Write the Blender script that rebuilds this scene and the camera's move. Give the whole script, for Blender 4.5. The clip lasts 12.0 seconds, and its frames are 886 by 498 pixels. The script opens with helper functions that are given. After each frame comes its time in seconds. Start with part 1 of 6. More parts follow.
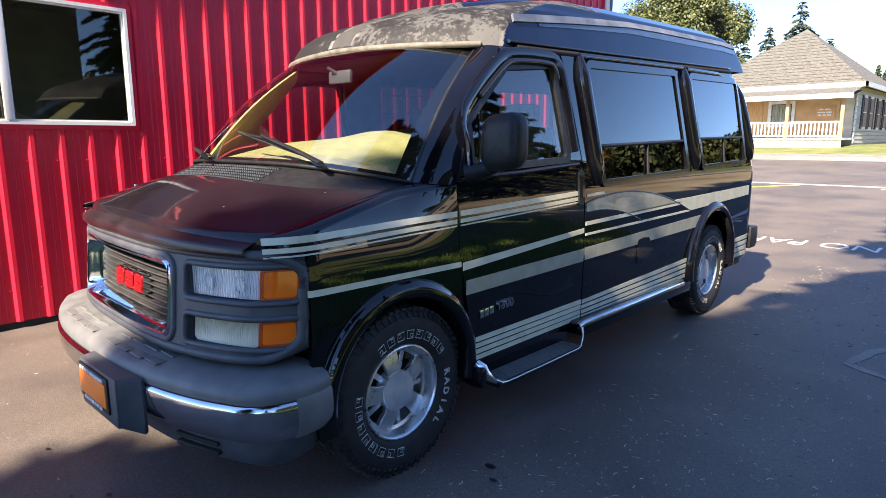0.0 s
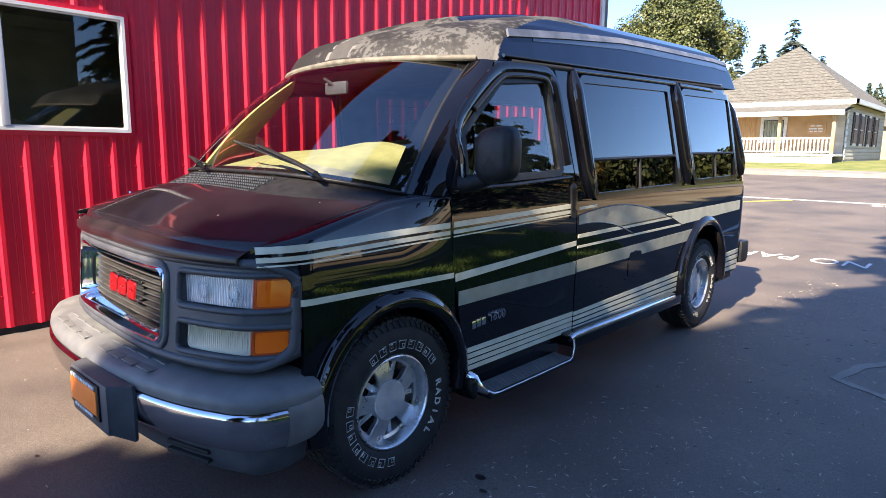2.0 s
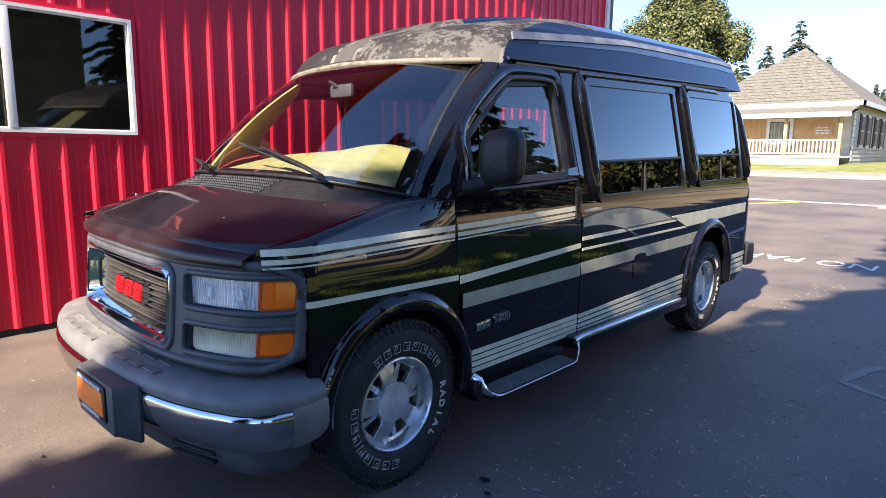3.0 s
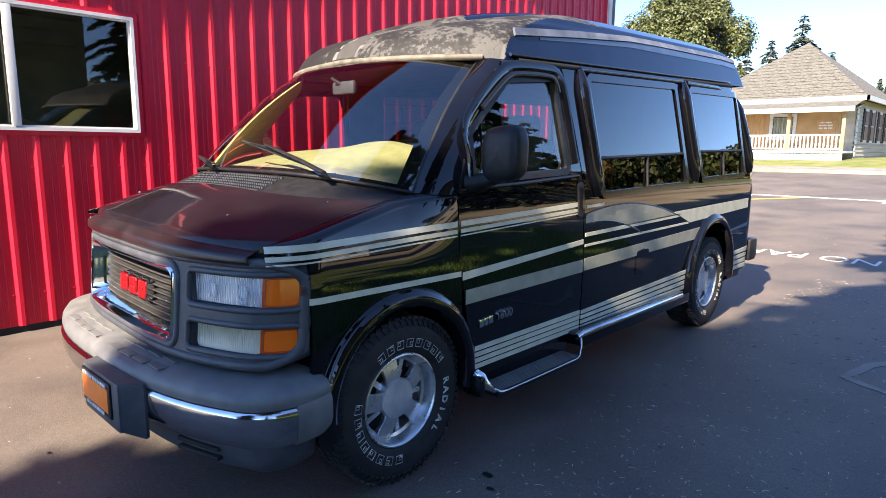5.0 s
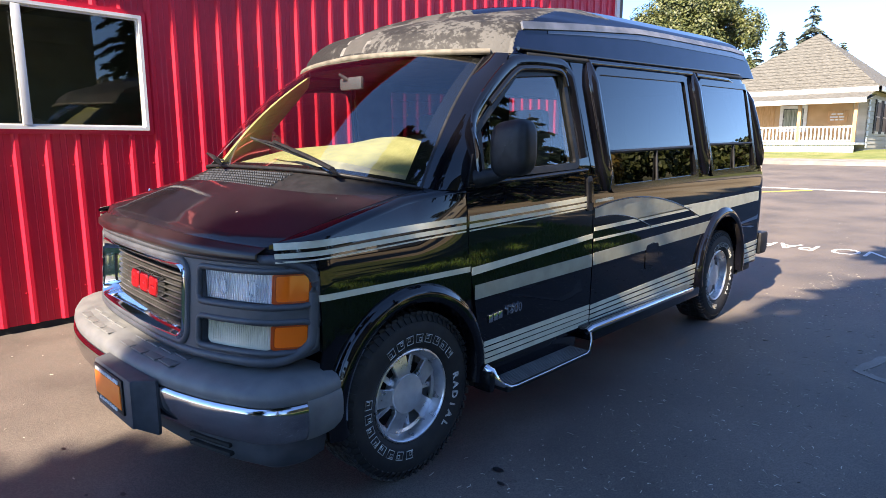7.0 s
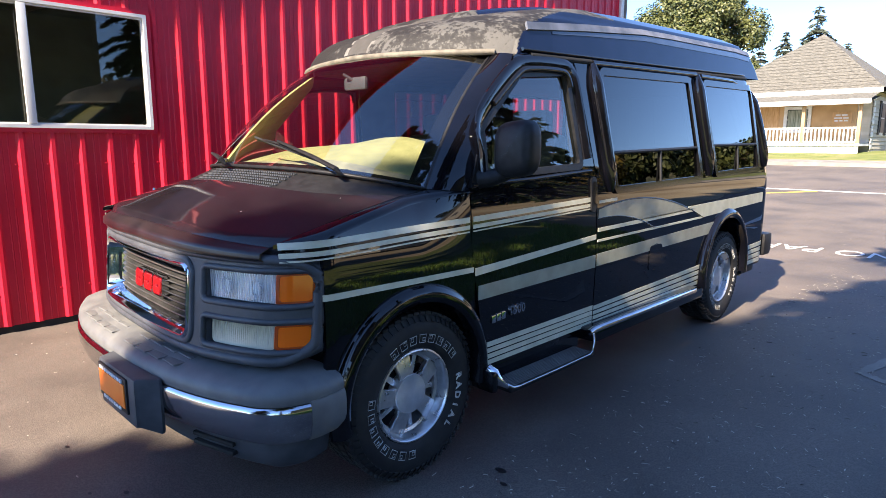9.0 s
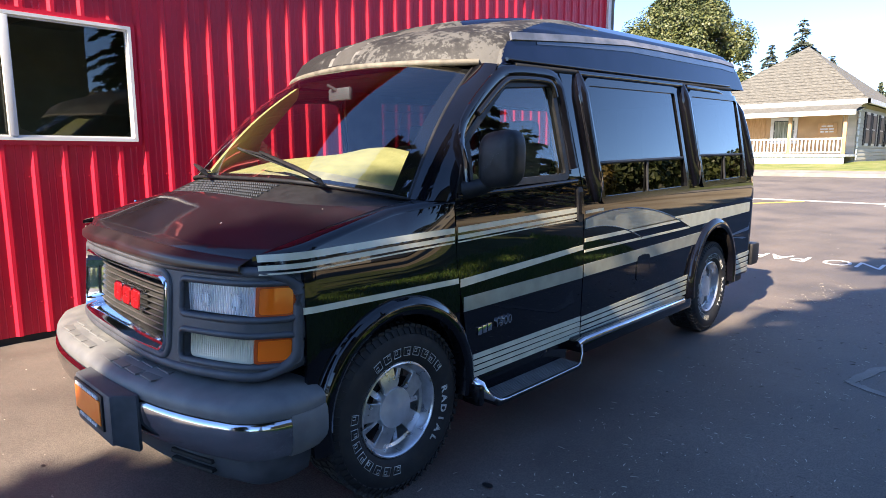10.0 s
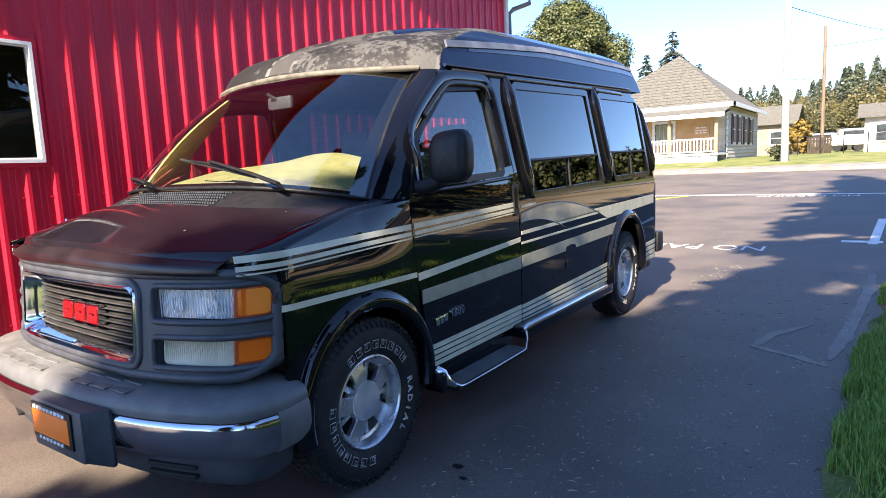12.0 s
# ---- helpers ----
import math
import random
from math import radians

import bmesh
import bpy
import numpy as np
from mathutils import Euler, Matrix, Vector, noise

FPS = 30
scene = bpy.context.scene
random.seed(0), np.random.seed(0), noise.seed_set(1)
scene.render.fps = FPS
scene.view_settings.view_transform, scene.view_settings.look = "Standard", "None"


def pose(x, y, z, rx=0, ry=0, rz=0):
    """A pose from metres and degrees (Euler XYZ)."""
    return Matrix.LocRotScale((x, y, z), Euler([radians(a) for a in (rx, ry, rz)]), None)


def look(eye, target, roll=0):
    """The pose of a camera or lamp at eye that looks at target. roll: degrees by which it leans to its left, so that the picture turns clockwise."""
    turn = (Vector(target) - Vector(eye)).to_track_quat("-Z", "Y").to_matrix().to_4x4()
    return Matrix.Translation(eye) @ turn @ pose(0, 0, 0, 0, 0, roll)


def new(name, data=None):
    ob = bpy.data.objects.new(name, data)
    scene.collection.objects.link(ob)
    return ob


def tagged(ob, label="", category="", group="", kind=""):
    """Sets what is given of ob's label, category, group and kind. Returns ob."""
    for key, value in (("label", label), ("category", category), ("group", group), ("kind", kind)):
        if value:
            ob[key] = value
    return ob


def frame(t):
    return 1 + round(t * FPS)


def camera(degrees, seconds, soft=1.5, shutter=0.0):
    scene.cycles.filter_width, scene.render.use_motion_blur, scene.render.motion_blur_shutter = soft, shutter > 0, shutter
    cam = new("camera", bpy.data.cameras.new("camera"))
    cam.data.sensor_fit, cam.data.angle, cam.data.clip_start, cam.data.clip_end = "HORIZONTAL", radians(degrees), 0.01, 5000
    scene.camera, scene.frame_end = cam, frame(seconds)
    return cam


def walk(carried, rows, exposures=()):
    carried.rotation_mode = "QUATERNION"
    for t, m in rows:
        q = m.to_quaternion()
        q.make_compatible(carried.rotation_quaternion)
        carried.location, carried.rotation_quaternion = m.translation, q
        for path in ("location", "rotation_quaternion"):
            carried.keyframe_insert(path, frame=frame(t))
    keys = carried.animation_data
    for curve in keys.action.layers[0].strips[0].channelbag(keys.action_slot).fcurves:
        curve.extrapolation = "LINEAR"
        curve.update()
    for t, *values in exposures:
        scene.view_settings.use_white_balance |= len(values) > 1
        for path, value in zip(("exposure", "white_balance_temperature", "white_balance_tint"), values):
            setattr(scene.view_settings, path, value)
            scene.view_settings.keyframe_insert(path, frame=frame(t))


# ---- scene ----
EXPOSURE = 2.15
cam = camera(71.3, 12.0, soft=0.75)
PATH = [
    (0, (2.81, -1.681, 1.432), (1.457, -0.251, 1.083), -0.2),
    (0.5, (2.805, -1.682, 1.433), (1.453, -0.249, 1.088), 0.1),
    (1, (2.819, -1.687, 1.435), (1.464, -0.253, 1.108), -0.2),
    (1.5, (2.83, -1.69, 1.437), (1.478, -0.251, 1.118), -0.0),
    (2, (2.827, -1.693, 1.438), (1.484, -0.245, 1.122), 0.6),
    (2.5, (2.833, -1.695, 1.441), (1.483, -0.253, 1.13), 0.5),
    (3, (2.83, -1.695, 1.442), (1.475, -0.257, 1.131), 0.6),
    (5, (2.834, -1.701, 1.443), (1.475, -0.27, 1.121), 0.4),
    (5.5, (2.849, -1.702, 1.444), (1.472, -0.285, 1.136), -0.2),
    (6, (2.839, -1.703, 1.442), (1.462, -0.287, 1.13), -0.1),
    (6.5, (2.83, -1.702, 1.443), (1.448, -0.295, 1.109), -0.2),
    (7, (2.83, -1.702, 1.443), (1.454, -0.291, 1.106), -0.1),
    (9, (2.827, -1.705, 1.446), (1.445, -0.3, 1.108), 0.1),
    (9.5, (2.838, -1.694, 1.445), (1.453, -0.289, 1.114), -0.1),
    (10, (2.827, -1.661, 1.437), (1.46, -0.232, 1.137), -0.1),
    (10.5, (2.839, -1.599, 1.398), (1.48, -0.16, 1.113), -0.4),
    (11, (2.796, -1.585, 1.374), (1.505, -0.073, 1.156), 1.4),
    (11.5, (2.744, -1.726, 1.353), (1.547, -0.145, 1.093), 0.4),
    (12, (2.742, -1.93, 1.378), (1.61, -0.303, 1.114), -2.6),
]
walk(cam, [(t, look(eye, target, roll)) for t, eye, target, roll in PATH], exposures=[(0, EXPOSURE)])

# ---- light ----
SUN_EL = radians(39.0)   # the sun stands over -y, a little to +x
world = bpy.data.worlds.new("world")
scene.world = world
world.use_nodes = True
wn = world.node_tree
sky = wn.nodes.new("ShaderNodeTexSky")
sky.sky_type, sky.sun_disc = "NISHITA", False
sky.sun_elevation, sky.sun_rotation = SUN_EL, radians(172.5)
sky.air_density, sky.dust_density, sky.ozone_density = 0.6, 0.0, 3.0
tint = wn.nodes.new("ShaderNodeMix")
tint.data_type, tint.blend_type = "RGBA", "MULTIPLY"
tint.inputs["Factor"].default_value = 1.0
tint.inputs["B"].default_value = (0.84, 0.9, 1.0, 1)   # a clear, deep blue autumn sky
wn.links.new(sky.outputs[0], tint.inputs["A"])
wn.links.new(tint.outputs["Result"], wn.nodes["Background"].inputs[0])
wn.nodes["Background"].inputs[1].default_value = 0.125
sun = new("sun", bpy.data.lights.new("sun", "SUN"))
sun.data.energy, sun.data.angle, sun.data.color = 5.0, radians(0.53), (1.0, 0.84, 0.66)
SUN_WAY = Vector((-0.16, 1.22, -1.0)).normalized()
sun.matrix_world = SUN_WAY.to_track_quat("-Z", "Y").to_matrix().to_4x4()


# ---- materials ----
def material(name, colour, rough=0.5, metal=0.0, **more):
    m = bpy.data.materials.new(name)
    m.use_nodes = True
    b = m.node_tree.nodes["Principled BSDF"]
    b.inputs["Base Color"].default_value = (*colour, 1)
    b.inputs["Roughness"].default_value, b.inputs["Metallic"].default_value = rough, metal
    for key, value in more.items():
        b.inputs[key.replace("_", " ")].default_value = value
    return m


def nodes_of(m):
    t = m.node_tree
    return t, t.nodes, t.links, t.nodes["Principled BSDF"]


def noisy(m, colours, scale=8.0, detail=6.0, bump=0.0, bump_scale=60.0, rough=None, stretch=(1, 1, 1), spread=(0.35, 0.65), depth=0.01):
    """Blend colours by a noise in object space, and add fine relief."""
    t, n, l, b = nodes_of(m)
    tc = n.new("ShaderNodeTexCoord")
    mp = n.new("ShaderNodeMapping")
    mp.inputs["Scale"].default_value = stretch
    l.new(tc.outputs["Object"], mp.inputs[0])
    big = n.new("ShaderNodeTexNoise")
    big.inputs["Scale"].default_value, big.inputs["Detail"].default_value = scale, detail
    l.new(mp.outputs[0], big.inputs["Vector"])
    ramp = n.new("ShaderNodeValToRGB")
    ramp.color_ramp.elements[0].position, ramp.color_ramp.elements[1].position = spread
    ramp.color_ramp.elements[0].color, ramp.color_ramp.elements[1].color = (*colours[0], 1), (*colours[-1], 1)
    for i, c in enumerate(colours[1:-1]):
        e = ramp.color_ramp.elements.new(spread[0] + (spread[1] - spread[0]) * (i + 1) / (len(colours) - 1))
        e.color = (*c, 1)
    l.new(big.outputs["Fac"], ramp.inputs[0])
    l.new(ramp.outputs[0], b.inputs["Base Color"])
    if rough:
        mr = n.new("ShaderNodeMapRange")
        mr.inputs["To Min"].default_value, mr.inputs["To Max"].default_value = rough
        l.new(big.outputs["Fac"], mr.inputs["Value"])
        l.new(mr.outputs[0], b.inputs["Roughness"])
    if bump:
        fine = n.new("ShaderNodeTexNoise")
        fine.inputs["Scale"].default_value, fine.inputs["Detail"].default_value = bump_scale, 4
        l.new(mp.outputs[0], fine.inputs["Vector"])
        bp = n.new("ShaderNodeBump")
        bp.inputs["Strength"].default_value, bp.inputs["Distance"].default_value = bump, depth
        l.new(fine.outputs["Fac"], bp.inputs["Height"])
        l.new(bp.outputs[0], b.inputs["Normal"])
    return m


PAINT = noisy(material("black_paint", (0.004, 0.004, 0.006), 0.5, Coat_Weight=1.0, Coat_Roughness=0.012, Coat_IOR=1.52, Specular_IOR_Level=0.0), [(0.0025, 0.0025, 0.004), (0.0045, 0.0045, 0.007)], 3, bump=0.003, bump_scale=5, depth=0.02)
HOOD_PAINT = noisy(material("hood_paint", (0.004, 0.004, 0.006), 0.5, Coat_Weight=0.6, Coat_Roughness=0.05, Specular_IOR_Level=0.12), [(0.006, 0.004, 0.006), (0.013, 0.009, 0.012)], 5, bump=0.012, bump_scale=90, depth=0.002)
t, n, l, b = nodes_of(HOOD_PAINT)   # stone chips
chip = n.new("ShaderNodeTexVoronoi")
chip.inputs["Scale"].default_value = 9.0
tc = n.new("ShaderNodeTexCoord")
l.new(tc.outputs["Object"], chip.inputs["Vector"])
lim = n.new("ShaderNodeMath")
lim.operation, lim.inputs[1].default_value = "LESS_THAN", 0.045
l.new(chip.outputs["Distance"], lim.inputs[0])
mixc = n.new("ShaderNodeMix")
mixc.data_type = "RGBA"
mixc.inputs["B"].default_value = (0.3, 0.29, 0.28, 1)
l.new(lim.outputs[0], mixc.inputs["Factor"])
l.new(b.inputs["Base Color"].links[0].from_socket, mixc.inputs["A"])
l.new(mixc.outputs["Result"], b.inputs["Base Color"])
# black roof paint; its navy base stands in for mirrored blue sky
ROOF_SKY_PAINT = noisy(material("roof_paint_sky_tint", (0.006, 0.008, 0.014), 0.5, Coat_Weight=0.75, Coat_Roughness=0.05, Specular_IOR_Level=0.0), [(0.003, 0.006, 0.022), (0.006, 0.010, 0.032)], 4)
TRIM = noisy(material("black_trim", (0.012, 0.012, 0.013), 0.46, Specular_IOR_Level=0.28), [(0.009, 0.009, 0.01), (0.016, 0.016, 0.018)], 30, bump=0.05, bump_scale=400, depth=0.002)
GLOSS_TRIM = material("gloss_trim", (0.006, 0.006, 0.007), 0.16)
GREY_PLASTIC = noisy(material("grey_plastic", (0.05, 0.055, 0.065), 0.5), [(0.04, 0.045, 0.053), (0.062, 0.066, 0.075)], 14, bump=0.12, bump_scale=500, rough=(0.42, 0.58), depth=0.002)
BUMPER_PLASTIC = noisy(material("bumper_plastic", (0.12, 0.125, 0.13), 0.5), [(0.10, 0.103, 0.106), (0.15, 0.15, 0.145)], 9, bump=0.12, bump_scale=420, rough=(0.4, 0.6), depth=0.002)
CHROME = material("chrome", (0.75, 0.75, 0.77), 0.06, 1.0)
ALLOY = noisy(material("alloy", (0.6, 0.6, 0.62), 0.3, 0.85), [(0.56, 0.56, 0.57), (0.72, 0.72, 0.73)], 25, rough=(0.22, 0.36))
HUB_METAL = noisy(material("turned_alloy", (0.7, 0.7, 0.72), 0.3, 0.75, Anisotropic=0.75), [(0.7, 0.7, 0.72), (0.82, 0.82, 0.84)], 20, rough=(0.26, 0.34))
t, n, l, b = nodes_of(HUB_METAL)
tan = n.new("ShaderNodeTangent")
tan.direction_type, tan.axis = "RADIAL", "X"
l.new(tan.outputs[0], b.inputs["Tangent"])
STEEL_DARK = material("dark_steel", (0.03, 0.03, 0.032), 0.6, 0.6)
RUBBER = noisy(material("rubber", (0.014, 0.014, 0.015), 0.72), [(0.007, 0.007, 0.008), (0.016, 0.015, 0.014)], 18, bump=0.15, bump_scale=260, depth=0.002)
TYRE_WHITE = noisy(material("tyre_white", (0.5, 0.5, 0.47), 0.7), [(0.4, 0.39, 0.36), (0.6, 0.59, 0.56)], 40)
STRIPE = noisy(material("stripe_vinyl", (0.42, 0.41, 0.37), 0.35, Coat_Weight=0.35, Coat_Roughness=0.05), [(0.52, 0.50, 0.37), (0.63, 0.605, 0.46)], 10)
STRIPE_DARK = noisy(material("stripe_vinyl_grey", (0.2, 0.2, 0.185), 0.35, Coat_Weight=0.4, Coat_Roughness=0.05), [(0.27, 0.265, 0.205), (0.34, 0.333, 0.26)], 10)
SILVER_TAPE = noisy(material("silver_tape", (0.36, 0.37, 0.39), 0.4, 0.4), [(0.12, 0.125, 0.135), (0.22, 0.22, 0.235)], 9)
FADED_TAPE = noisy(material("faded_tape", (0.05, 0.06, 0.09), 0.35, Coat_Weight=0.6, Coat_Roughness=0.08), [(0.02, 0.026, 0.045), (0.036, 0.043, 0.065)], 9)
BEIGE_TRIM = noisy(material("beige_trim", (0.38, 0.32, 0.23), 0.7), [(0.085, 0.076, 0.06), (0.16, 0.145, 0.115)], 16, bump=0.2, bump_scale=120)
DASH = noisy(material("dash_cover", (0.5, 0.45, 0.25), 0.9), [(0.185, 0.178, 0.07), (0.24, 0.228, 0.095)], 12, bump=0.2, bump_scale=200)
DASH_TRIM = noisy(material("pillar_fabric", (0.5, 0.45, 0.25), 0.9), [(0.30, 0.285, 0.12), (0.36, 0.34, 0.15)], 12, bump=0.15, bump_scale=200)
CABIN = noisy(material("cabin_trim", (0.05, 0.035, 0.025), 0.8), [(0.04, 0.028, 0.02), (0.065, 0.045, 0.032)], 10)
CABIN_BEIGE = noisy(material("cabin_beige", (0.1, 0.075, 0.05), 0.85), [(0.08, 0.06, 0.04), (0.12, 0.09, 0.06)], 12, bump=0.15)
CHASSIS = material("chassis", (0.008, 0.008, 0.008), 0.8)
AMBER = material("amber_lens", (0.92, 0.15, 0.004), 0.12, Coat_Weight=1.0)
AMBER_DARK = material("amber_deep", (0.42, 0.05, 0.003), 0.25)
LAMP_BACK = noisy(material("lamp_reflector", (0.9, 0.9, 0.9), 0.4, 0.1), [(0.82, 0.82, 0.82), (0.93, 0.93, 0.93)], 14)
LENS_RIB = material("ribbed_lens", (0.9, 0.9, 0.9), 0.15, Alpha=0.5)
LENS_MILKY = noisy(material("milky_lens", (0.62, 0.62, 0.55), 0.2, Coat_Weight=1.0), [(0.56, 0.52, 0.38), (0.7, 0.66, 0.52)], 9)
RED_BADGE = material("red_enamel", (0.32, 0.008, 0.01), 0.25, Coat_Weight=1.0)
ORANGE = noisy(material("orange_card", (0.95, 0.2, 0.015), 0.45), [(1.0, 0.19, 0.008), (1.0, 0.23, 0.015)], 20)
WHITE_PAINT = noisy(material("white_paint", (0.75, 0.75, 0.73), 0.5), [(0.6, 0.59, 0.56), (0.72, 0.72, 0.7)], 6, bump=0.05)


def glass_material(name, tint, f0, rough=0.0):
    """Thin glass: mirror by Fresnel over tinted see-through."""
    m = bpy.data.materials.new(name)
    m.use_nodes = True
    t, n, l, b = nodes_of(m)
    n.remove(b)
    see = n.new("ShaderNodeBsdfTransparent")
    see.inputs[0].default_value = (*tint, 1)
    gloss = n.new("ShaderNodeBsdfGlossy")
    gloss.inputs["Roughness"].default_value = rough
    gloss.inputs["Color"].default_value = (1, 1, 1, 1)
    lw = n.new("ShaderNodeLayerWeight")
    lw.inputs["Blend"].default_value = 0.5
    fifth = n.new("ShaderNodeMath")
    fifth.operation, fifth.inputs[1].default_value = "POWER", 4.5
    l.new(lw.outputs["Facing"], fifth.inputs[0])
    fr = n.new("ShaderNodeMath")
    fr.operation = "MULTIPLY_ADD"
    fr.inputs[1].default_value, fr.inputs[2].default_value = 1 - f0, f0
    l.new(fifth.outputs[0], fr.inputs[0])
    mix = n.new("ShaderNodeMixShader")
    l.new(fr.outputs[0], mix.inputs[0])
    l.new(see.outputs[0], mix.inputs[1])
    l.new(gloss.outputs[0], mix.inputs[2])
    l.new(mix.outputs[0], n["Material Output"].inputs[0])
    return m


WINDSHIELD = glass_material("windshield_glass", (0.84, 0.9, 0.86), 0.14)
DOOR_GLASS = glass_material("door_glass", (0.6, 0.66, 0.62), 0.085)
DARK_GLASS = glass_material("dark_glass", (0.04, 0.045, 0.05), 0.055)
CLEAR_GLASS = glass_material("clear_glass", (0.5, 0.53, 0.51), 0.05)
LENS_CLEAR = glass_material("clear_lens", (0.95, 0.95, 0.95), 0.08, 0.02)
HOUSE_GLASS = glass_material("house_glass", (0.5, 0.53, 0.48), 0.06)

# ---- mesh helpers ----
def lerp_table(table, v):
    """Linear interpolation in a short table of (key, value)."""
    if v <= table[0][0]:
        return table[0][1]
    for (a, fa), (b, fb) in zip(table, table[1:]):
        if v <= b:
            return fa + (fb - fa) * (v - a) / (b - a)
    return table[-1][1]


def mesh_from(name, verts, faces, mats=(), smooth=35, face_mats=None):
    me = bpy.data.meshes.new(name)
    me.from_pydata([tuple(v) for v in verts], [], faces)
    for m in mats:
        me.materials.append(m)
    if face_mats:
        me.polygons.foreach_set("material_index", face_mats)
    if smooth:
        me.polygons.foreach_set("use_smooth", [True] * len(me.polygons))
        me.set_sharp_from_angle(angle=radians(smooth))
    me.update()
    return me


def thing(name, label, category, at=(0, 0, 0), group="", kind=""):
    ob = new(name)
    ob.location = at
    return tagged(ob, label, category, group, kind)


def child(name, me, parent, label=""):
    ob = new(name, me)
    if parent:
        ob.parent = parent
        base = parent.location
        if parent.parent:
            base = base + parent.parent.location
        ob.location = -base
    return tagged(ob, label)


def part(name, bm, mat, parent, label="", smooth=35):
    me = bpy.data.meshes.new(name)
    bm.normal_update()
    bm.to_mesh(me)
    bm.free()
    me.materials.append(mat)
    if smooth:
        me.polygons.foreach_set("use_smooth", [True] * len(me.polygons))
        me.set_sharp_from_angle(angle=radians(smooth))
    return child(name, me, parent, label)


def box_bm(bm, c, s, m=None, bevel=0.0):
    """Add a box with centre c and sizes s, with bevelled edges."""
    r = bmesh.ops.create_cube(bm, size=1.0, matrix=(m or Matrix.Identity(4)) @ Matrix.Translation(c) @ Matrix.Diagonal((*s, 1)))
    if bevel:
        es = list({e for v in r["verts"] for e in v.link_edges})
        bmesh.ops.bevel(bm, geom=es, offset=bevel, segments=2, affect="EDGES", profile=0.6)
    return bm


def box(c, s, m=None, bevel=0.0):
    return box_bm(bmesh.new(), c, s, m, bevel)


def tube_data(path, radius, sides=10, closed=False, squash=None):
    """Verts and faces of a tube along a path; radius is a number or a list."""
    path = [Vector(p) for p in path]
    n = len(path)
    verts, faces = [], []
    up = Vector((0, 0, 1))
    for i, p in enumerate(path):
        a = path[(i - 1) % n] if (closed or i) else path[0]
        b = path[(i + 1) % n] if (closed or i < n - 1) else path[-1]
        d = (b - a).normalized()
        s = d.cross(up)
        if s.length < 1e-3:
            s = d.cross(Vector((1, 0, 0)))
        s.normalize()
        w = s.cross(d).normalized()
        r = radius[i] if isinstance(radius, (list, tuple)) else radius
        ru, rw = (r, r) if not squash else (r * squash[0], r * squash[1])
        for k in range(sides):
            a2 = 2 * math.pi * k / sides
            verts.append(p + s * (ru * math.cos(a2)) + w * (rw * math.sin(a2)))
    for i in range(n if closed else n - 1):
        j = (i + 1) % n
        for k in range(sides):
            k2 = (k + 1) % sides
            faces.append((i * sides + k, i * sides + k2, j * sides + k2, j * sides + k))
    if not closed:
        faces.append(tuple(range(sides))[::-1])
        faces.append(tuple((n - 1) * sides + k for k in range(sides)))
    return verts, faces


def tube(name, path, radius, mat, parent, label="", sides=10, closed=False, squash=None):
    v, f = tube_data(path, radius, sides, closed, squash)
    return child(name, mesh_from(name, v, f, (mat,), 50), parent, label)


def smooth_path(pts):
    """A rounded line through corner points (two rounds of corner cutting)."""
    for _ in range(2):
        out = [pts[0]]
        for a, b in zip(pts, pts[1:]):
            out.append(tuple(p * 0.75 + q * 0.25 for p, q in zip(a, b)))
            out.append(tuple(p * 0.25 + q * 0.75 for p, q in zip(a, b)))
        pts = out + [pts[-1]]
    return pts


def grid_data(fn, nu, nv, thick=None, wrap=False):
    """Verts and faces of fn(u, v), u and v from 0 to 1; thick: a vector that gives it a back."""
    verts = [Vector(fn(i / nu, j / nv)) for j in range(nv + 1) for i in range(nu + 1)]
    at = lambda i, j: j * (nu + 1) + i
    faces = [(at(i, j), at(i + 1, j), at(i + 1, j + 1), at(i, j + 1)) for j in range(nv) for i in range(nu)]
    if thick is not None:
        k = len(verts)
        verts += [v + Vector(thick) for v in verts]
        faces += [tuple(q + k for q in f[::-1]) for f in faces]
        for i in range(nu):
            faces.append((at(i, 0) + k, at(i + 1, 0) + k, at(i + 1, 0), at(i, 0)))
            faces.append((at(i, nv), at(i + 1, nv), at(i + 1, nv) + k, at(i, nv) + k))
        for j in range(nv):
            faces.append((at(0, j), at(0, j + 1), at(0, j + 1) + k, at(0, j) + k))
            faces.append((at(nu, j) + k, at(nu, j + 1) + k, at(nu, j + 1), at(nu, j)))
    return verts, faces


def surface(name, fn, nu, nv, mat, parent, label="", thick=None, flip=False, smooth=40):
    v, f = grid_data(fn, nu, nv, thick)
    if flip:
        f = [q[::-1] for q in f]
    return child(name, mesh_from(name, v, f, (mat,), smooth), parent, label)


# outlines as signed distances, negative inside
def rrect(cu, cv, hu, hv, r):
    def f(u, v):
        a, b = abs(u - cu) - hu + r, abs(v - cv) - hv + r
        return math.hypot(max(a, 0), max(b, 0)) + min(max(a, b), 0) - r
    return f


def disc(cu, cv, r):
    return lambda u, v: math.hypot(u - cu, v - cv) - r


def poly(pts, r=0.0):
    """A polygon, grown by r with round corners."""
    n = len(pts)
    def f(u, v):
        d, s = 1e9, 1.0
        j = n - 1
        for i in range(n):
            (ax, ay), (bx, by) = pts[i], pts[j]
            ex, ey, wx, wy = bx - ax, by - ay, u - ax, v - ay
            k = min(max((wx * ex + wy * ey) / (ex * ex + ey * ey), 0), 1)
            d = min(d, (wx - ex * k) ** 2 + (wy - ey * k) ** 2)
            c = (v >= ay, v < by, ex * wy > ey * wx)
            if all(c) or not any(c):
                s = -s
            j = i
        return s * math.sqrt(d) - r
    return f


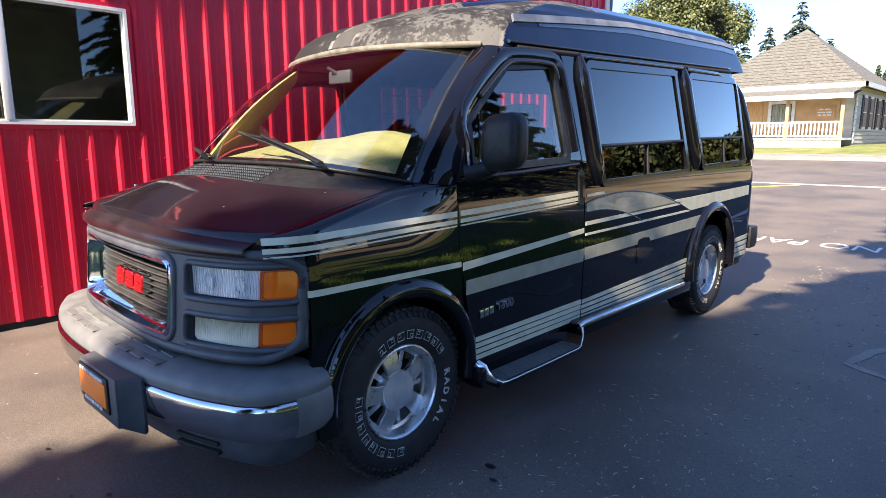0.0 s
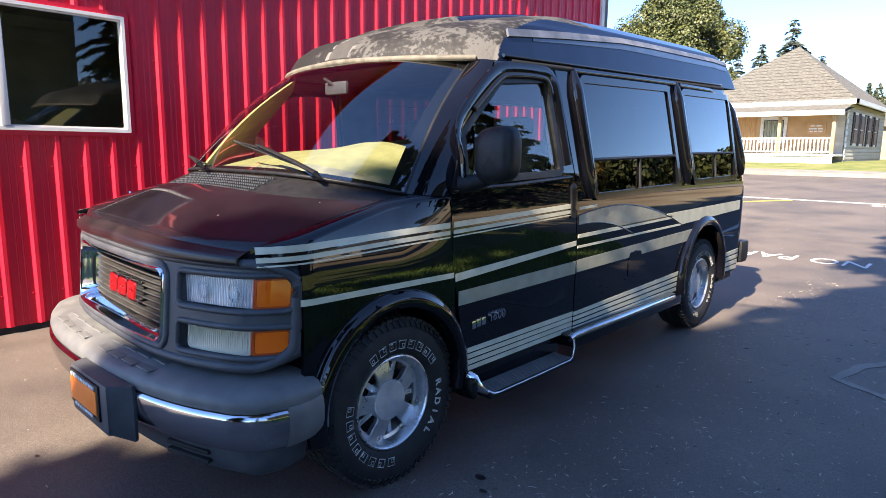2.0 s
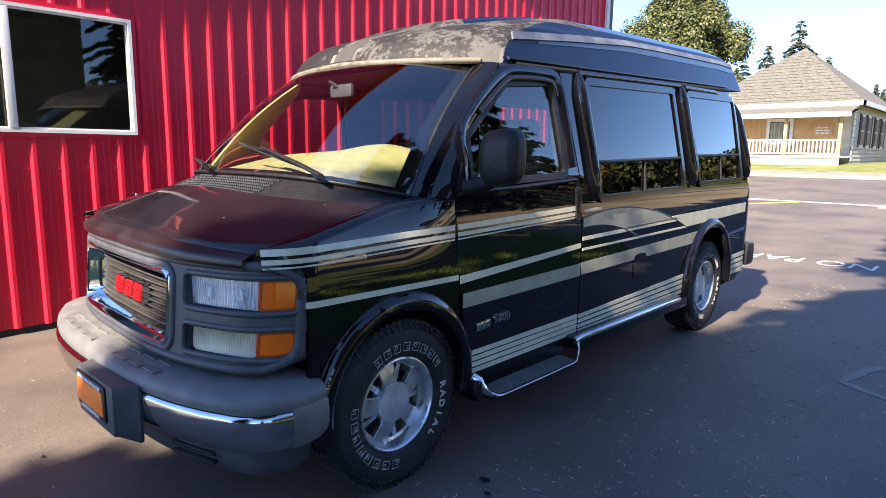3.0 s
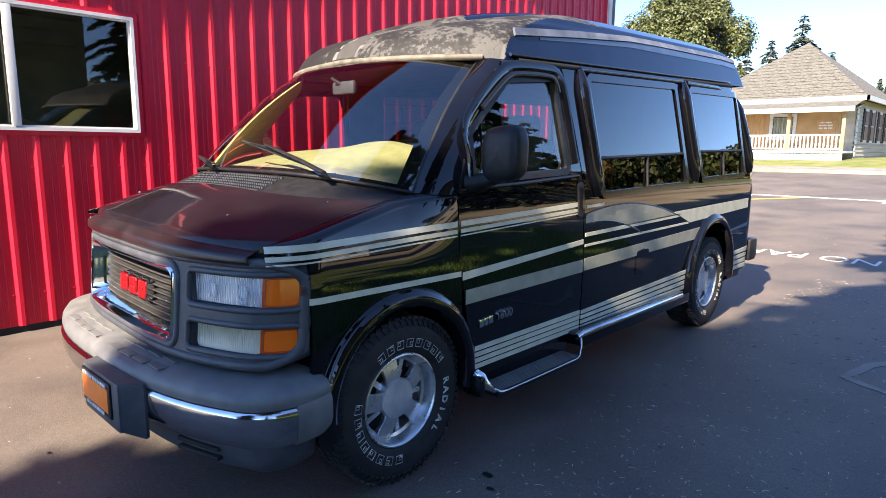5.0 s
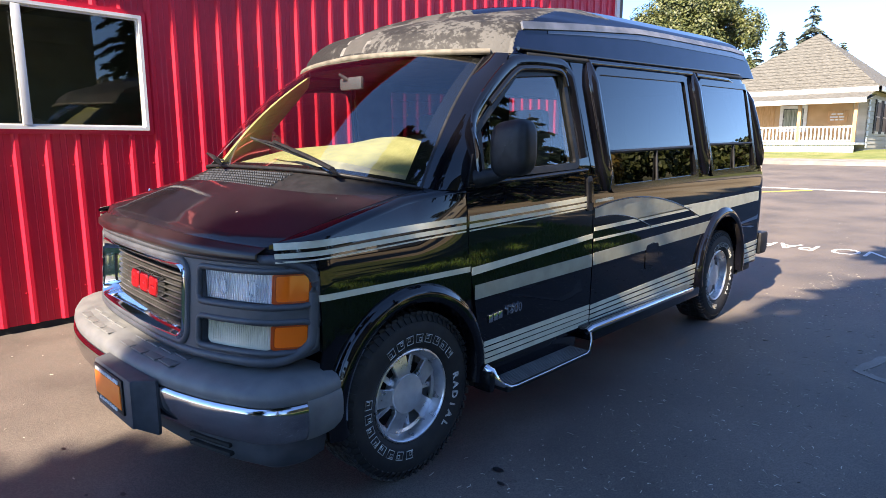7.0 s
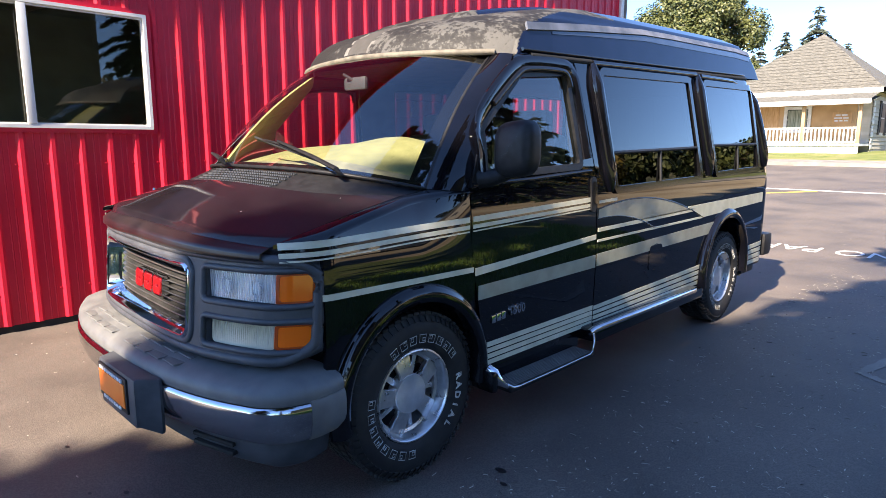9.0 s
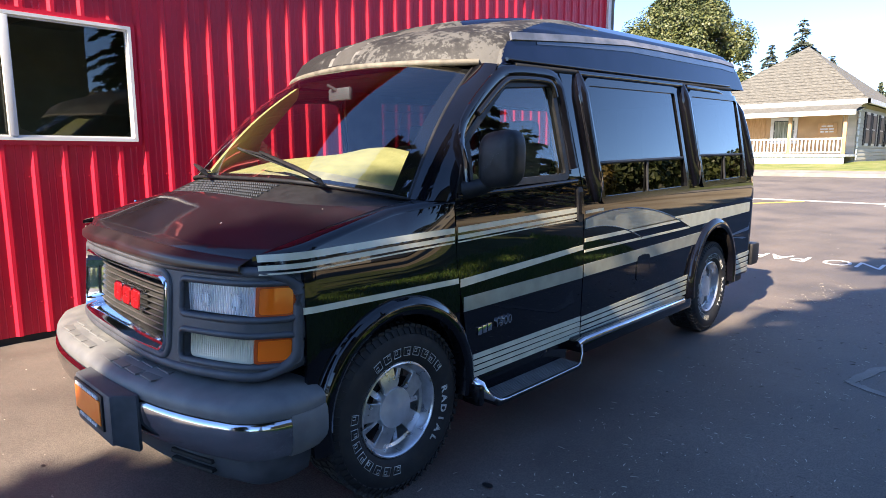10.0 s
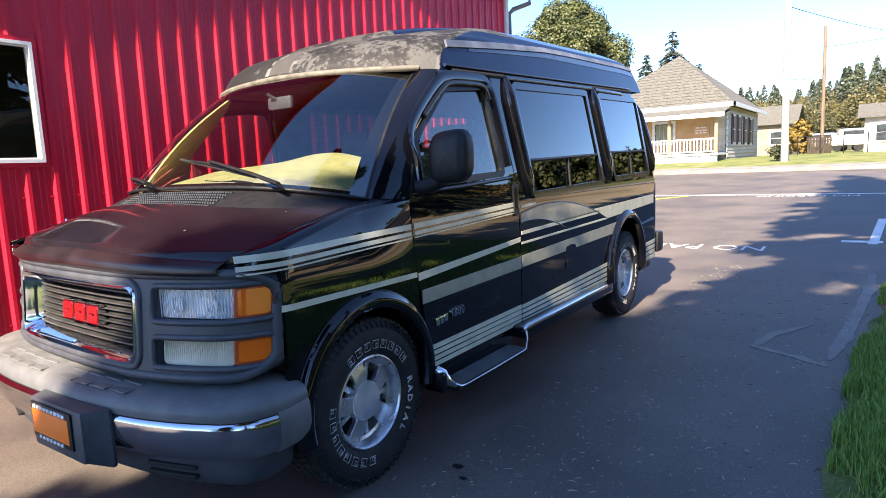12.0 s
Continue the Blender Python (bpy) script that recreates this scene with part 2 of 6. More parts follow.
def cut(f, *holes, gap=0.0):
    return lambda u, v: max(f(u, v) + gap, *[gap - h(u, v) for h in holes])


def band(lo, hi, u0, u1):
    """Between two lines v = lo(u) and v = hi(u), from u0 to u1."""
    return lambda u, v: max(lo(u) - v, v - hi(u), u0 - u, u - u1)


def ring(f, width):
    return lambda u, v: max(f(u, v) - width, -f(u, v))


def patch_data(f, dom, step, fmap, thick=None, flip=False):
    """A sheet over the part of the domain where f < 0, cut exactly along f = 0, carried into space by fmap."""
    u0, u1, v0, v1 = dom
    su, sv = step if isinstance(step, tuple) else (step, step)
    nu, nv = max(1, round((u1 - u0) / su)), max(1, round((v1 - v0) / sv))
    us = [u0 + (u1 - u0) * i / nu for i in range(nu + 1)]
    vs = [v0 + (v1 - v0) * j / nv for j in range(nv + 1)]
    val = [[f(u, v) for v in vs] for u in us]
    verts, index, faces = [], {}, []

    def point(key, u, v):
        if key not in index:
            index[key] = len(verts)
            verts.append(Vector(fmap(u, v)))
        return index[key]

    for i in range(nu):
        for j in range(nv):
            cs = ((i, j), (i + 1, j), (i + 1, j + 1), (i, j + 1))
            if min(val[a][b] for a, b in cs) >= 0:
                continue
            loop = []
            for k in range(4):
                (a, b), (c, d) = cs[k], cs[(k + 1) % 4]
                fa, fb = val[a][b], val[c][d]
                if fa < 0:
                    loop.append(point((a, b), us[a], vs[b]))
                if (fa < 0) != (fb < 0):
                    t = fa / (fa - fb)
                    key = ("x", *min((a, b), (c, d)), *max((a, b), (c, d)))
                    loop.append(point(key, us[a] + (us[c] - us[a]) * t, vs[b] + (vs[d] - vs[b]) * t))
            if len(loop) > 2:
                faces.append(tuple(loop))
    if thick is not None:
        k = len(verts)
        edge = {}
        for q in faces:
            for a, b in zip(q, q[1:] + q[:1]):
                edge[(a, b)] = 1
        verts += [p + Vector(thick) for p in verts]
        rim = [(a, a + k, b + k, b) for a, b in edge if (b, a) not in edge]
        faces += [tuple(a + k for a in q[::-1]) for q in faces] + rim
    if flip:
        faces = [q[::-1] for q in faces]
    return verts, faces


def patch(name, f, dom, step, fmap, mat, parent, label="", thick=None, flip=False, smooth=38):
    v, q = patch_data(f, dom, step, fmap, thick, flip)
    return child(name, mesh_from(name, v, q, (mat,), smooth), parent, label)


def revolve_data(profile, n=48):
    """Spin (along, radius) pairs round the x axis."""
    verts, faces = [], []
    m = len(profile)
    for k in range(n):
        a = 2 * math.pi * k / n
        verts += [(p, r * math.sin(a), r * math.cos(a)) for p, r in profile]
    for k in range(n):
        k2 = (k + 1) % n
        for i in range(m - 1):
            faces.append((k * m + i, k2 * m + i, k2 * m + i + 1, k * m + i + 1))
    return verts, faces


def lift(y):
    """Height of the ground: level round the van, rising gently to the far side of the road."""
    if y < 7:
        return 0.0
    if y < 9:
        return 0.0435 * (y - 7) ** 2 / 4
    if y < 29:
        return 0.0435 * (y - 8)
    if y < 33:
        return 0.0435 * (y - 8) - 0.0435 * (y - 29) ** 2 / 8
    return 1.0005


# ---- the van ----
VAN = thing("conversion_van", "black high-top conversion van with silver stripes and peeling roof", "van", (0, 1.8, 0))


def rear_y(z):
    return 4.56 - 0.52 * max(0.0, z - 1.1) ** 1.3


def side_x(y, z):
    """Half width of the body at a height and a place along it."""
    w = 1.0125 - (z - 1.2) * 0.135 - 0.0115 if z > 1.30 else 1.0 - 0.3375 * (z - 1.10) ** 2 if z > 1.10 else 1.0 - max(0.0, 0.75 - z) * 0.03
    if y < 0.33 and z > 0.93:   # the fender rolls over towards the hood
        w -= 0.55 * (z - 0.93) ** 2 * min(1.0, (0.33 - y) / 0.3)
    if y < -0.40:
        w -= 0.075 * ((-0.40 - y) / 0.18) ** 2
    t = (y - (rear_y(z) - 0.32)) / 0.32
    if t > 0:
        w -= 0.32 * (1 - math.sqrt(max(0.0, 1 - min(t, 1) ** 2)))
    return w


def on_side(off=0.0, sx=1):
    return lambda y, z: (sx * (side_x(y, z) + off), y, z)


def side_patch(name, f, dom, mat, off=0.0, thick=0.02, sx=1, step=0.03, parent=VAN, label=""):
    return patch(name, f, dom, step, on_side(off, sx), mat, parent, label, thick=(-sx * thick, 0, 0) if thick else None, flip=sx < 0, smooth=38 if thick else 0)


def side_tube(name, pts, radius, mat, off=0.0, sx=1, squash=None, parent=VAN, label="", sides=10):
    return tube(name, [(sx * (side_x(y, z) + off), y, z) for y, z in pts], radius, mat, parent, label, sides, squash=squash)


def gutter(y):
    return 1.865 + 0.034 * (y - 0.56)


FENDER_TOP = [(-0.62, 1.05), (-0.345, 1.12), (0.0, 1.195), (0.33, 1.235)]
arch_front = lambda y, z: min(disc(0.0, 0.40, 0.405)(y, z), rrect(0.0, 0.1, 0.405, 0.30, 0.001)(y, z))
arch_rear = lambda y, z: min(disc(3.41, 0.44, 0.42)(y, z), rrect(3.41, 0.12, 0.42, 0.32, 0.001)(y, z))
door_front = lambda z: lerp_table([(0.38, 0.463), (0.45, 0.448), (0.8, 0.368), (0.95, 0.342), (1.24, 0.325)], z)
door_rear = lambda z: lerp_table([(0.37, 1.414), (0.81, 1.409), (1.265, 1.388), (1.574, 1.326), (1.814, 1.272), (1.92, 1.222)], z)

fender_shape = cut(lambda y, z: max(z - lerp_table(FENDER_TOP, y), 0.46 - z, -0.60 - y, y - door_front(z) + 0.003, -0.452 - y if z < 1.045 else -1), arch_front)
DOOR = [(0.33, 1.238), (0.342, 0.95), (0.368, 0.80), (0.448, 0.45), (0.463, 0.38), (1.408, 0.372), (1.403, 0.81), (1.382, 1.265), (1.32, 1.574), (1.266, 1.814), (1.22, 1.888), (0.73, 1.868)]
DOOR_WINDOW = poly([(0.46, 1.32), (0.462, 1.50), (0.765, 1.755), (1.15, 1.79), (1.22, 1.345)], 0.018)
DOOR_WINDOW_FAR = poly([(0.445, 1.32), (0.45, 1.51), (0.72, 1.795), (1.15, 1.835), (1.235, 1.345)], 0.018)
WINDOWS = [[(1.53, 1.82), (2.665, 1.855), (2.78, 1.225), (1.615, 1.205)], [(2.975, 1.855), (3.90, 1.875), (4.0, 1.262), (3.115, 1.245)]]
window_holes = [poly(w, 0.02) for w in WINDOWS]
door_shapes = {1: cut(poly(DOOR, 0.0), DOOR_WINDOW), -1: cut(poly(DOOR, 0.0), DOOR_WINDOW_FAR)}
rear_shape = cut(lambda y, z: max(door_rear(z) + 0.004 - y, y - rear_y(z), 0.375 - z, z - gutter(y)), arch_rear, *window_holes)
inner_shapes = {sx: cut(lambda y, z: max(0.10 - y, y - rear_y(z) + 0.05, 0.30 - z, z - gutter(y), (z - 1.24) - (y - 0.32) * 1.55), arch_front, arch_rear, glass, *window_holes) for sx, glass in ((1, DOOR_WINDOW), (-1, DOOR_WINDOW_FAR))}

for sx in (1, -1):
    side_patch("front_fender", fender_shape, (-0.62, 0.36, 0.44, 1.26), PAINT, sx=sx, step=0.02)
    door = side_patch("front_door", door_shapes[sx], (0.30, 1.44, 0.35, 1.92), PAINT, sx=sx, step=0.02)
    side_patch("rear_side", rear_shape, (1.20, 4.6, 0.35, 2.02), PAINT, sx=sx, step=0.025)
    side_patch("inner_side", inner_shapes[sx], (0.08, 4.56, 0.28, 2.02), CABIN, off=-0.045, thick=0.015, sx=sx, step=0.04)
    glass = DOOR_WINDOW if sx > 0 else DOOR_WINDOW_FAR
    side_patch("window_seal", cut(lambda y, z: glass(y, z) - 0.022, lambda y, z: glass(y, z) + 0.012), (0.38, 1.32, 1.24, 1.88), TRIM, off=0.004, thick=0.03, sx=sx, step=0.014, parent=door)
    pane = side_patch("window_glass", lambda y, z: glass(y, z) - 0.004, (0.40, 1.30, 1.26, 1.86), DOOR_GLASS, off=-0.014, thick=0.0, sx=sx, step=0.05, parent=door)
    side_tube("window_moulding", smooth_path([(0.405, 1.30), (0.41, 1.53), (0.50, 1.635), (0.70, 1.795), (0.80, 1.835), (1.12, 1.852), (1.205, 1.835), (1.225, 1.75), (1.285, 1.36)]), 0.042, PAINT, off=-0.003, sx=sx, squash=(0.38, 1.0), parent=door, sides=14)
    side_tube("belt_moulding", [(0.34, 1.262), (0.8, 1.272), (1.33, 1.297)], 0.011, GLOSS_TRIM, off=0.004, sx=sx, parent=door)
    side_tube("rain_visor", smooth_path([(0.53, 1.625), (0.74, 1.785), (0.82, 1.808), (1.11, 1.822), (1.165, 1.80), (1.18, 1.74)]), 0.013, GLOSS_TRIM, off=0.012, sx=sx, squash=(0.8, 1.2), parent=door)
    side_tube("roof_gutter", [(0.86 + 0.1 * i, gutter(0.86 + 0.1 * i) - 0.002) for i in range(33)], 0.017, CHASSIS, off=-0.006, sx=sx)
    side_tube("roof_flange", [(0.80 + 0.1 * i, gutter(0.80 + 0.1 * i) + 0.026) for i in range(34)], 0.012, PAINT, off=-0.004, sx=sx, squash=(1.1, 0.8))
    # door handle in its cup
    handle = side_patch("door_handle", rrect(1.348, 1.165, 0.026, 0.098, 0.022), (1.30, 1.40, 1.05, 1.28), TRIM, off=0.012, thick=0.03, sx=sx, step=0.008, parent=door, label="black vertical pull handle")
    side_patch("handle_grip", rrect(1.353, 1.175, 0.011, 0.062, 0.01), (1.33, 1.375, 1.10, 1.25), GLOSS_TRIM, off=0.022, thick=0.02, sx=sx, step=0.006, parent=VAN)
    # bubble windows
    for w, hole, bar, mid in ((WINDOWS[0], window_holes[0], lambda y: 1.405 + 0.02 * (y - 2.2), 2.19), (WINDOWS[1], window_holes[1], lambda y: 1.437 + 0.01 * (y - 3.5), 3.56)):
        ys, zs = [p[0] for p in w], [p[1] for p in w]
        dom = (min(ys) - 0.1, max(ys) + 0.1, min(zs) - 0.1, max(zs) + 0.1)
        frame_part = side_patch("side_window", cut(lambda y, z: hole(y, z) - 0.032, lambda y, z: hole(y, z) + 0.012), dom, GLOSS_TRIM, off=0.016, thick=0.05, sx=sx, step=0.016, label="dark tinted van window with slider panes below")
        side_patch("upper_pane", lambda y, z: max(hole(y, z), bar(y) - z), dom, DARK_GLASS if sx > 0 or mid < 3 else CLEAR_GLASS, off=0.004, thick=0.0, sx=sx, step=0.05, parent=frame_part)
        for y0, y1 in ((0, mid), (mid, 9)):
            patch("slider_pane", lambda y, z: max(hole(y, z), z - bar(y), y0 - y, y - y1), dom, 0.05, (lambda y, z: (sx * (side_x(y, 1.40) + 0.002 + (1.40 - z) * 0.07), y, z)), DARK_GLASS, frame_part, flip=sx < 0, smooth=0)
        side_tube("window_bar", [(min(ys) + 0.04, bar(min(ys))), (max(ys) - 0.02, bar(max(ys)))], 0.011, TRIM, off=0.006, sx=sx, parent=frame_part)
        side_tube("slider_post", [(mid, bar(mid)), (mid - 0.015, min(zs) - 0.01)], 0.009, TRIM, off=0.006, sx=sx, parent=frame_part)
    for (a, b), r in ((((1.42, 1.885), (1.535, 1.17)), 0.052), (((2.83, 1.935), (2.975, 1.215)), 0.055), (((4.03, 1.89), (4.19, 1.25)), 0.05)):
        pts = [(a[0] + (b[0] - a[0]) * k / 12, a[1] + (b[1] - a[1]) * k / 12) for k in range(13)]
        side_tube("window_fairing", pts, [r * min(1.0, 0.45 + 0.55 * min(k, 12 - k) / 1.6) for k in range(13)], PAINT, off=0.002, sx=sx, squash=(0.85, 1.0), sides=14)
    side_tube("eyebrow_moulding", [(1.42, 1.885), (2.0, 1.905), (2.82, 1.93)], 0.022, PAINT, off=0.0, sx=sx)
    side_tube("eyebrow_moulding", [(2.9, 1.925), (3.5, 1.935), (4.05, 1.905)], 0.022, PAINT, off=0.0, sx=sx)

# stripes, laid on the paint
def stripe(name, lo, hi, y0, y1, mat=STRIPE, holes=(), label=""):
    for sx in (1, -1):
        height = lambda y, v: lo(y) + (hi(y) - lo(y)) * v
        f = (lambda y, v: max(-h(y, height(y, v)) for h in holes)) if holes else (lambda y, v: -1.0)
        patch(name, f, (y0, y1, 0, 1), (0.02 if holes else 0.04, 0.34), lambda y, v: (sx * (side_x(y, height(y, v)) + 0.0025), y, height(y, v)), mat, VAN, label, thick=(-sx * 0.004, 0, 0), flip=sx < 0)


def line(z, slope):
    return lambda y: z + slope * y


flare_front = disc(0.0, 0.42, 0.435)
flare_rear = disc(3.40, 0.45, 0.47)
for y0, y1 in ((-0.585, 0.322), (0.345, 1.39)):
    stripe("stripe", line(1.088, 0.027), line(1.113, 0.027), y0, y1)
    stripe("stripe", line(1.058, 0.028), line(1.076, 0.028), y0, y1)
    stripe("stripe", line(1.043, 0.029), line(1.049, 0.029), y0, y1)
stripe("stripe", line(0.872, -0.012), line(0.896, -0.012), -0.46, 0.35, holes=(flare_front,))
stripe("stripe", line(0.828, 0.055), line(0.868, 0.046), 0.362, 1.40)
stripe("stripe", line(0.726, 0.0105), line(0.792, 0.0155), 0.385, 1.403, STRIPE_DARK)
stripe("stripe", line(0.726, 0.0135), line(0.787, 0.021), 1.418, 3.3, STRIPE_DARK, (flare_rear,))
for lo, hi in ((0.393, 0.414), (0.423, 0.444), (0.453, 0.474), (0.483, 0.506)):
    stripe("stripe", line(lo, 0.002), line(hi, 0.005), 0.462, 1.405)
    fan = lambda z: (lambda y: z + (z - 0.393) * 0.215 * (y - 1.42) + 0.001)
    stripe("stripe", fan(lo), fan(hi), 1.418, 2.96)
    stripe("stripe", fan(lo - 0.0), fan(hi), 3.92, 4.30)
# the swoosh on the rear side
ARC_A = np.polyfit((1.38, 1.70, 2.16, 2.56, 2.96), (1.07, 1.108, 1.09, 1.015, 0.885), 3)
ARC_B = np.polyfit((1.38, 1.52, 1.84, 2.15), (1.012, 1.033, 0.985, 0.895), 2)
arc_a = lambda y: float(np.polyval(ARC_A, y))
arc_b = lambda y: float(np.polyval(ARC_B, y))
stripe("swoosh", lambda y: max(arc_b(y), 0.962 + 0.014 * (y - 1.42)), lambda y: max(arc_a(y), 0.964 + 0.014 * (y - 1.42)), 1.418, 2.76, STRIPE_DARK, label="grey swoosh decal")
stripe("swoosh", lambda y: max(0.905 + 0.026 * (y - 2.86), 0.905, arc_a(y) if y < 2.95 else 0), lambda y: 1.004 + 0.012 * (y - 2.65), 2.64, 4.2, STRIPE, label="pale swoosh decal")
stripe("stripe", line(1.066, 0.03), line(1.082, 0.03), 1.418, 1.62)
stripe("stripe", line(0.925, 0.014), line(0.944, 0.016), 1.418, 2.72)
stripe("stripe", line(0.872, 0.010), line(0.886, 0.010), 1.418, 2.9)
for sx in (1, -1):
    side_tube("decal_line", [(1.42 + 0.05 * i, arc_a(1.42 + 0.05 * i)) for i in range(31)], 0.005, GLOSS_TRIM, off=-0.001, sx=sx)
    side_tube("decal_line", [(1.42 + 0.05 * i, arc_b(1.42 + 0.05 * i)) for i in range(15)], 0.005, GLOSS_TRIM, off=-0.001, sx=sx)
# fuel flap and model badge
side_patch("fuel_flap", rrect(2.165, 0.703, 0.09, 0.083, 0.03), (2.05, 2.28, 0.6, 0.81), PAINT, off=0.004, thick=0.01, step=0.012, label="black fuel filler flap")
side_tube("fuel_flap_seam", [(2.165 + 0.094 * math.cos(a), 0.703 + 0.087 * math.sin(a)) for a in [k * math.pi / 12 for k in range(25)]], 0.004, CHASSIS, off=0.0)


def text_data(body, size, extrude=0.002, outline=0.0):
    cu = bpy.data.curves.new("text", "FONT")
    cu.body, cu.size, cu.extrude = body, size, extrude
    cu.align_x, cu.align_y = "CENTER", "CENTER"
    if outline:
        cu.fill_mode, cu.bevel_depth, cu.extrude = "NONE", outline, 0.0
        cu.bevel_resolution = 0
    cu.resolution_u = 3
    tmp = bpy.data.objects.new("text", cu)
    scene.collection.objects.link(tmp)
    me = bpy.data.meshes.new_from_object(tmp.evaluated_get(bpy.context.evaluated_depsgraph_get()))
    bpy.data.objects.remove(tmp)
    return me


badge = text_data("1500", 0.066, 0.004)
badge.materials.append(CHROME)
b_ob = child("model_badge", badge, VAN, "chrome 1500 model badge")
b_ob.location = Vector((1.0015, 0.675, 0.632)) - VAN.location
b_ob.rotation_euler = (radians(90), 0, radians(90))
bm = bmesh.new()
for k in range(3):
    box_bm(bm, (0.999, 0.50 + 0.036 * k, 0.617 + 0.003 * k), (0.008, 0.03, 0.038), bevel=0.003)
part("maker_badge", bm, CHROME, VAN, "small chrome maker badge")

# wheel flares
def flare(cy, cz, r, sx, a0=-12, a1=192):
    prof = [(0.905 * 1.0, -0.085), (0.985, -0.082), (1.026, -0.072), (1.036, -0.055), (1.034, -0.03), (1.02, -0.008), (1.004, 0.002), (0.99, 0.004)]
    n = 44
    def fn(u, v):
        a = radians(a0 + (a1 - a0) * u)
        k = v * (len(prof) - 1)
        i = min(int(k), len(prof) - 2)
        x = prof[i][0] + (prof[i + 1][0] - prof[i][0]) * (k - i)
        rr = r + prof[i][1] + (prof[i + 1][1] - prof[i][1]) * (k - i)
        return (sx * x, cy - rr * math.cos(a), cz + rr * math.sin(a))
    surface("wheel_flare", fn, n, 21, PAINT, VAN, thick=(-sx * 0.004, 0, 0), flip=sx < 0)
    def well(u, v):
        a = radians(a0 - 5 + (a1 - a0 + 10) * u)
        rr = r - 0.03 + 0.01 * math.sin(9 * u)
        return (sx * (0.62 + 0.37 * v), cy - rr * math.cos(a), cz + rr * math.sin(a))
    surface("wheel_well", well, 24, 4, CHASSIS, VAN)


for sx in (1, -1):
    flare(0.0, 0.42, 0.445, sx)
    flare(3.40, 0.45, 0.485, sx)


# hood, cowl, windshield
def front_y(x):
    a = abs(x)
    return -0.772 + 0.225 * a ** 3.2 + (0.1 * ((a - 0.86) / 0.12) ** 2 if a > 0.86 else 0) + 0.04 * max(0.0, 0.55 - x)


def glass_base(x):
    k = min(1.08, abs(x) / 0.89) ** 4
    return Vector((x, -0.17 + 0.324 * k, 1.33 - 0.08 * k))


def glass_top(x):
    k = min(1.1, abs(x) / 0.77) ** 3
    return Vector((x, 0.50 + 0.225 * k, 1.925 - 0.045 * k))


HOOD_LINE = np.polyfit((-0.78, -0.55, -0.345, -0.2, 0.12), (1.09, 1.19, 1.262, 1.298, 1.335), 3)


def hood_z(x, y):
    c = float(np.polyval(HOOD_LINE, min(y, 0.12)))
    t = lerp_table(FENDER_TOP, y)
    a = abs(x)
    e = t + 0.035
    z = e + (c - e) * (1 - min(1, a / 0.90) ** 2.4)
    if a > 0.90:
        z = t + 0.035 * math.sqrt(max(0, 1 - ((a - 0.90) / 0.085) ** 2))
    return z


HOOD_EDGE = 0.90
def hood_fn(u, v):
    x = -HOOD_EDGE + 2 * HOOD_EDGE * u
    y0, y1 = front_y(x) + 0.035, glass_base(x).y - 0.155
    y = y0 + (y1 - y0) * v
    return (x, y, hood_z(x, y) - 0.03 * (1 - min(1, v / 0.06)) ** 2)


surface("hood", hood_fn, 60, 24, HOOD_PAINT, VAN, "black hood with faded, stone-chipped paint", thick=(0, 0, -0.02))
for sx in (1, -1):
    def shoulder(u, v):
        a = HOOD_EDGE + 0.006 + (0.985 - HOOD_EDGE - 0.006) * u
        y0 = front_y(a * 0.94) + 0.04
        y1 = 0.33
        y = y0 + (y1 - y0) * v
        w = side_x(y, lerp_table(FENDER_TOP, y))
        return (sx * (a if a < 0.90 else 0.90 + (w - 0.90) * (a - 0.90) / 0.085), y, hood_z(a, y))
    surface("fender_top", shoulder, 12, 30, PAINT, VAN, thick=(0, 0, -0.015), flip=sx < 0)
    def pillar(u, v):
        i = v
        a = glass_base(0.885 * sx).lerp(glass_top(0.765 * sx), i) + Vector((0, -0.62, 0.78)) * (0.043 * math.sin(math.pi * i) + 0.002)
        yd, zd = 0.30 + (0.72 - 0.30) * i, 1.238 + (1.868 - 1.238) * i
        b = Vector((sx * side_x(yd, zd), yd, zd))
        p = a.lerp(b, u)
        bulge = 0.02 * math.sin(math.pi * u)
        return p + Vector((sx * bulge, -bulge, 0))
    surface("windshield_pillar", pillar, 6, 16, PAINT, VAN, thick=(-sx * 0.02, 0.02, 0), flip=sx < 0)


def cowl_fn(u, v):
    x = -0.90 + 1.80 * u
    b = glass_base(x)
    y = b.y - 0.16 + 0.175 * v
    z0 = hood_z(x, b.y - 0.16)
    return (x, y, z0 + (b.z - z0) * v - 0.010)


surface("cowl", cowl_fn, 40, 4, TRIM, VAN, "black plastic cowl with slotted air intake", thick=(0, 0, -0.015))
bm = bmesh.new()
for i in range(46):
    for j in range(6):
        x = -0.36 + 0.0165 * i + (0.008 if j % 2 else 0)
        p = Vector(cowl_fn((x + 0.9) / 1.8, 0.1 + 0.14 * j))
        box_bm(bm, p + Vector((0, 0, 0.004)), (0.010, 0.015, 0.007))
part("cowl_grille", bm, GREY_PLASTIC, VAN)


def windshield_fn(u, v):
    s = 2 * u - 1
    p = glass_base(0.89 * s).lerp(glass_top(0.77 * s), v)
    n = Vector((0, -0.62, 0.78))
    return p + n * (0.043 * math.sin(math.pi * v))


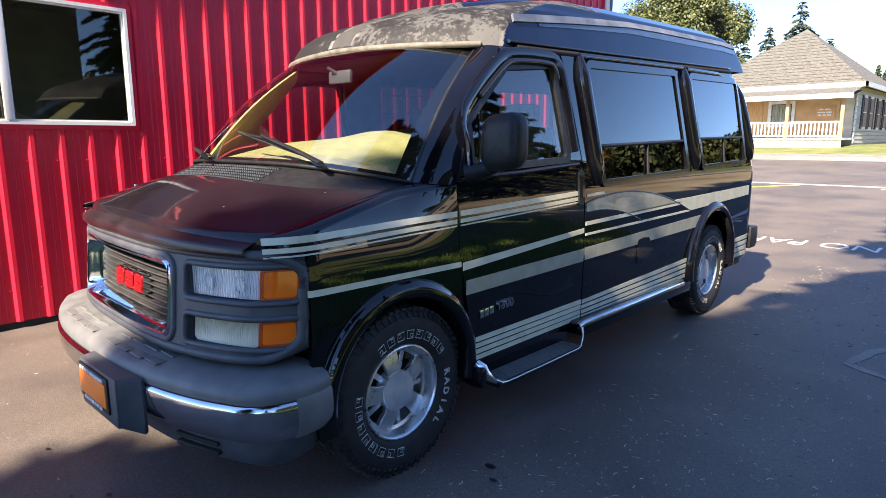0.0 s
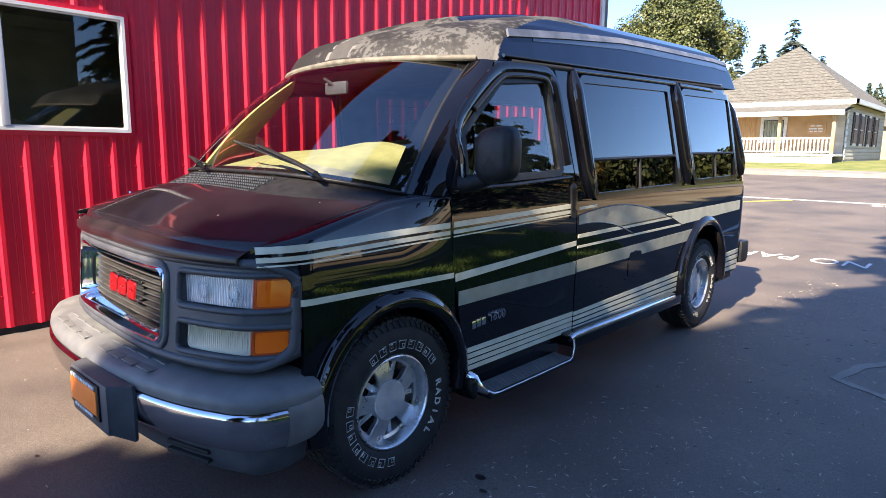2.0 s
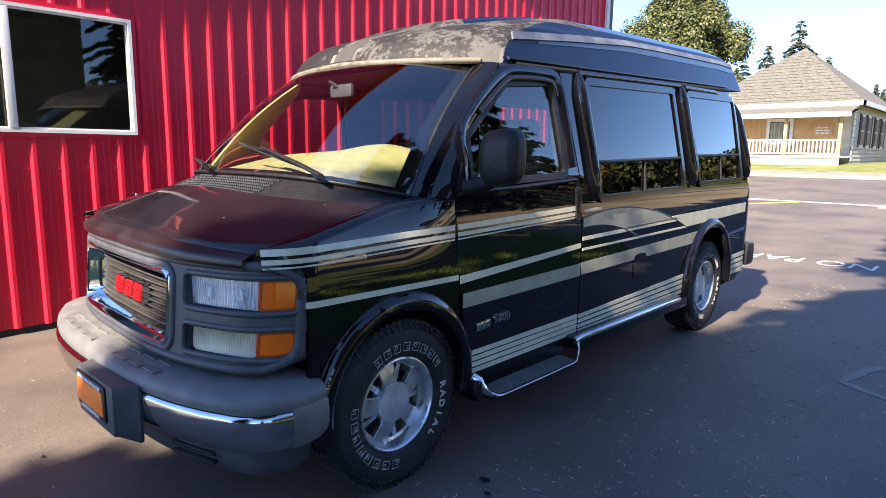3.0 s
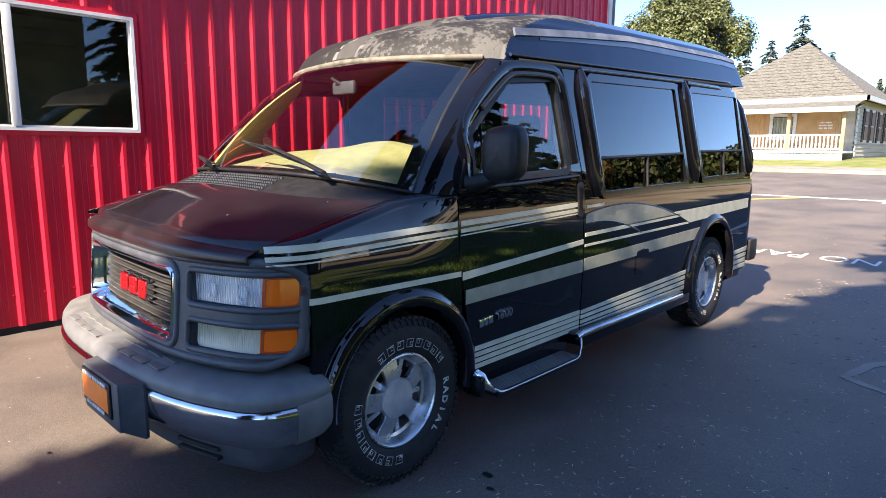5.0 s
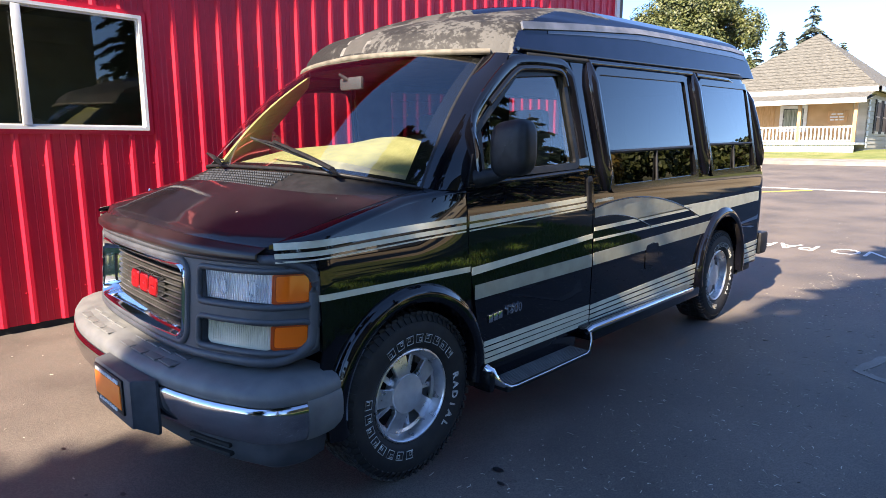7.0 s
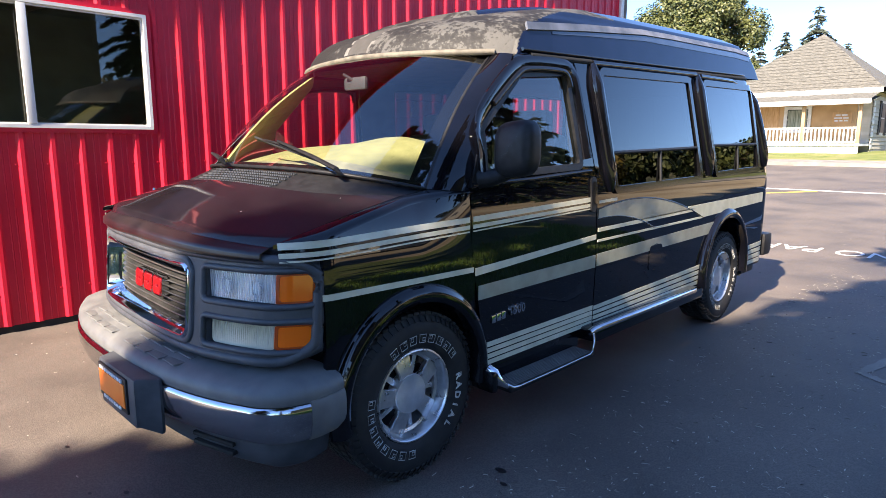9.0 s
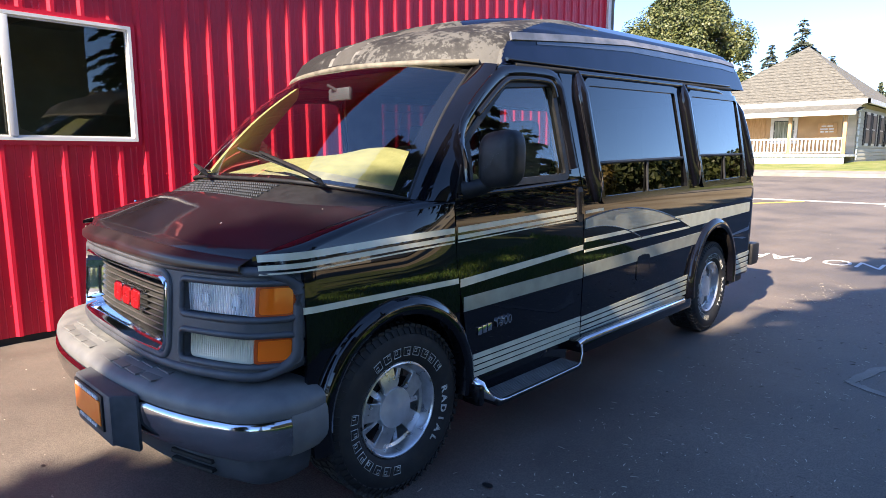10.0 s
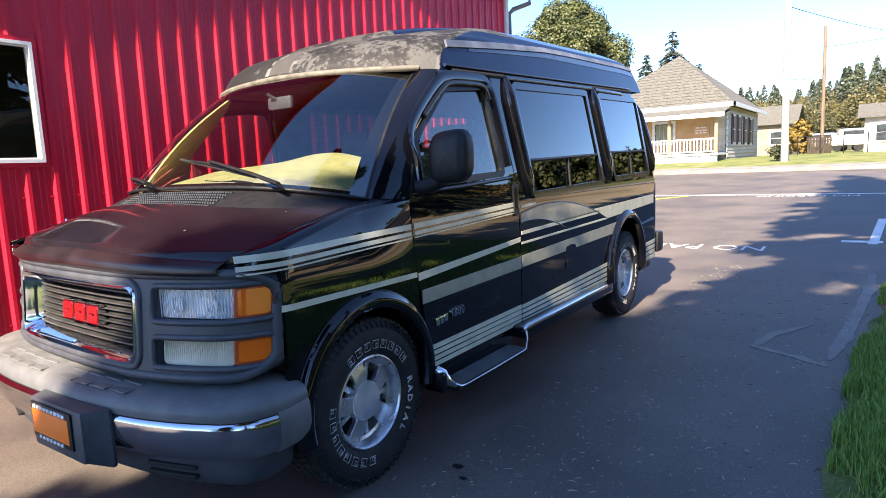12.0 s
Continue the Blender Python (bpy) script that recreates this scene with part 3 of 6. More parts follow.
shield = surface("windshield", windshield_fn, 32, 14, WINDSHIELD, VAN, "clear curved windshield")
shield.visible_shadow = False
edge = [windshield_fn(k / 30, 0.0) for k in range(31)] + [windshield_fn(1, k / 12) for k in range(1, 13)] + [windshield_fn(1 - k / 30, 1.0) for k in range(1, 31)] + [windshield_fn(0, 1 - k / 12) for k in range(1, 12)]
tube("windshield_seal", edge, 0.009, TRIM, VAN, sides=8, closed=True)
FRIT = material("black_frit", (0.006, 0.006, 0.007), 0.6, Specular_IOR_Level=0.0)
surface("glass_border", lambda u, v: Vector(windshield_fn(0.972 + 0.027 * u, v)) + Vector((0, 0.004, -0.005)), 3, 14, FRIT, VAN, "black printed windshield border")
surface("glass_border", lambda u, v: Vector(windshield_fn(0.001 + 0.012 * u, v)) + Vector((0, 0.004, -0.005)), 3, 14, FRIT, VAN, "black printed windshield border")
surface("glass_border", lambda u, v: Vector(windshield_fn(0.02 + 0.96 * u, 0.95 + 0.049 * v)) + Vector((0, 0.004, -0.005)), 24, 2, FRIT, VAN, "black printed windshield border")
surface("glass_border", lambda u, v: Vector(windshield_fn(0.02 + 0.96 * u, 0.001 + 0.035 * v)) + Vector((0, 0.004, -0.005)), 24, 2, FRIT, VAN, "black printed windshield border")

# bug deflector along the front of the hood
def deflector(u, v):
    x = -0.87 + 1.74 * u
    y = front_y(x) + 0.02
    z0, z1 = 1.02 + 0.012 * (1 - abs(x)), 1.078 + 0.036 * (1 - (x / 0.87) ** 2)
    k = [(-0.005, 0.0), (-0.03, 0.3), (-0.028, 0.65), (0.012, 1.0)]
    i = min(int(v * 3), 2)
    t = v * 3 - i
    return (x, y + k[i][0] + (k[i + 1][0] - k[i][0]) * t, z0 + (z1 - z0) * (k[i][1] + (k[i + 1][1] - k[i][1]) * t))


surface("bug_deflector", deflector, 48, 9, noisy(material("smoked_acrylic", (0.012, 0.008, 0.009), 0.32), [(0.01, 0.007, 0.008), (0.022, 0.014, 0.015)], 6, rough=(0.25, 0.42)), VAN, "satin black hood deflector", thick=(0, 0.005, 0), smooth=60)


# front fascia with its openings
def on_front(off=0.0):
    return lambda x, z: (x, front_y(x) + 0.085 * (z - 0.7) + off, z)


GRILLE = rrect(0, 0.845, 0.52, 0.15, 0.05)
LAMPS = [rrect(sx * 0.785, cz, 0.187, h, 0.02) for sx in (1, -1) for cz, h in ((0.929, 0.062), (0.752, 0.053))]
fascia = patch("front_fascia", cut(rrect(0, 0.848, 0.985, 0.198, 0.09), GRILLE, *LAMPS), (-1.0, 1.0, 0.64, 1.06), 0.014, on_front(-0.012), GREY_PLASTIC, VAN, "dark grey plastic front surround", thick=(0, 0.06, 0))


def rrect_loop(cu, cv, hu, hv, r, n=6, dense=0.04):
    out = []
    for sx, sy, a0 in ((1, 1, 0), (-1, 1, 90), (-1, -1, 180), (1, -1, 270)):
        for k in range(n + 1):
            a = radians(a0 + 90 * k / n)
            out.append((cu + sx * (hu - r) + r * math.cos(a), cv + sy * (hv - r) + r * math.sin(a)))
    full = []
    for p, q in zip(out, out[1:] + out[:1]):
        m = max(1, int(math.dist(p, q) / dense))
        full += [(p[0] + (q[0] - p[0]) * k / m, p[1] + (q[1] - p[1]) * k / m) for k in range(m)]
    return full


for sx in (1, -1):
    for cz, h in ((0.929, 0.066), (0.752, 0.057)):
        tube("lamp_bezel", [on_front(-0.008)(x, z) for x, z in rrect_loop(sx * 0.785, cz, 0.193, h, 0.025)], 0.013, GREY_PLASTIC, fascia, closed=True, sides=8)
    fm = lambda x, z: on_front(0.012)(x, z)
    lamp = patch("headlamp", rrect(sx * 0.745, 0.929, 0.143, 0.058, 0.012), (sx * 0.745 - 0.15, sx * 0.745 + 0.15, 0.86, 1.0), 0.02, on_front(0.03), LAMP_BACK, VAN, "clear ribbed headlamp", thick=(0, 0.01, 0))
    patch("lens", rrect(sx * 0.745, 0.929, 0.143, 0.058, 0.012), (sx * 0.745 - 0.15, sx * 0.745 + 0.15, 0.86, 1.0), 0.02, fm, LENS_CLEAR, lamp)
    bm = bmesh.new()
    for k in range(27):
        x = sx * 0.745 - 0.135 + 0.0104 * k
        p = fm(x, 0.929)
        box_bm(bm, (p[0], p[1] - 0.001, 0.929), (0.0045, 0.004, 0.108))
    part("lens_rib", bm, LENS_RIB, lamp)
    for bx in (-0.06, 0.07):
        v, f = revolve_data([(0.0, 0.034), (0.012, 0.03), (0.03, 0.02), (0.04, 0.008), (0.042, 0.0)], 20)
        c = on_front(0.045)(sx * 0.745 + bx, 0.925)
        me = mesh_from("reflector", [(c[0] + q[1], c[1] - 0.035 + q[0], c[2] + q[2]) for q in v], f, (CHROME,))
        child("reflector", me, lamp)
    low = patch("fog_lamp", rrect(sx * 0.755, 0.752, 0.137, 0.049, 0.014), (sx * 0.755 - 0.15, sx * 0.755 + 0.15, 0.69, 0.81), 0.016, fm, LENS_MILKY, VAN, "milky ribbed driving lamp", thick=(0, 0.03, 0))
    bm = bmesh.new()
    for k in range(30):
        x = sx * 0.755 - 0.128 + 0.0088 * k
        p = fm(x, 0.752)
        box_bm(bm, (p[0], p[1] - 0.001, 0.752), (0.004, 0.004, 0.088))
    part("lens_rib", bm, LENS_MILKY, low)
    for cz, h in ((0.929, 0.058), (0.752, 0.049)):
        am = patch("turn_signal", rrect(sx * 0.932, cz, 0.04, h, 0.008), (sx * 0.932 - 0.05, sx * 0.932 + 0.05, cz - 0.07, cz + 0.07), 0.01, on_front(0.0), AMBER, VAN, "amber turn signal lens", thick=(-sx * 0.01, 0.04, 0))
        patch("lens_edge", cut(rrect(sx * 0.932, cz, 0.038, h - 0.004, 0.008), rrect(sx * 0.932, cz, 0.031, h - 0.012, 0.006)), (sx * 0.932 - 0.05, sx * 0.932 + 0.05, cz - 0.07, cz + 0.07), 0.006, on_front(-0.003), AMBER_DARK, am, thick=(0, 0.006, 0))
tube("grille_bezel", [on_front(-0.008)(x, z) for x, z in rrect_loop(0, 0.845, 0.53, 0.16, 0.055)], 0.016, GREY_PLASTIC, fascia, closed=True, sides=8)
tube("fascia_edge", [on_front(-0.004)(x, z) for x, z in rrect_loop(0, 0.848, 0.972, 0.186, 0.08)], 0.02, GREY_PLASTIC, fascia, closed=True, sides=8)
RIM = [(0.520, 0.150, 0.050, 0.0), (0.518, 0.148, 0.048, -0.020), (0.510, 0.140, 0.042, -0.026), (0.502, 0.132, 0.038, -0.018), (0.478, 0.112, 0.03, 0.078)]
rim_v, rim_f = [], []
for hu, hv, r, off in RIM:
    loop = rrect_loop(0, 0.845, 0.52, 0.15, 0.05)
    rim_v += [on_front(off)(x * hu / 0.52, 0.845 + (z - 0.845) * hv / 0.15) for x, z in loop]
m = len(loop)
rim_f = [(j * m + i, (j + 1) * m + i, (j + 1) * m + (i + 1) % m, j * m + (i + 1) % m) for j in range(len(RIM) - 1) for i in range(m)]
grille = child("grille_frame", mesh_from("grille_frame", rim_v, rim_f, (CHROME,), 50), VAN, "deep chrome grille frame with dark slats")
SLAT = noisy(material("slat_grey", (0.02, 0.02, 0.02), 0.35), [(0.03, 0.03, 0.03), (0.055, 0.053, 0.05)], 20, rough=(0.3, 0.5))
for k in range(9):
    z = 0.745 + 0.0252 * k
    patch("slat", lambda x, v: -1.0, (-0.482, 0.482, z - 0.003, z + 0.003), (0.03, 0.003), on_front(0.045), SLAT, grille, thick=(0, 0.035, 0.004))
patch("grille_back", GRILLE, (-0.55, 0.55, 0.68, 1.01), 0.05, on_front(0.10), CHASSIS, grille)
for k, cx in enumerate((-0.072, 0.04, 0.152)):
    b = patch("badge_block", rrect(cx, 0.845, 0.049, 0.041, 0.012), (cx - 0.06, cx + 0.06, 0.79, 0.90), 0.008, on_front(0.018), CHROME, grille, "red and chrome block badge", thick=(0, 0.03, 0))
    patch("badge_face", cut(rrect(cx, 0.845, 0.042, 0.034, 0.01), rrect(cx, 0.845, 0.024, 0.006, 0.003)), (cx - 0.06, cx + 0.06, 0.79, 0.90), 0.005, on_front(0.013), RED_BADGE, grille, thick=(0, 0.006, 0))


BUMPER_CHROME = noisy(material("bumper_chrome", (0.7, 0.7, 0.72), 0.1, 1.0), [(0.48, 0.48, 0.5), (0.6, 0.6, 0.62)], 6, rough=(0.07, 0.15))
# front bumper: pad, chrome band, valance
def bumper_plan():
    right = []
    for k in range(19):
        x = 0.90 * k / 18
        right.append(Vector((x, -0.885 + 0.19 * x ** 3)))
    p0, p1, p2 = Vector((0.90, -0.747)), Vector((1.045, -0.695)), Vector((1.055, -0.52))
    for k in range(1, 9):
        t = k / 8
        right.append(p0 * (1 - t) ** 2 + p1 * 2 * t * (1 - t) + p2 * t * t)
    right += [Vector((1.05, -0.46)), Vector((1.035, -0.405))]
    return [Vector((-p.x, p.y)) for p in right[:0:-1]] + right


PLAN = bumper_plan()


def bumper_loft(name, prof, mat, label="", smooth=40, plan=PLAN):
    verts, faces = [], []
    n, m = len(plan), len(prof)
    for i, p in enumerate(plan):
        d = (plan[min(i + 1, n - 1)] - plan[max(i - 1, 0)]).normalized()
        inward = Vector((-d.y, d.x))
        for off, z in prof:
            q = p + inward * off
            verts.append((q.x, q.y, z))
    for i in range(n - 1):
        for j in range(m - 1):
            faces.append((i * m + j, i * m + j + 1, (i + 1) * m + j + 1, (i + 1) * m + j))
    faces.append(tuple(range(m)))
    faces.append(tuple((n - 1) * m + j for j in range(m))[::-1])
    return child(name, mesh_from(name, verts, faces, (mat,), smooth), VAN, label)


bumper_loft("bumper_pad", [(0.20, 0.60), (0.19, 0.632), (0.12, 0.628), (0.05, 0.612), (0.018, 0.598), (0.004, 0.58), (0.0, 0.56), (0.004, 0.54), (0.02, 0.53), (0.1, 0.53)], BUMPER_PLASTIC, "grey moulded bumper top pad")
bumper_loft("bumper_chrome", [(0.05, 0.536), (0.003, 0.535), (-0.005, 0.527), (-0.0075, 0.514), (-0.006, 0.46), (0.006, 0.42), (0.022, 0.395), (0.07, 0.39)], BUMPER_CHROME, "chrome bumper band", plan=PLAN[3:-3])
valance = bumper_loft("valance", [(0.12, 0.41), (0.075, 0.405), (0.08, 0.34), (0.095, 0.275), (0.12, 0.255), (0.2, 0.25)], GREY_PLASTIC, "dark grey lower valance with air slots")
pad_bm = box((0, 0, 0), (0.108, 0.056, 0.006), bevel=0.0028)
pad_me = bpy.data.meshes.new("step_pad")
pad_bm.to_mesh(pad_me)
pad_me.materials.append(BUMPER_PLASTIC)
for row, dy in enumerate((0.06, 0.125)):
    for k in range(4):
        for s in (1, -1):
            x = s * (0.13 + 0.118 * k)
            o = new("step_pad", pad_me)
            o.parent = VAN
            o.location = Vector((x, -0.885 + 0.19 * abs(x) ** 3 + dy, 0.6135 + 0.011 * row)) - VAN.location
for s in (1, -1):
    for z in (0.30, 0.335):
        x = s * 0.66
        y = -0.885 + 0.19 * 0.66 ** 3 + 0.088
        part("air_slot", box((x, y, z), (0.22, 0.03, 0.017), Matrix.Translation((x, y, z)) @ Matrix.Rotation(s * 0.27, 4, "Z") @ Matrix.Translation((-x, -y, -z)), 0.006), CHASSIS, valance)
for end in (PLAN[:4], PLAN[-4:]):
    bumper_loft("bumper_end", [(0.05, 0.545), (0.0, 0.545), (-0.006, 0.53), (-0.0085, 0.50), (-0.008, 0.45), (0.003, 0.415), (0.02, 0.391), (0.07, 0.386)], BUMPER_PLASTIC, plan=end)
# number plate bracket with a dealer card
PLATE_X = 0.225
bracket = box((PLATE_X + 0.02, -0.905, 0.462), (0.40, 0.09, 0.20), bevel=0.016)
for q in bracket.verts:   # the sides slope back to the bumper
    if q.co.y > -0.905:
        q.co.x += 0.06 if q.co.x > PLATE_X else -0.03
        q.co.z -= 0.025 if q.co.z < 0.46 else 0
plate = part("plate_bracket", bracket, GREY_PLASTIC, VAN, "black plate bracket with an orange dealer card")
part("plate_frame", box((PLATE_X, -0.952, 0.476), (0.315, 0.012, 0.142), bevel=0.004), TRIM, plate)
part("dealer_card", box((PLATE_X, -0.958, 0.474), (0.285, 0.008, 0.096), bevel=0.002), ORANGE, plate, "orange dealer card")
for k in range(9):
    part("writing_bar", box((PLATE_X - 0.12 + 0.029 * k, -0.960, 0.532), (0.022, 0.006, 0.014), bevel=0.002), WHITE_PAINT, plate)
    if k not in (0, 8):
        part("writing_bar", box((PLATE_X - 0.12 + 0.029 * k, -0.960, 0.414), (0.02, 0.006, 0.013), bevel=0.002), WHITE_PAINT, plate)

# high roof of moulded fibreglass
LIP_X = 0.895


def lip_y(x):
    return glass_top(x).y - 0.03


def roof_h(x, y):
    a = abs(x)
    hs = lerp_table([(0.0, 0.40), (0.45, 0.375), (0.70, 0.33), (0.795, 0.275), (0.82, 0.235), (0.845, 0.205), (LIP_X, 0.0)], a)
    front = y - lip_y(x * 0.98)
    hf = lerp_table([(0, 0.0), (0.025, 0.06), (0.07, 0.115), (0.15, 0.165), (0.3, 0.212), (0.5, 0.258), (0.75, 0.305), (1.1, 0.355), (1.6, 0.392), (4, 0.41)], front)
    hr = lerp_table([(0, 0.0), (0.06, 0.12), (0.17, 0.235), (0.3, 0.31), (0.6, 0.385), (4, 0.42)], 4.17 - y)
    k = 0.018
    m = min(hs, hf, hr)
    s = sum(math.exp(-(h - m) / k) for h in (hs, hf, hr))
    return max(0.0, m - k * math.log(s) + k * 0.15), hf < hs


def roof_point(u, v):
    s = 2 * u - 1
    x = LIP_X * (1 - (1 - abs(s)) ** 1.9) * (1 if s >= 0 else -1)
    y0 = lip_y(x * 0.98)
    y = y0 + (4.17 - y0) * v
    z0 = gutter(y) + 0.002 + (0.03 - 0.03 * min(1, abs(x) / LIP_X)) * (1 - min(1, (y - y0) / 1.2))
    h, _ = roof_h(x, y)
    return Vector((x, y, z0 + h))


PEEL = material("peeling_roof", (0.05, 0.05, 0.05), 0.7)
t, n, l, b = nodes_of(PEEL)
tc = n.new("ShaderNodeTexCoord")
n1, n2, n3 = [n.new("ShaderNodeTexNoise") for _ in range(3)]
for q, sc, de in ((n1, 4.6, 8), (n2, 34, 9), (n3, 2.0, 4)):
    q.inputs["Scale"].default_value, q.inputs["Detail"].default_value = sc, de
    q.inputs["Roughness"].default_value = 0.62
    l.new(tc.outputs["Object"], q.inputs["Vector"])
add = n.new("ShaderNodeMath")
add.operation = "MULTIPLY_ADD"
add.inputs[1].default_value = 0.9
l.new(n2.outputs["Fac"], add.inputs[0])
l.new(n1.outputs["Fac"], add.inputs[2])
r1 = n.new("ShaderNodeValToRGB")
els = r1.color_ramp.elements
els[0].position, els[0].color = 0.82, (0.004, 0.0035, 0.004, 1)
els[1].position, els[1].color = 1.0, (0.065, 0.063, 0.06, 1)
e = els.new(0.89)
e.color = (0.007, 0.006, 0.0065, 1)
e = els.new(0.95)
e.color = (0.018, 0.017, 0.0165, 1)
sep = n.new("ShaderNodeSeparateXYZ")
l.new(tc.outputs["Object"], sep.inputs[0])
bias = n.new("ShaderNodeMath")
bias.operation = "MULTIPLY_ADD"
bias.inputs[1].default_value = 0.14
l.new(sep.outputs["X"], bias.inputs[0])
l.new(add.outputs[0], bias.inputs[2])
half = n.new("ShaderNodeMath")   # bring the sum of both noises into the ramp
half.operation, half.inputs[1].default_value, half.inputs[2].default_value = "MULTIPLY_ADD", 0.8, 0.11
l.new(bias.outputs[0], half.inputs[0])
l.new(half.outputs[0], r1.inputs[0])
l.new(r1.outputs[0], b.inputs["Base Color"])
bp = n.new("ShaderNodeBump")
bp.inputs["Strength"].default_value, bp.inputs["Distance"].default_value = 0.6, 0.006
l.new(add.outputs[0], bp.inputs["Height"])
l.new(bp.outputs[0], b.inputs["Normal"])
BARE = noisy(material("bare_fibreglass", (0.2, 0.185, 0.17), 0.75), [(0.036, 0.034, 0.032), (0.046, 0.043, 0.041)], 14, bump=0.1)

NU, NV = 200, 260
rv, rf = grid_data(roof_point, NU, NV)
mats_of = []
for j in range(NV):
    for i in range(NU):
        p = sum((rv[q] for q in rf[j * NU + i]), Vector()) / 4
        h, is_front = roof_h(p.x, p.y)
        front = p.y - lip_y(p.x * 0.98)
        mark = 0
        edge_noise = 0.05 * noise.noise((p.x * 9, p.y * 9, 1.0)) + 0.03 * noise.noise((p.x * 31, p.y * 31, 4.0))
        flank = abs(p.x) > 0.80 and not is_front
        if not flank and front < 0.75 + 0.6 * abs(p.x) ** 2 + 2 * edge_noise:
            mark = 1
            d1 = abs(p.x + 0.02 - 0.42 * front + edge_noise) - 0.075
            d2 = max(abs(p.x - 0.12 + edge_noise) - 0.17, abs(front - 0.42 + edge_noise) - 0.075)
            d = min(d1 if front > 0.02 else 1, d2)
            if d < 0.016:
                mark = 3 if d > 0 else 2
        mats_of.append(mark)
child("high_roof", mesh_from("high_roof", rv, rf, (ROOF_SKY_PAINT, PEEL, BARE, noisy(material("torn_edge", (0.3, 0.29, 0.27), 0.8), [(0.08, 0.077, 0.073), (0.14, 0.135, 0.13)], 30)), 35, mats_of), VAN, "black fibreglass high roof with peeling front paint")
tube("roof_lip", [Vector((x, lip_y(x * 0.98) - 0.004, gutter(lip_y(x)) + 0.012 + 0.03 * (1 - abs(x) / LIP_X))) for x in [-0.86 + 1.665 * k / 40 for k in range(41)]], 0.017, BEIGE_TRIM, VAN, "weathered beige roof gasket", sides=10, squash=(1.1, 0.9))
for sx in (1, -1):
    def strip_at(u, v):
        y = 0.88 + 3.12 * u
        z = lerp_table([(0.77, 2.009), (1.46, 2.082), (2.13, 2.144), (2.55, 2.163), (3.71, 2.196), (4.1, 2.19)], y) - 0.019 + 0.038 * v
        h = z - gutter(y) - 0.002
        x = lerp_table([(0.0, LIP_X), (0.205, 0.845), (0.235, 0.82), (0.275, 0.795), (0.33, 0.70)], h)
        return Vector((sx * (x + 0.010), y, z + 0.004))
    strip_v, strip_f = grid_data(strip_at, 60, 3, thick=(-sx * 0.012, 0, -0.006))
    child("silver_strip", mesh_from("silver_strip", strip_v, strip_f if sx > 0 else [q[::-1] for q in strip_f], (SILVER_TAPE,)), VAN, "dull silver strip")
    def faded_at(u, v):
        y = 1.10 + 2.9 * u
        top = lerp_table([(0.77, 2.009), (1.46, 2.082), (2.13, 2.144), (2.55, 2.163), (3.71, 2.196), (4.1, 2.19)], y) - 0.023
        z = top - (0.014 + 0.026 * min(1, 2 * u)) * v
        h = z - gutter(y) - 0.002
        x = lerp_table([(0.0, LIP_X), (0.205, 0.845), (0.235, 0.82), (0.275, 0.795), (0.33, 0.70)], h)
        return Vector((sx * (x + 0.004), y, z + 0.002))
    faded_v, faded_f = grid_data(faded_at, 60, 3, thick=(-sx * 0.012, 0, -0.006))
    child("faded_strip", mesh_from("faded_strip", faded_v, faded_f if sx > 0 else [q[::-1] for q in faded_f], (FADED_TAPE,)), VAN, "faded blue-grey strip")
def scoop(u, v):
    s = 2 * u - 1
    y = 0.89 + 3.03 * v
    w = 0.40 + 0.10 * min(1, v * 3)
    x = w * s
    edge = min(1, (1 - abs(s)) / 0.12, v / 0.035, (1 - v) / 0.08)
    base = roof_point(0.5 + 0.5 * (1 - (1 - min(0.999, abs(x) / LIP_X)) ** (1 / 1.9)) * (1 if x >= 0 else -1), max(0.0, (y - lip_y(x * 0.98)) / (4.17 - lip_y(x * 0.98))))
    return base + Vector((0, 0, -0.006 + 0.034 * (edge ** 0.6 if edge > 0 else 0)))
riser_v, riser_f = grid_data(scoop, 60, 150)
riser_mats = []
for q in riser_f:
    p = sum((riser_v[i] for i in q), Vector()) / 4
    ragged = 0.10 * noise.noise((p.x * 7, p.y * 7, 2.0)) + 0.05 * noise.noise((p.x * 25, p.y * 25, 2.0))
    side_wall = abs(p.x) > 0.31 and p.y > 1.0 + 0.35 * (0.5 - abs(p.x))
    bare = abs(p.x - 0.17 - 0.5 * (p.y - 1.0) + ragged) < 0.08 and p.y < 1.28 + ragged
    riser_mats.append(0 if side_wall or p.y > 1.75 + 2 * ragged else 2 if bare else 1)
child("roof_riser", mesh_from("roof_riser", riser_v, riser_f, (ROOF_SKY_PAINT, PEEL, BARE), 40, riser_mats), VAN, "raised roof centre panel with peeling front")

# closing panels: back, headliner, floor, underbody
def back_fn(u, v):
    z = 0.42 + 1.55 * v
    y = rear_y(z)
    return ((2 * u - 1) * (side_x(y - 0.002, z)), y - 0.003, z)
surface("rear_panel", back_fn, 12, 16, PAINT, VAN, thick=(0, -0.02, 0), flip=True)
part("headliner", box((0, 2.45, 1.90), (1.66, 3.4, 0.02)), CABIN, VAN)
part("cab_floor", box((0, 2.3, 0.50), (1.80, 4.4, 0.05)), CABIN, VAN)
part("underbody", box((0, 1.9, 0.36), (1.25, 4.9, 0.16), bevel=0.03), CHASSIS, VAN)
rb = bmesh.new()
box_bm(rb, (0, 4.585, 0.52), (1.96, 0.14, 0.19), bevel=0.03)
part("rear_bumper", rb, GREY_PLASTIC, VAN)
for sx in (1, -1):
    part("rear_bumper_end", box((sx * 0.985, 4.43, 0.53), (0.05, 0.17, 0.20), bevel=0.018), TRIM, VAN)

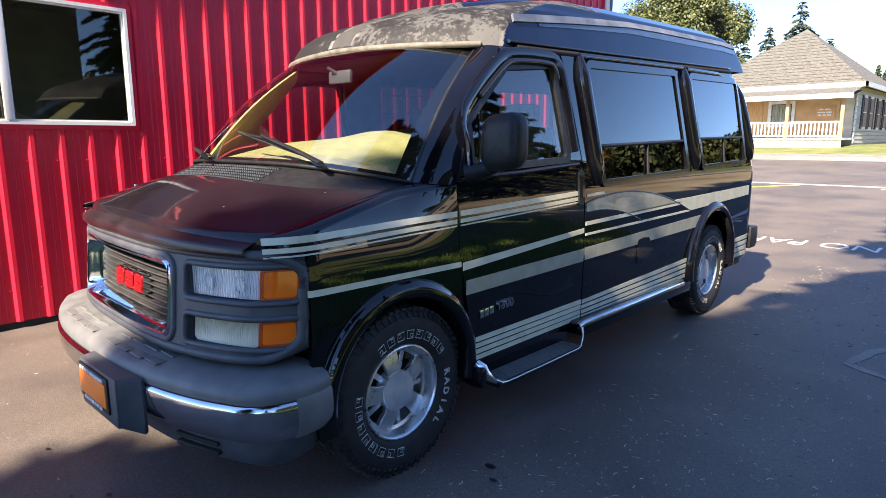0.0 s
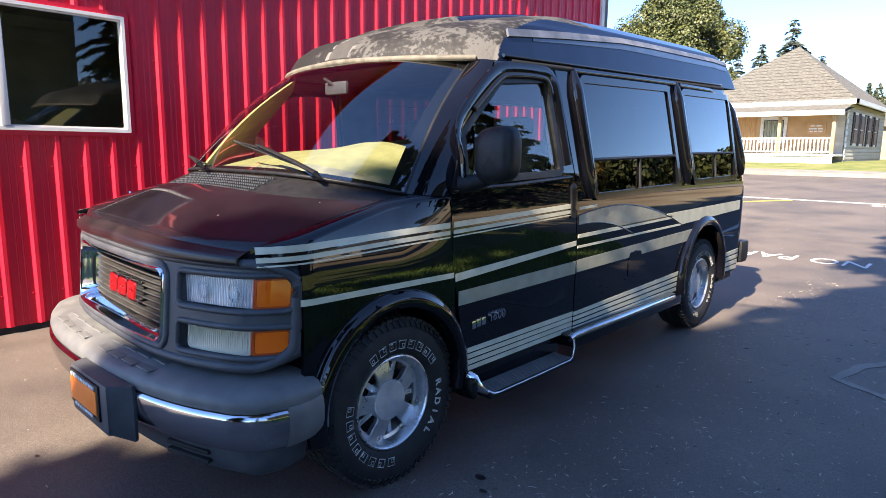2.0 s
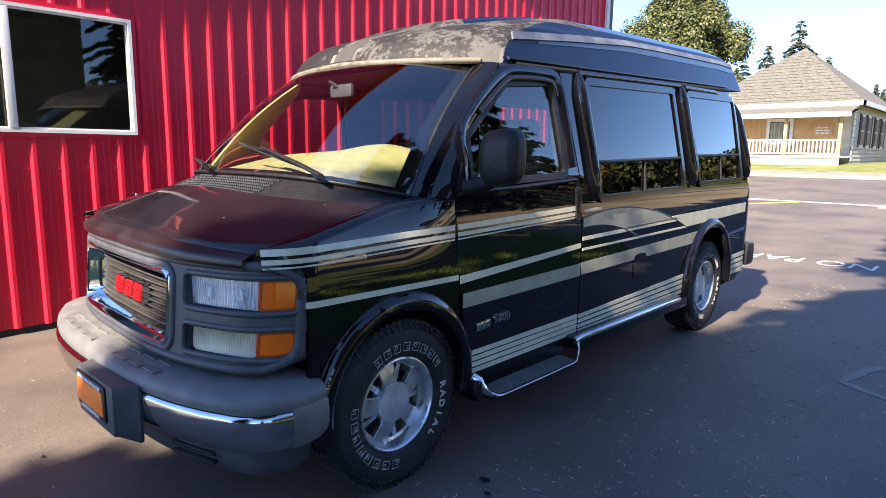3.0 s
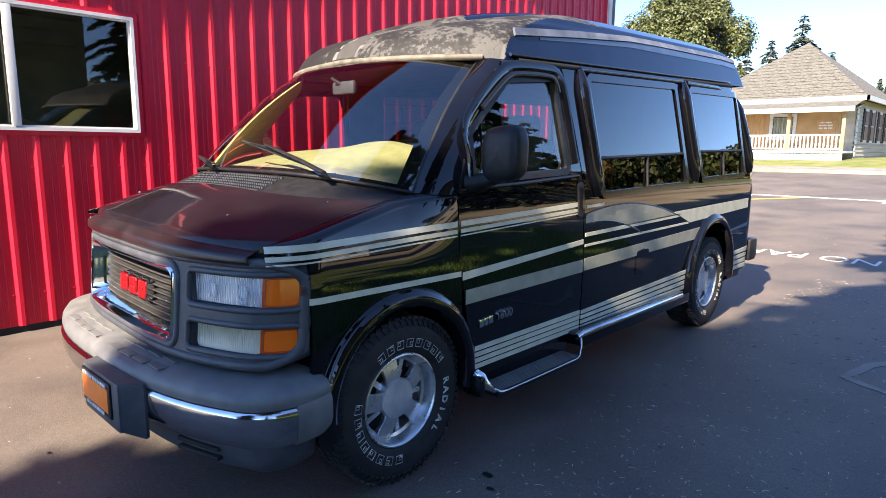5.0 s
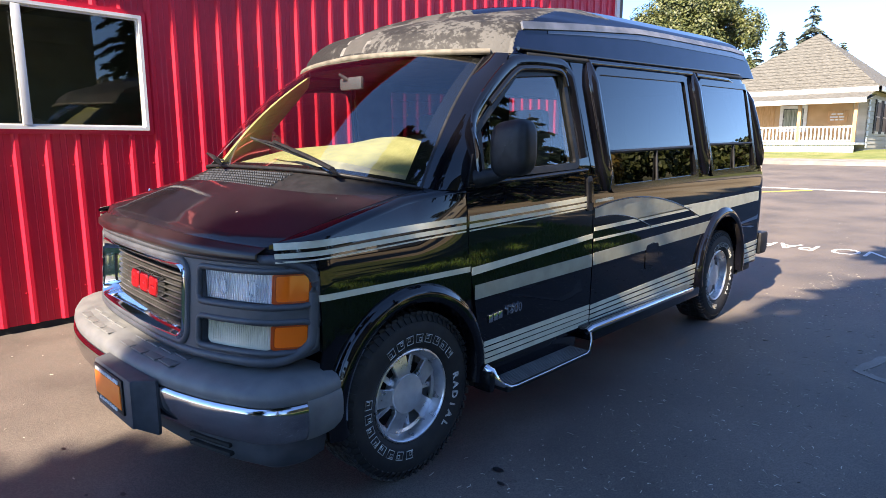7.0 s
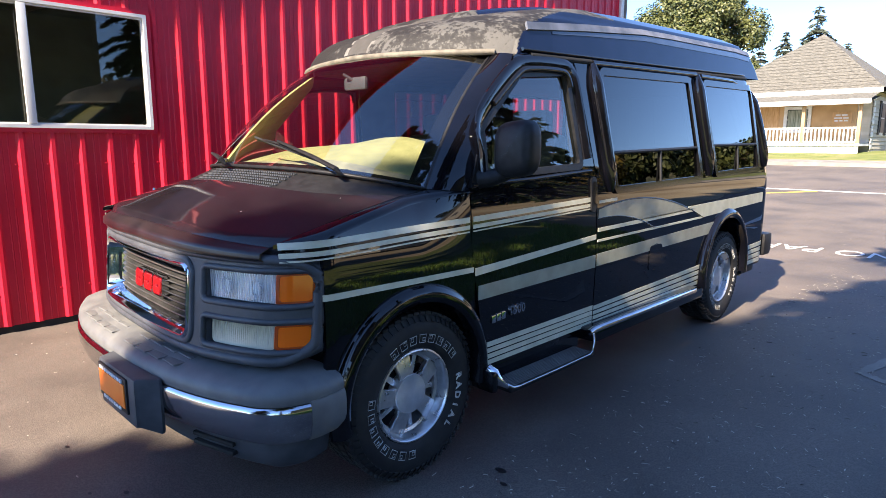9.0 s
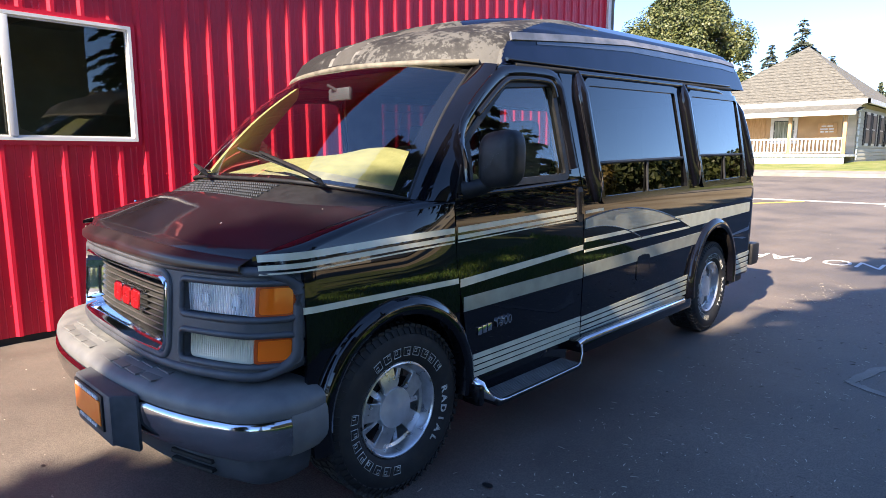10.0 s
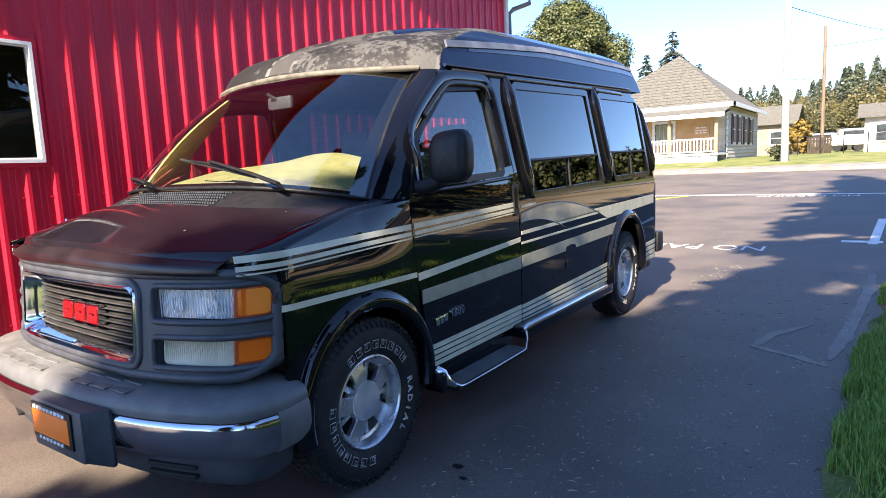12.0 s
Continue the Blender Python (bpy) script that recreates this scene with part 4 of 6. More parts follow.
# running boards: dropped step at the door, chrome tube behind it
for sx in (1, -1):
    step = part("running_board", box((sx * 1.022, 0.885, 0.282), (0.17, 0.75, 0.03), bevel=0.010), TRIM, VAN, "black dropped step with chrome edge")
    bm = bmesh.new()
    for k in range(11):
        box_bm(bm, (sx * (0.965 + 0.0128 * k), 0.89, 0.2985), (0.006, 0.70, 0.005), bevel=0.0018)
    part("step_tread", bm, BUMPER_PLASTIC, step)
    tube("step_edge", [(sx * 1.085, 0.50, 0.31), (sx * 1.102, 0.53, 0.293), (sx * 1.107, 0.58, 0.289), (sx * 1.107, 0.87, 0.288), (sx * 1.106, 1.21, 0.290), (sx * 1.10, 1.25, 0.30)], [0.009, 0.008, 0.005, 0.005, 0.005, 0.005], BUMPER_CHROME, step, "thin worn metal step edge", sides=10)
    tube("end_bracket", [(sx * 1.10, 1.25, 0.294), (sx * 1.10, 1.262, 0.35), (sx * 1.085, 1.275, 0.392)], [0.006, 0.007, 0.009], BUMPER_CHROME, step, sides=10)
    tube("chrome_tube", [(sx * 1.072, 1.255, 0.398), (sx * 1.075, 1.30, 0.408), (sx * 1.075, 2.0, 0.406), (sx * 1.075, 2.66, 0.402), (sx * 1.045, 2.74, 0.394)], [0.018, 0.021, 0.021, 0.021, 0.016], BUMPER_CHROME, step, "chrome running board tube", sides=14)
    tube("end_curl", [(sx * 1.035, 0.42, 0.40), (sx * 1.065, 0.43, 0.385), (sx * 1.082, 0.455, 0.335), (sx * 1.09, 0.50, 0.302)], [0.022, 0.024, 0.020, 0.010], CHROME, step, sides=12)
    part("end_cap", box((sx * 1.04, 0.41, 0.345), (0.11, 0.04, 0.10), bevel=0.018), GLOSS_TRIM, step)
    part("board_skirt", box((sx * 1.025, 2.04, 0.37), (0.13, 1.50, 0.075), bevel=0.02), PAINT, step)
    part("step_riser", box((sx * 0.965, 0.86, 0.335), (0.03, 0.86, 0.09), bevel=0.01), PAINT, step)

# door mirror on the near side
for sx in (1,):
    def mirror_fn(u, v):
        a = 2 * math.pi * u
        s = (1 - abs(2 * v - 1) ** 3.5) ** 0.4
        ca, sa = math.cos(a), math.sin(a)
        ca, sa = math.copysign(abs(ca) ** 0.55, ca), math.copysign(abs(sa) ** 0.55, sa)
        return (sx * (1.15 + 0.105 * ca * s), 0.46 + 0.13 * (0.5 - v), 1.42 + 0.122 * sa * s + 0.01 * ca)
    mirror = surface("door_mirror", mirror_fn, 36, 24, TRIM, VAN, "black plastic door mirror", smooth=60, flip=sx > 0)
    part("mirror_glass", box((sx * 1.145, 0.512, 1.42), (0.14, 0.006, 0.17), bevel=0.002), CHROME, mirror)
    tube("mirror_arm", [(sx * 0.98, 0.40, 1.285), (sx * 1.03, 0.43, 1.292), (sx * 1.09, 0.46, 1.315), (sx * 1.12, 0.47, 1.34)], [0.045, 0.04, 0.035, 0.03], TRIM, mirror, sides=10)
    side_patch("mirror_sail", poly([(0.335, 1.25), (0.455, 1.27), (0.455, 1.50), (0.43, 1.48)], 0.004), (0.30, 0.48, 1.22, 1.54), TRIM, off=0.006, thick=0.02, sx=sx, step=0.015)

# wipers
for base_x, joint_x, joint_v, end_a, end_b in ((0.66, 0.17, 0.125, (-0.17, 0.20), (0.48, 0.055)), (-0.18, -0.50, 0.045, (-0.70, 0.075), (-0.30, 0.03))):
    out = Vector((0, -0.62, 0.78))
    on_glass = lambda x, v: Vector(windshield_fn((x / (0.89 - 0.12 * v) + 1) / 2, v))
    a = glass_base(base_x) + Vector((0, -0.06, 0.012))
    j = on_glass(joint_x, joint_v) + out * 0.035
    wiper = tube("wiper", [a, a + out * 0.025, a.lerp(j, 0.35) + out * 0.03, j + out * 0.012, j], [0.017, 0.016, 0.014, 0.010, 0.007], TRIM, VAN, "black windshield wiper", sides=8, squash=(1.0, 0.6))
    ends = [on_glass(end_a[0] + (end_b[0] - end_a[0]) * k / 12, end_a[1] + (end_b[1] - end_a[1]) * k / 12) for k in range(13)]
    tube("blade", [q + out * 0.008 for q in ends], 0.006, RUBBER, wiper)
    tube("blade_frame", [ends[k] + out * (0.012 + 0.016 * math.sin(math.pi * (k - 2) / 8)) for k in range(2, 11)], 0.005, TRIM, wiper)
tube("aerial_base", [(-0.86, -0.33, 1.155), (-0.86, -0.33, 1.19)], [0.014, 0.008], CHROME, VAN)

# cabin: dash cover, wheel, seats, mirror
VENT = noisy(material("dash_vent", (0.16, 0.15, 0.1), 0.8), [(0.13, 0.12, 0.08), (0.2, 0.19, 0.12)], 15)
def dash_fn(u, v):
    s = 2 * u - 1
    x = 0.90 * s
    b = glass_base(x)
    y = b.y + 0.03 + (0.62 - b.y) * v
    rise = 0.135 * min(1, v / 0.75) ** 0.8
    hump = 0.05 * math.exp(-((x - 0.40) / 0.26) ** 2) * math.sin(math.pi * min(1, v * 0.8)) + 0.010 * math.sin(5 * s + 1) * v
    return (x, y, b.z - 0.03 + rise + hump - (0.10 * max(0, v - 0.85) / 0.15))
dash = surface("dashboard", dash_fn, 30, 14, DASH, VAN, "pale yellow fabric dash cover", thick=(0, 0, -0.2))
surface("defroster_strip", lambda u, v: Vector(dash_fn(0.04 + 0.92 * u, 0.02 + 0.16 * v)) + Vector((0, 0, 0.005)), 30, 3, VENT, dash, thick=(0, 0, -0.01))
for k in range(18):
    q = Vector(dash_fn(0.10 + 0.8 * k / 17, 0.09)) + Vector((0, 0, 0.007))
    part("vent_slot", box(q, (0.05, 0.012, 0.004)), CHASSIS, dash)
v, f = tube_data([(0.42 + 0.19 * math.cos(a), 0.66 + 0.10 * math.sin(a), 1.285 + 0.165 * math.sin(a)) for a in [2 * math.pi * k / 28 for k in range(28)]], 0.015, 8, True)
sw = child("steering_wheel", mesh_from("steering_wheel", v, f, (GREY_PLASTIC,)), VAN, "grey steering wheel")
part("wheel_hub", box((0.42, 0.655, 1.28), (0.14, 0.05, 0.1), bevel=0.02), GREY_PLASTIC, sw)
for x in (0.42, -0.42):
    seat = part("front_seat", box((x, 1.18, 0.84), (0.52, 0.52, 0.16), bevel=0.06), CABIN_BEIGE, VAN, "dark beige captain's seat")
    part("seat_back", box((0, 0, 0.33), (0.50, 0.14, 0.66), Matrix.Translation((x, 1.40, 0.86)) @ Matrix.Rotation(radians(-12), 4, "X"), 0.055), CABIN_BEIGE, seat)
    part("head_rest", box((x, 1.55, 1.57), (0.28, 0.09, 0.16), bevel=0.04), CABIN_BEIGE, seat)
rear_view = part("rear_view_mirror", box((0.05, 0.44, 1.765), (0.19, 0.03, 0.07), bevel=0.016), GREY_PLASTIC, VAN, "grey interior mirror")
tube("mirror_stem", [(0.0, 0.39, 1.815), (0.03, 0.43, 1.785)], 0.009, GREY_PLASTIC, rear_view)
for sx in (1, -1):
    def trim_fn(u, v):
        inside = Vector((0, 0.030, -0.020))
        edge_in = Vector(windshield_fn(0.5 + 0.5 * sx * (0.76 if sx < 0 else 0.95), v * 0.94)) + inside
        corner = Vector(windshield_fn(0.5 + 0.5 * sx * 0.985, v * 0.94)) + inside
        yd, zd = lerp_table([(0, 0.50), (0.3, 0.462), (0.5, 0.485), (1, 0.74)], v), lerp_table([(0, 1.27), (0.3, 1.37), (0.5, 1.52), (1, 1.80)], v)
        back = Vector((sx * (side_x(yd, zd) - 0.055), yd, zd))
        return edge_in * (1 - u) ** 2 + corner * (2 * u * (1 - u)) + back * u * u
    surface("pillar_trim", trim_fn, 12, 18, DASH_TRIM if sx < 0 else CABIN, VAN, "pale yellow pillar trim" if sx < 0 else "dark pillar trim", thick=(-sx * 0.01, 0.01, 0))

# wheels, built once
def wheel_meshes():
    out = {}
    prof = [(-0.09, 0.195), (-0.112, 0.225), (-0.121, 0.28), (-0.113, 0.325), (-0.098, 0.347), (-0.08, 0.355), (0.08, 0.355), (0.098, 0.347), (0.113, 0.325), (0.1205, 0.305), (0.121, 0.28), (0.119, 0.25), (0.112, 0.225), (0.104, 0.212), (0.09, 0.2)]
    v, f = revolve_data(prof, 72)
    out["tyre"] = mesh_from("tyre", v, f, (RUBBER,), 40)
    bm = bmesh.new()
    for k in range(64):
        a = 2 * math.pi * k / 64
        for i, (x, w, tw) in enumerate(((-0.084, 0.04, 0.35), (-0.03, 0.042, -0.25), (0.03, 0.042, 0.25), (0.084, 0.04, -0.35))):
            m = Matrix.Rotation(-(a + (i % 2) * math.pi / 64), 4, "X") @ Matrix.Translation((x, 0, 0.3585)) @ Matrix.Rotation(tw, 4, "Z") @ Matrix.Diagonal((w, 0.023, 0.013, 1))
            bmesh.ops.create_cube(bm, size=1, matrix=m)
        for s in (1, -1):
            m = Matrix.Rotation(-a, 4, "X") @ Matrix.Translation((s * 0.107, 0, 0.338)) @ Matrix.Rotation(s * 0.9, 4, "Y") @ Matrix.Diagonal((0.032, 0.017, 0.006, 1))
            bmesh.ops.create_cube(bm, size=1, matrix=m)
    me = bpy.data.meshes.new("tread")
    bm.to_mesh(me)
    me.materials.append(RUBBER)
    out["tread"] = me
    v, f = revolve_data([(0.086, 0.200), (0.097, 0.206), (0.105, 0.204), (0.107, 0.198), (0.102, 0.192), (0.09, 0.188), (0.075, 0.184), (0.055, 0.178), (0.05, 0.165), (-0.08, 0.165)], 64)
    out["rim"] = mesh_from("rim", v, f, (ALLOY,), 40)
    v, f = revolve_data([(0.02, 0.086), (0.070, 0.088), (0.078, 0.084), (0.081, 0.05), (0.081, 0.02), (0.081, 0.0)], 40)
    out["hub_cap"] = mesh_from("hub_cap", v, f, (HUB_METAL,), 40)
    def spokes(width0, width1, x0, x1, phase, depth):
        bm = bmesh.new()
        for k in range(5):
            m = Matrix.Rotation(-(2 * math.pi * k / 5 + phase), 4, "X")
            pts = []
            for x, wd, r in ((x0, width0, 0.06), (x0 + 0.004, width0 * 0.96, 0.10), ((x0 + x1) / 2, (width0 + width1) / 2, 0.145), (x1, width1, 0.181)):
                for s in (-1, 1):
                    pts.append(bm.verts.new(m @ Vector((x, s * wd / 2, r))))
                for s in (1, -1):
                    pts.append(bm.verts.new(m @ Vector((x - depth, s * wd / 2 * 0.8, r))))
            for i in range(3):
                for j in range(4):
                    a, b = i * 4 + j, i * 4 + (j + 1) % 4
                    bm.faces.new((pts[a], pts[b], pts[b + 4], pts[a + 4]))
            bm.faces.new(pts[:4][::-1])
            bm.faces.new(pts[12:])
        bmesh.ops.recalc_face_normals(bm, faces=bm.faces)
        bmesh.ops.bevel(bm, geom=[e for e in bm.edges if e.calc_face_angle(0) > 0.7], offset=0.004, segments=2, affect="EDGES")
        return bm
    for key, args in (("spokes", (0.078, 0.092, 0.070, 0.060, -0.22, 0.035)), ("back_spokes", (0.028, 0.022, 0.038, 0.034, -0.22 + math.pi / 5, 0.02))):
        me = bpy.data.meshes.new(key)
        bm = spokes(*args)
        bm.to_mesh(me)
        bm.free()
        me.polygons.foreach_set("use_smooth", [True] * len(me.polygons))
        me.set_sharp_from_angle(angle=radians(35))
        me.materials.append(ALLOY)
        out[key] = me
    v, f = revolve_data([(-0.02, 0.165), (0.0, 0.12), (0.01, 0.06), (0.01, 0.0)], 32)
    out["brake_drum"] = mesh_from("brake_drum", v, f, (STEEL_DARK,), 40)
    # outlined lettering: bars for the names, one readable word
    verts, faces = [], []
    def arc_box(a, w, h, r):
        loop = [(-w / 2, -h / 2), (w / 2, -h / 2), (w / 2, h / 2), (-w / 2, h / 2)]
        path = []
        for u, q in loop:
            aa = a + u / r
            path.append((0.1222 - abs(r + q - 0.285) * 0.03, (r + q) * math.sin(aa), (r + q) * math.cos(aa)))
        vv, ff = tube_data(path, 0.0021, 5, True)
        k = len(verts)
        verts.extend(vv)
        faces.extend(tuple(i + k for i in q) for q in ff)
    for key, a0, da in (("tyre_lettering", -30, 12.2), ("tyre_lettering_low", 188, 13.0)):
        verts, faces = [], []
        for k in range(8):
            arc_box(radians(a0 + da * k), 0.036, 0.034, 0.254)
            arc_box(radians(a0 + da * k + (1.6 if k % 2 else -1.2)), 0.012, 0.014, 0.254 + (0.004 if k % 3 else -0.004))
        out[key] = mesh_from("tyre_lettering", verts, faces, (TYRE_WHITE,), 40)
    verts, faces = [], []
    for k, ch in enumerate("RADIAL"):
        me = text_data(ch, 0.048, outline=0.0021)
        a = radians(84 + 10.2 * k)
        m = Matrix.Rotation(-a, 4, "X") @ Matrix.Translation((0.1195, 0, 0.254)) @ Matrix(((0, 0, 1, 0), (1, 0, 0, 0), (0, 1, 0, 0), (0, 0, 0, 1)))
        o = len(verts)
        verts.extend(m @ q.co for q in me.vertices)
        faces.extend(tuple(i + o for i in p.vertices) for p in me.polygons)
    out["tyre_word"] = mesh_from("tyre_word", verts, faces, (TYRE_WHITE,), 40)
    return out


WM = wheel_meshes()
for y, zc in ((0.01, 0.37), (3.43, 0.37)):
    for sx in (1, -1):
        wheel = new("wheel", WM["tyre"])
        tagged(wheel, "black tyre with white outlined lettering on an alloy wheel")
        wheel.parent = VAN
        wheel.location = Vector((sx * 0.87, y, zc)) - VAN.location
        wheel.rotation_euler = (0, 0, 0 if sx > 0 else math.pi)
        wheel.scale = (1.0, 1.012, 1.012)
        for key in ("tread", "rim", "hub_cap", "spokes", "back_spokes", "brake_drum", "tyre_lettering", "tyre_lettering_low", "tyre_word"):
            o = new(key.replace("_low", ""), WM[key])
            o.parent = wheel


# ---- ground, road, markings ----
ASPHALT = noisy(material("asphalt", (0.06, 0.058, 0.056), 0.85), [(0.06, 0.051, 0.044), (0.086, 0.072, 0.061), (0.107, 0.089, 0.075)], 1.1, detail=9, bump=0.45, bump_scale=180, rough=(0.56, 0.8), depth=0.004)
t, n, l, b = nodes_of(ASPHALT)
stone = n.new("ShaderNodeTexVoronoi")
stone.inputs["Scale"].default_value = 150
tcx = n.new("ShaderNodeTexCoord")
l.new(tcx.outputs["Object"], stone.inputs["Vector"])
sr = n.new("ShaderNodeMapRange")
sr.inputs["From Min"].default_value, sr.inputs["From Max"].default_value, sr.inputs["To Min"].default_value, sr.inputs["To Max"].default_value = 0, 0.75, 0.5, 1.5
l.new(stone.outputs["Distance"], sr.inputs["Value"])
mul = n.new("ShaderNodeMix")
mul.data_type, mul.blend_type = "RGBA", "MULTIPLY"
mul.inputs["Factor"].default_value = 1.0
old = b.inputs["Base Color"].links[0].from_socket
l.new(old, mul.inputs["A"])
l.new(sr.outputs[0], mul.inputs["B"])
l.new(mul.outputs["Result"], b.inputs["Base Color"])
ROAD_PAINT = noisy(material("road_paint", (0.7, 0.7, 0.68), 0.7), [(0.35, 0.34, 0.33), (0.74, 0.73, 0.7), (0.8, 0.79, 0.77)], 9, bump=0.3, bump_scale=120, spread=(0.25, 0.6))
YELLOW_PAINT = noisy(material("yellow_paint", (0.75, 0.5, 0.04), 0.7), [(0.5, 0.35, 0.05), (0.8, 0.54, 0.05)], 5, bump=0.3, bump_scale=120)
CONCRETE = noisy(material("concrete", (0.4, 0.38, 0.35), 0.9), [(0.15, 0.14, 0.125), (0.23, 0.215, 0.195)], 2.5, bump=0.3, bump_scale=40)
GRASS_FAR = noisy(material("grass_ground", (0.12, 0.15, 0.03), 0.95), [(0.08, 0.11, 0.02), (0.15, 0.17, 0.04), (0.2, 0.19, 0.07)], 1.3, bump=0.8, bump_scale=25, depth=0.05)
BLADE = material("grass_blade", (0.09, 0.16, 0.025), 0.6)
t, n, l, b = nodes_of(BLADE)
gi = n.new("ShaderNodeNewGeometry")
rp = n.new("ShaderNodeValToRGB")
rp.color_ramp.elements[0].color, rp.color_ramp.elements[1].color = (0.10, 0.24, 0.03, 1), (0.36, 0.46, 0.10, 1)
l.new(gi.outputs["Random Per Island"], rp.inputs[0])
l.new(rp.outputs[0], b.inputs["Base Color"])
EARTH = noisy(material("verge_earth", (0.09, 0.07, 0.045), 0.95), [(0.06, 0.05, 0.03), (0.13, 0.1, 0.065)], 7, bump=0.8, bump_scale=50)

VERGE = noisy(material("verge_grass", (0.1, 0.11, 0.035), 0.95), [(0.08, 0.105, 0.02), (0.13, 0.17, 0.038), (0.2, 0.2, 0.07)], 1.6, bump=0.9, bump_scale=30, depth=0.05)
ys = [-300, -60, -20, -8, -3, 0, 3, 6, 7, 7.5, 8, 8.5, 9, 12, 16, 20, 23.4]
xs = [-300, -60, -20, -8, -4, 0, 4, 8, 20, 60, 300]
gv = [(x, y, lift(y)) for y in ys for x in xs]
gf = [(j * 11 + i, j * 11 + i + 1, j * 11 + i + 12, j * 11 + i + 11) for j in range(len(ys) - 1) for i in range(10)]
ys2 = [23.4, 26, 29, 30, 31, 32, 33, 60, 120, 400, 1500]
k = len(gv)
gv += [(x * (1 if y < 200 else 5), y, lift(y) + (0.13 if y > 23.5 else 0.125)) for y in ys2 for x in xs]
gf2 = [(k + j * 11 + i, k + j * 11 + i + 1, k + j * 11 + i + 12, k + j * 11 + i + 11) for j in range(len(ys2) - 1) for i in range(10)]
gf3 = [((len(ys) - 1) * 11 + i, (len(ys) - 1) * 11 + i + 1, k + i + 1, k + i) for i in range(10)]
ground = child("ground", mesh_from("ground", gv, gf + gf2 + gf3, (ASPHALT, GRASS_FAR), 0, [0] * len(gf) + [1] * len(gf2) + [0] * len(gf3)), None)
tagged(ground, "dark asphalt lot and road rising to a mown verge", "ground", kind="structure")


def ground_strip(name, fn, nu, nv, mat, label, category, high=0.006):
    def g(u, v):
        x, y = fn(u, v)
        return (x, y, lift(y) + high)
    ob = surface(name, g, nu, nv, mat, None, thick=(0, 0, -0.02), smooth=0)
    return tagged(ob, label, category, kind="structure")


ground_strip("road_line", lambda u, v: (-30 + 60 * u, 15.35 + 0.10 * v + 0.004 * (-30 + 60 * u)), 60, 1, ROAD_PAINT, "worn white painted road edge line", "road line")
ground_strip("road_line_yellow", lambda u, v: (-3.2 + 2.0 * u, 12.9 + 2.5 * u - 0.25 * u * u + 0.14 * v), 12, 1, YELLOW_PAINT, "yellow painted line curving to the road edge", "road line")
ground_strip("parking_line", lambda u, v: (2.42 + 0.50 * u, 8.66 + 0.16 * v), 8, 1, ROAD_PAINT, "worn white painted parking mark", "road line")
ground_strip("parking_line", lambda u, v: (2.74 + 0.12 * u + 0.14 * v, 8.55 + 2.6 * v), 1, 8, ROAD_PAINT, "worn white painted parking mark", "road line")
kerb_v, kerb_f = grid_data(lambda u, v: [(-60 + 120 * u, 23.25, lift(23.25) - 0.02), (-60 + 120 * u, 23.28, lift(23.25) + 0.13), (-60 + 120 * u, 24.6, lift(24.6) + 0.135), (-60 + 120 * u, 24.62, lift(24.6))][round(v * 3)], 40, 3)
tagged(child("pavement", mesh_from("pavement", kerb_v, kerb_f, (CONCRETE,), 30), None), "pale concrete kerb and pavement edge", "kerb", kind="structure")


def painted_text(body, cx, cy, width, height, label):
    me = text_data(body, 1.0, 0.0)
    x0, x1 = min(q.co.x for q in me.vertices), max(q.co.x for q in me.vertices)
    y0, y1 = min(q.co.y for q in me.vertices), max(q.co.y for q in me.vertices)
    verts = []
    for q in me.vertices:
        u, v = (q.co.x - (x0 + x1) / 2) / (x1 - x0), (q.co.y - (y0 + y1) / 2) / (y1 - y0)
        x, y = cx - u * width, cy - v * height
        verts.append((x, y, lift(y) + 0.006))
    faces = [tuple(p.vertices) for p in me.polygons]
    m2 = mesh_from("painted_words", verts, faces, (ROAD_PAINT,), 0)
    return tagged(child("painted_words", m2, None), label, "road marking", kind="structure")


painted_text("NO PARKING", 0.17, 7.83, 2.72, 0.42, "white NO PARKING painted on the asphalt")
painted_text("NO PARKING", 1.5, 14.98, 2.1, 0.24, "white NO PARKING painted by the road edge")

SEAL = noisy(material("worn_seal", (0.12, 0.11, 0.10), 0.6), [(0.10, 0.092, 0.084), (0.145, 0.134, 0.122)], 6, detail=8, bump=0.5, bump_scale=150, depth=0.004)
def seal_path(pts, width, seed):
    def fn(u, v):
        k = u * (len(pts) - 1)
        i = min(int(k), len(pts) - 2)
        a, b = Vector(pts[i]), Vector(pts[i + 1])
        d = Vector(pts[min(i + 2, len(pts) - 1)]) - Vector(pts[max(i - 1, 0)]) if 0.2 < k - i < 0.8 else b - a
        c = a.lerp(b, k - i)
        nrm = Vector((-d.y, d.x)).normalized()
        w = width * (0.75 + 0.5 * noise.noise((u * 9, seed, 0))) * min(1, 0.25 + 6 * u, 0.25 + 6 * (1 - u))
        c = c + nrm * ((v - 0.5) * w + 0.02 * noise.noise((u * 14, seed, 4)))
        return (c.x, c.y)
    ground_strip("asphalt_seal", fn, 60, 2, SEAL, "pale worn sealing strip in the asphalt", "asphalt seal", high=0.004)
seal_path([(2.80, 6.2), (2.78, 5.49), (2.71, 4.37), (2.62, 3.29), (2.56, 2.72)], 0.12, 1)
seal_path([(2.56, 2.56), (2.38, 2.70), (2.20, 2.79), (2.10, 2.85), (2.17, 3.21), (2.40, 3.64)], 0.09, 2)

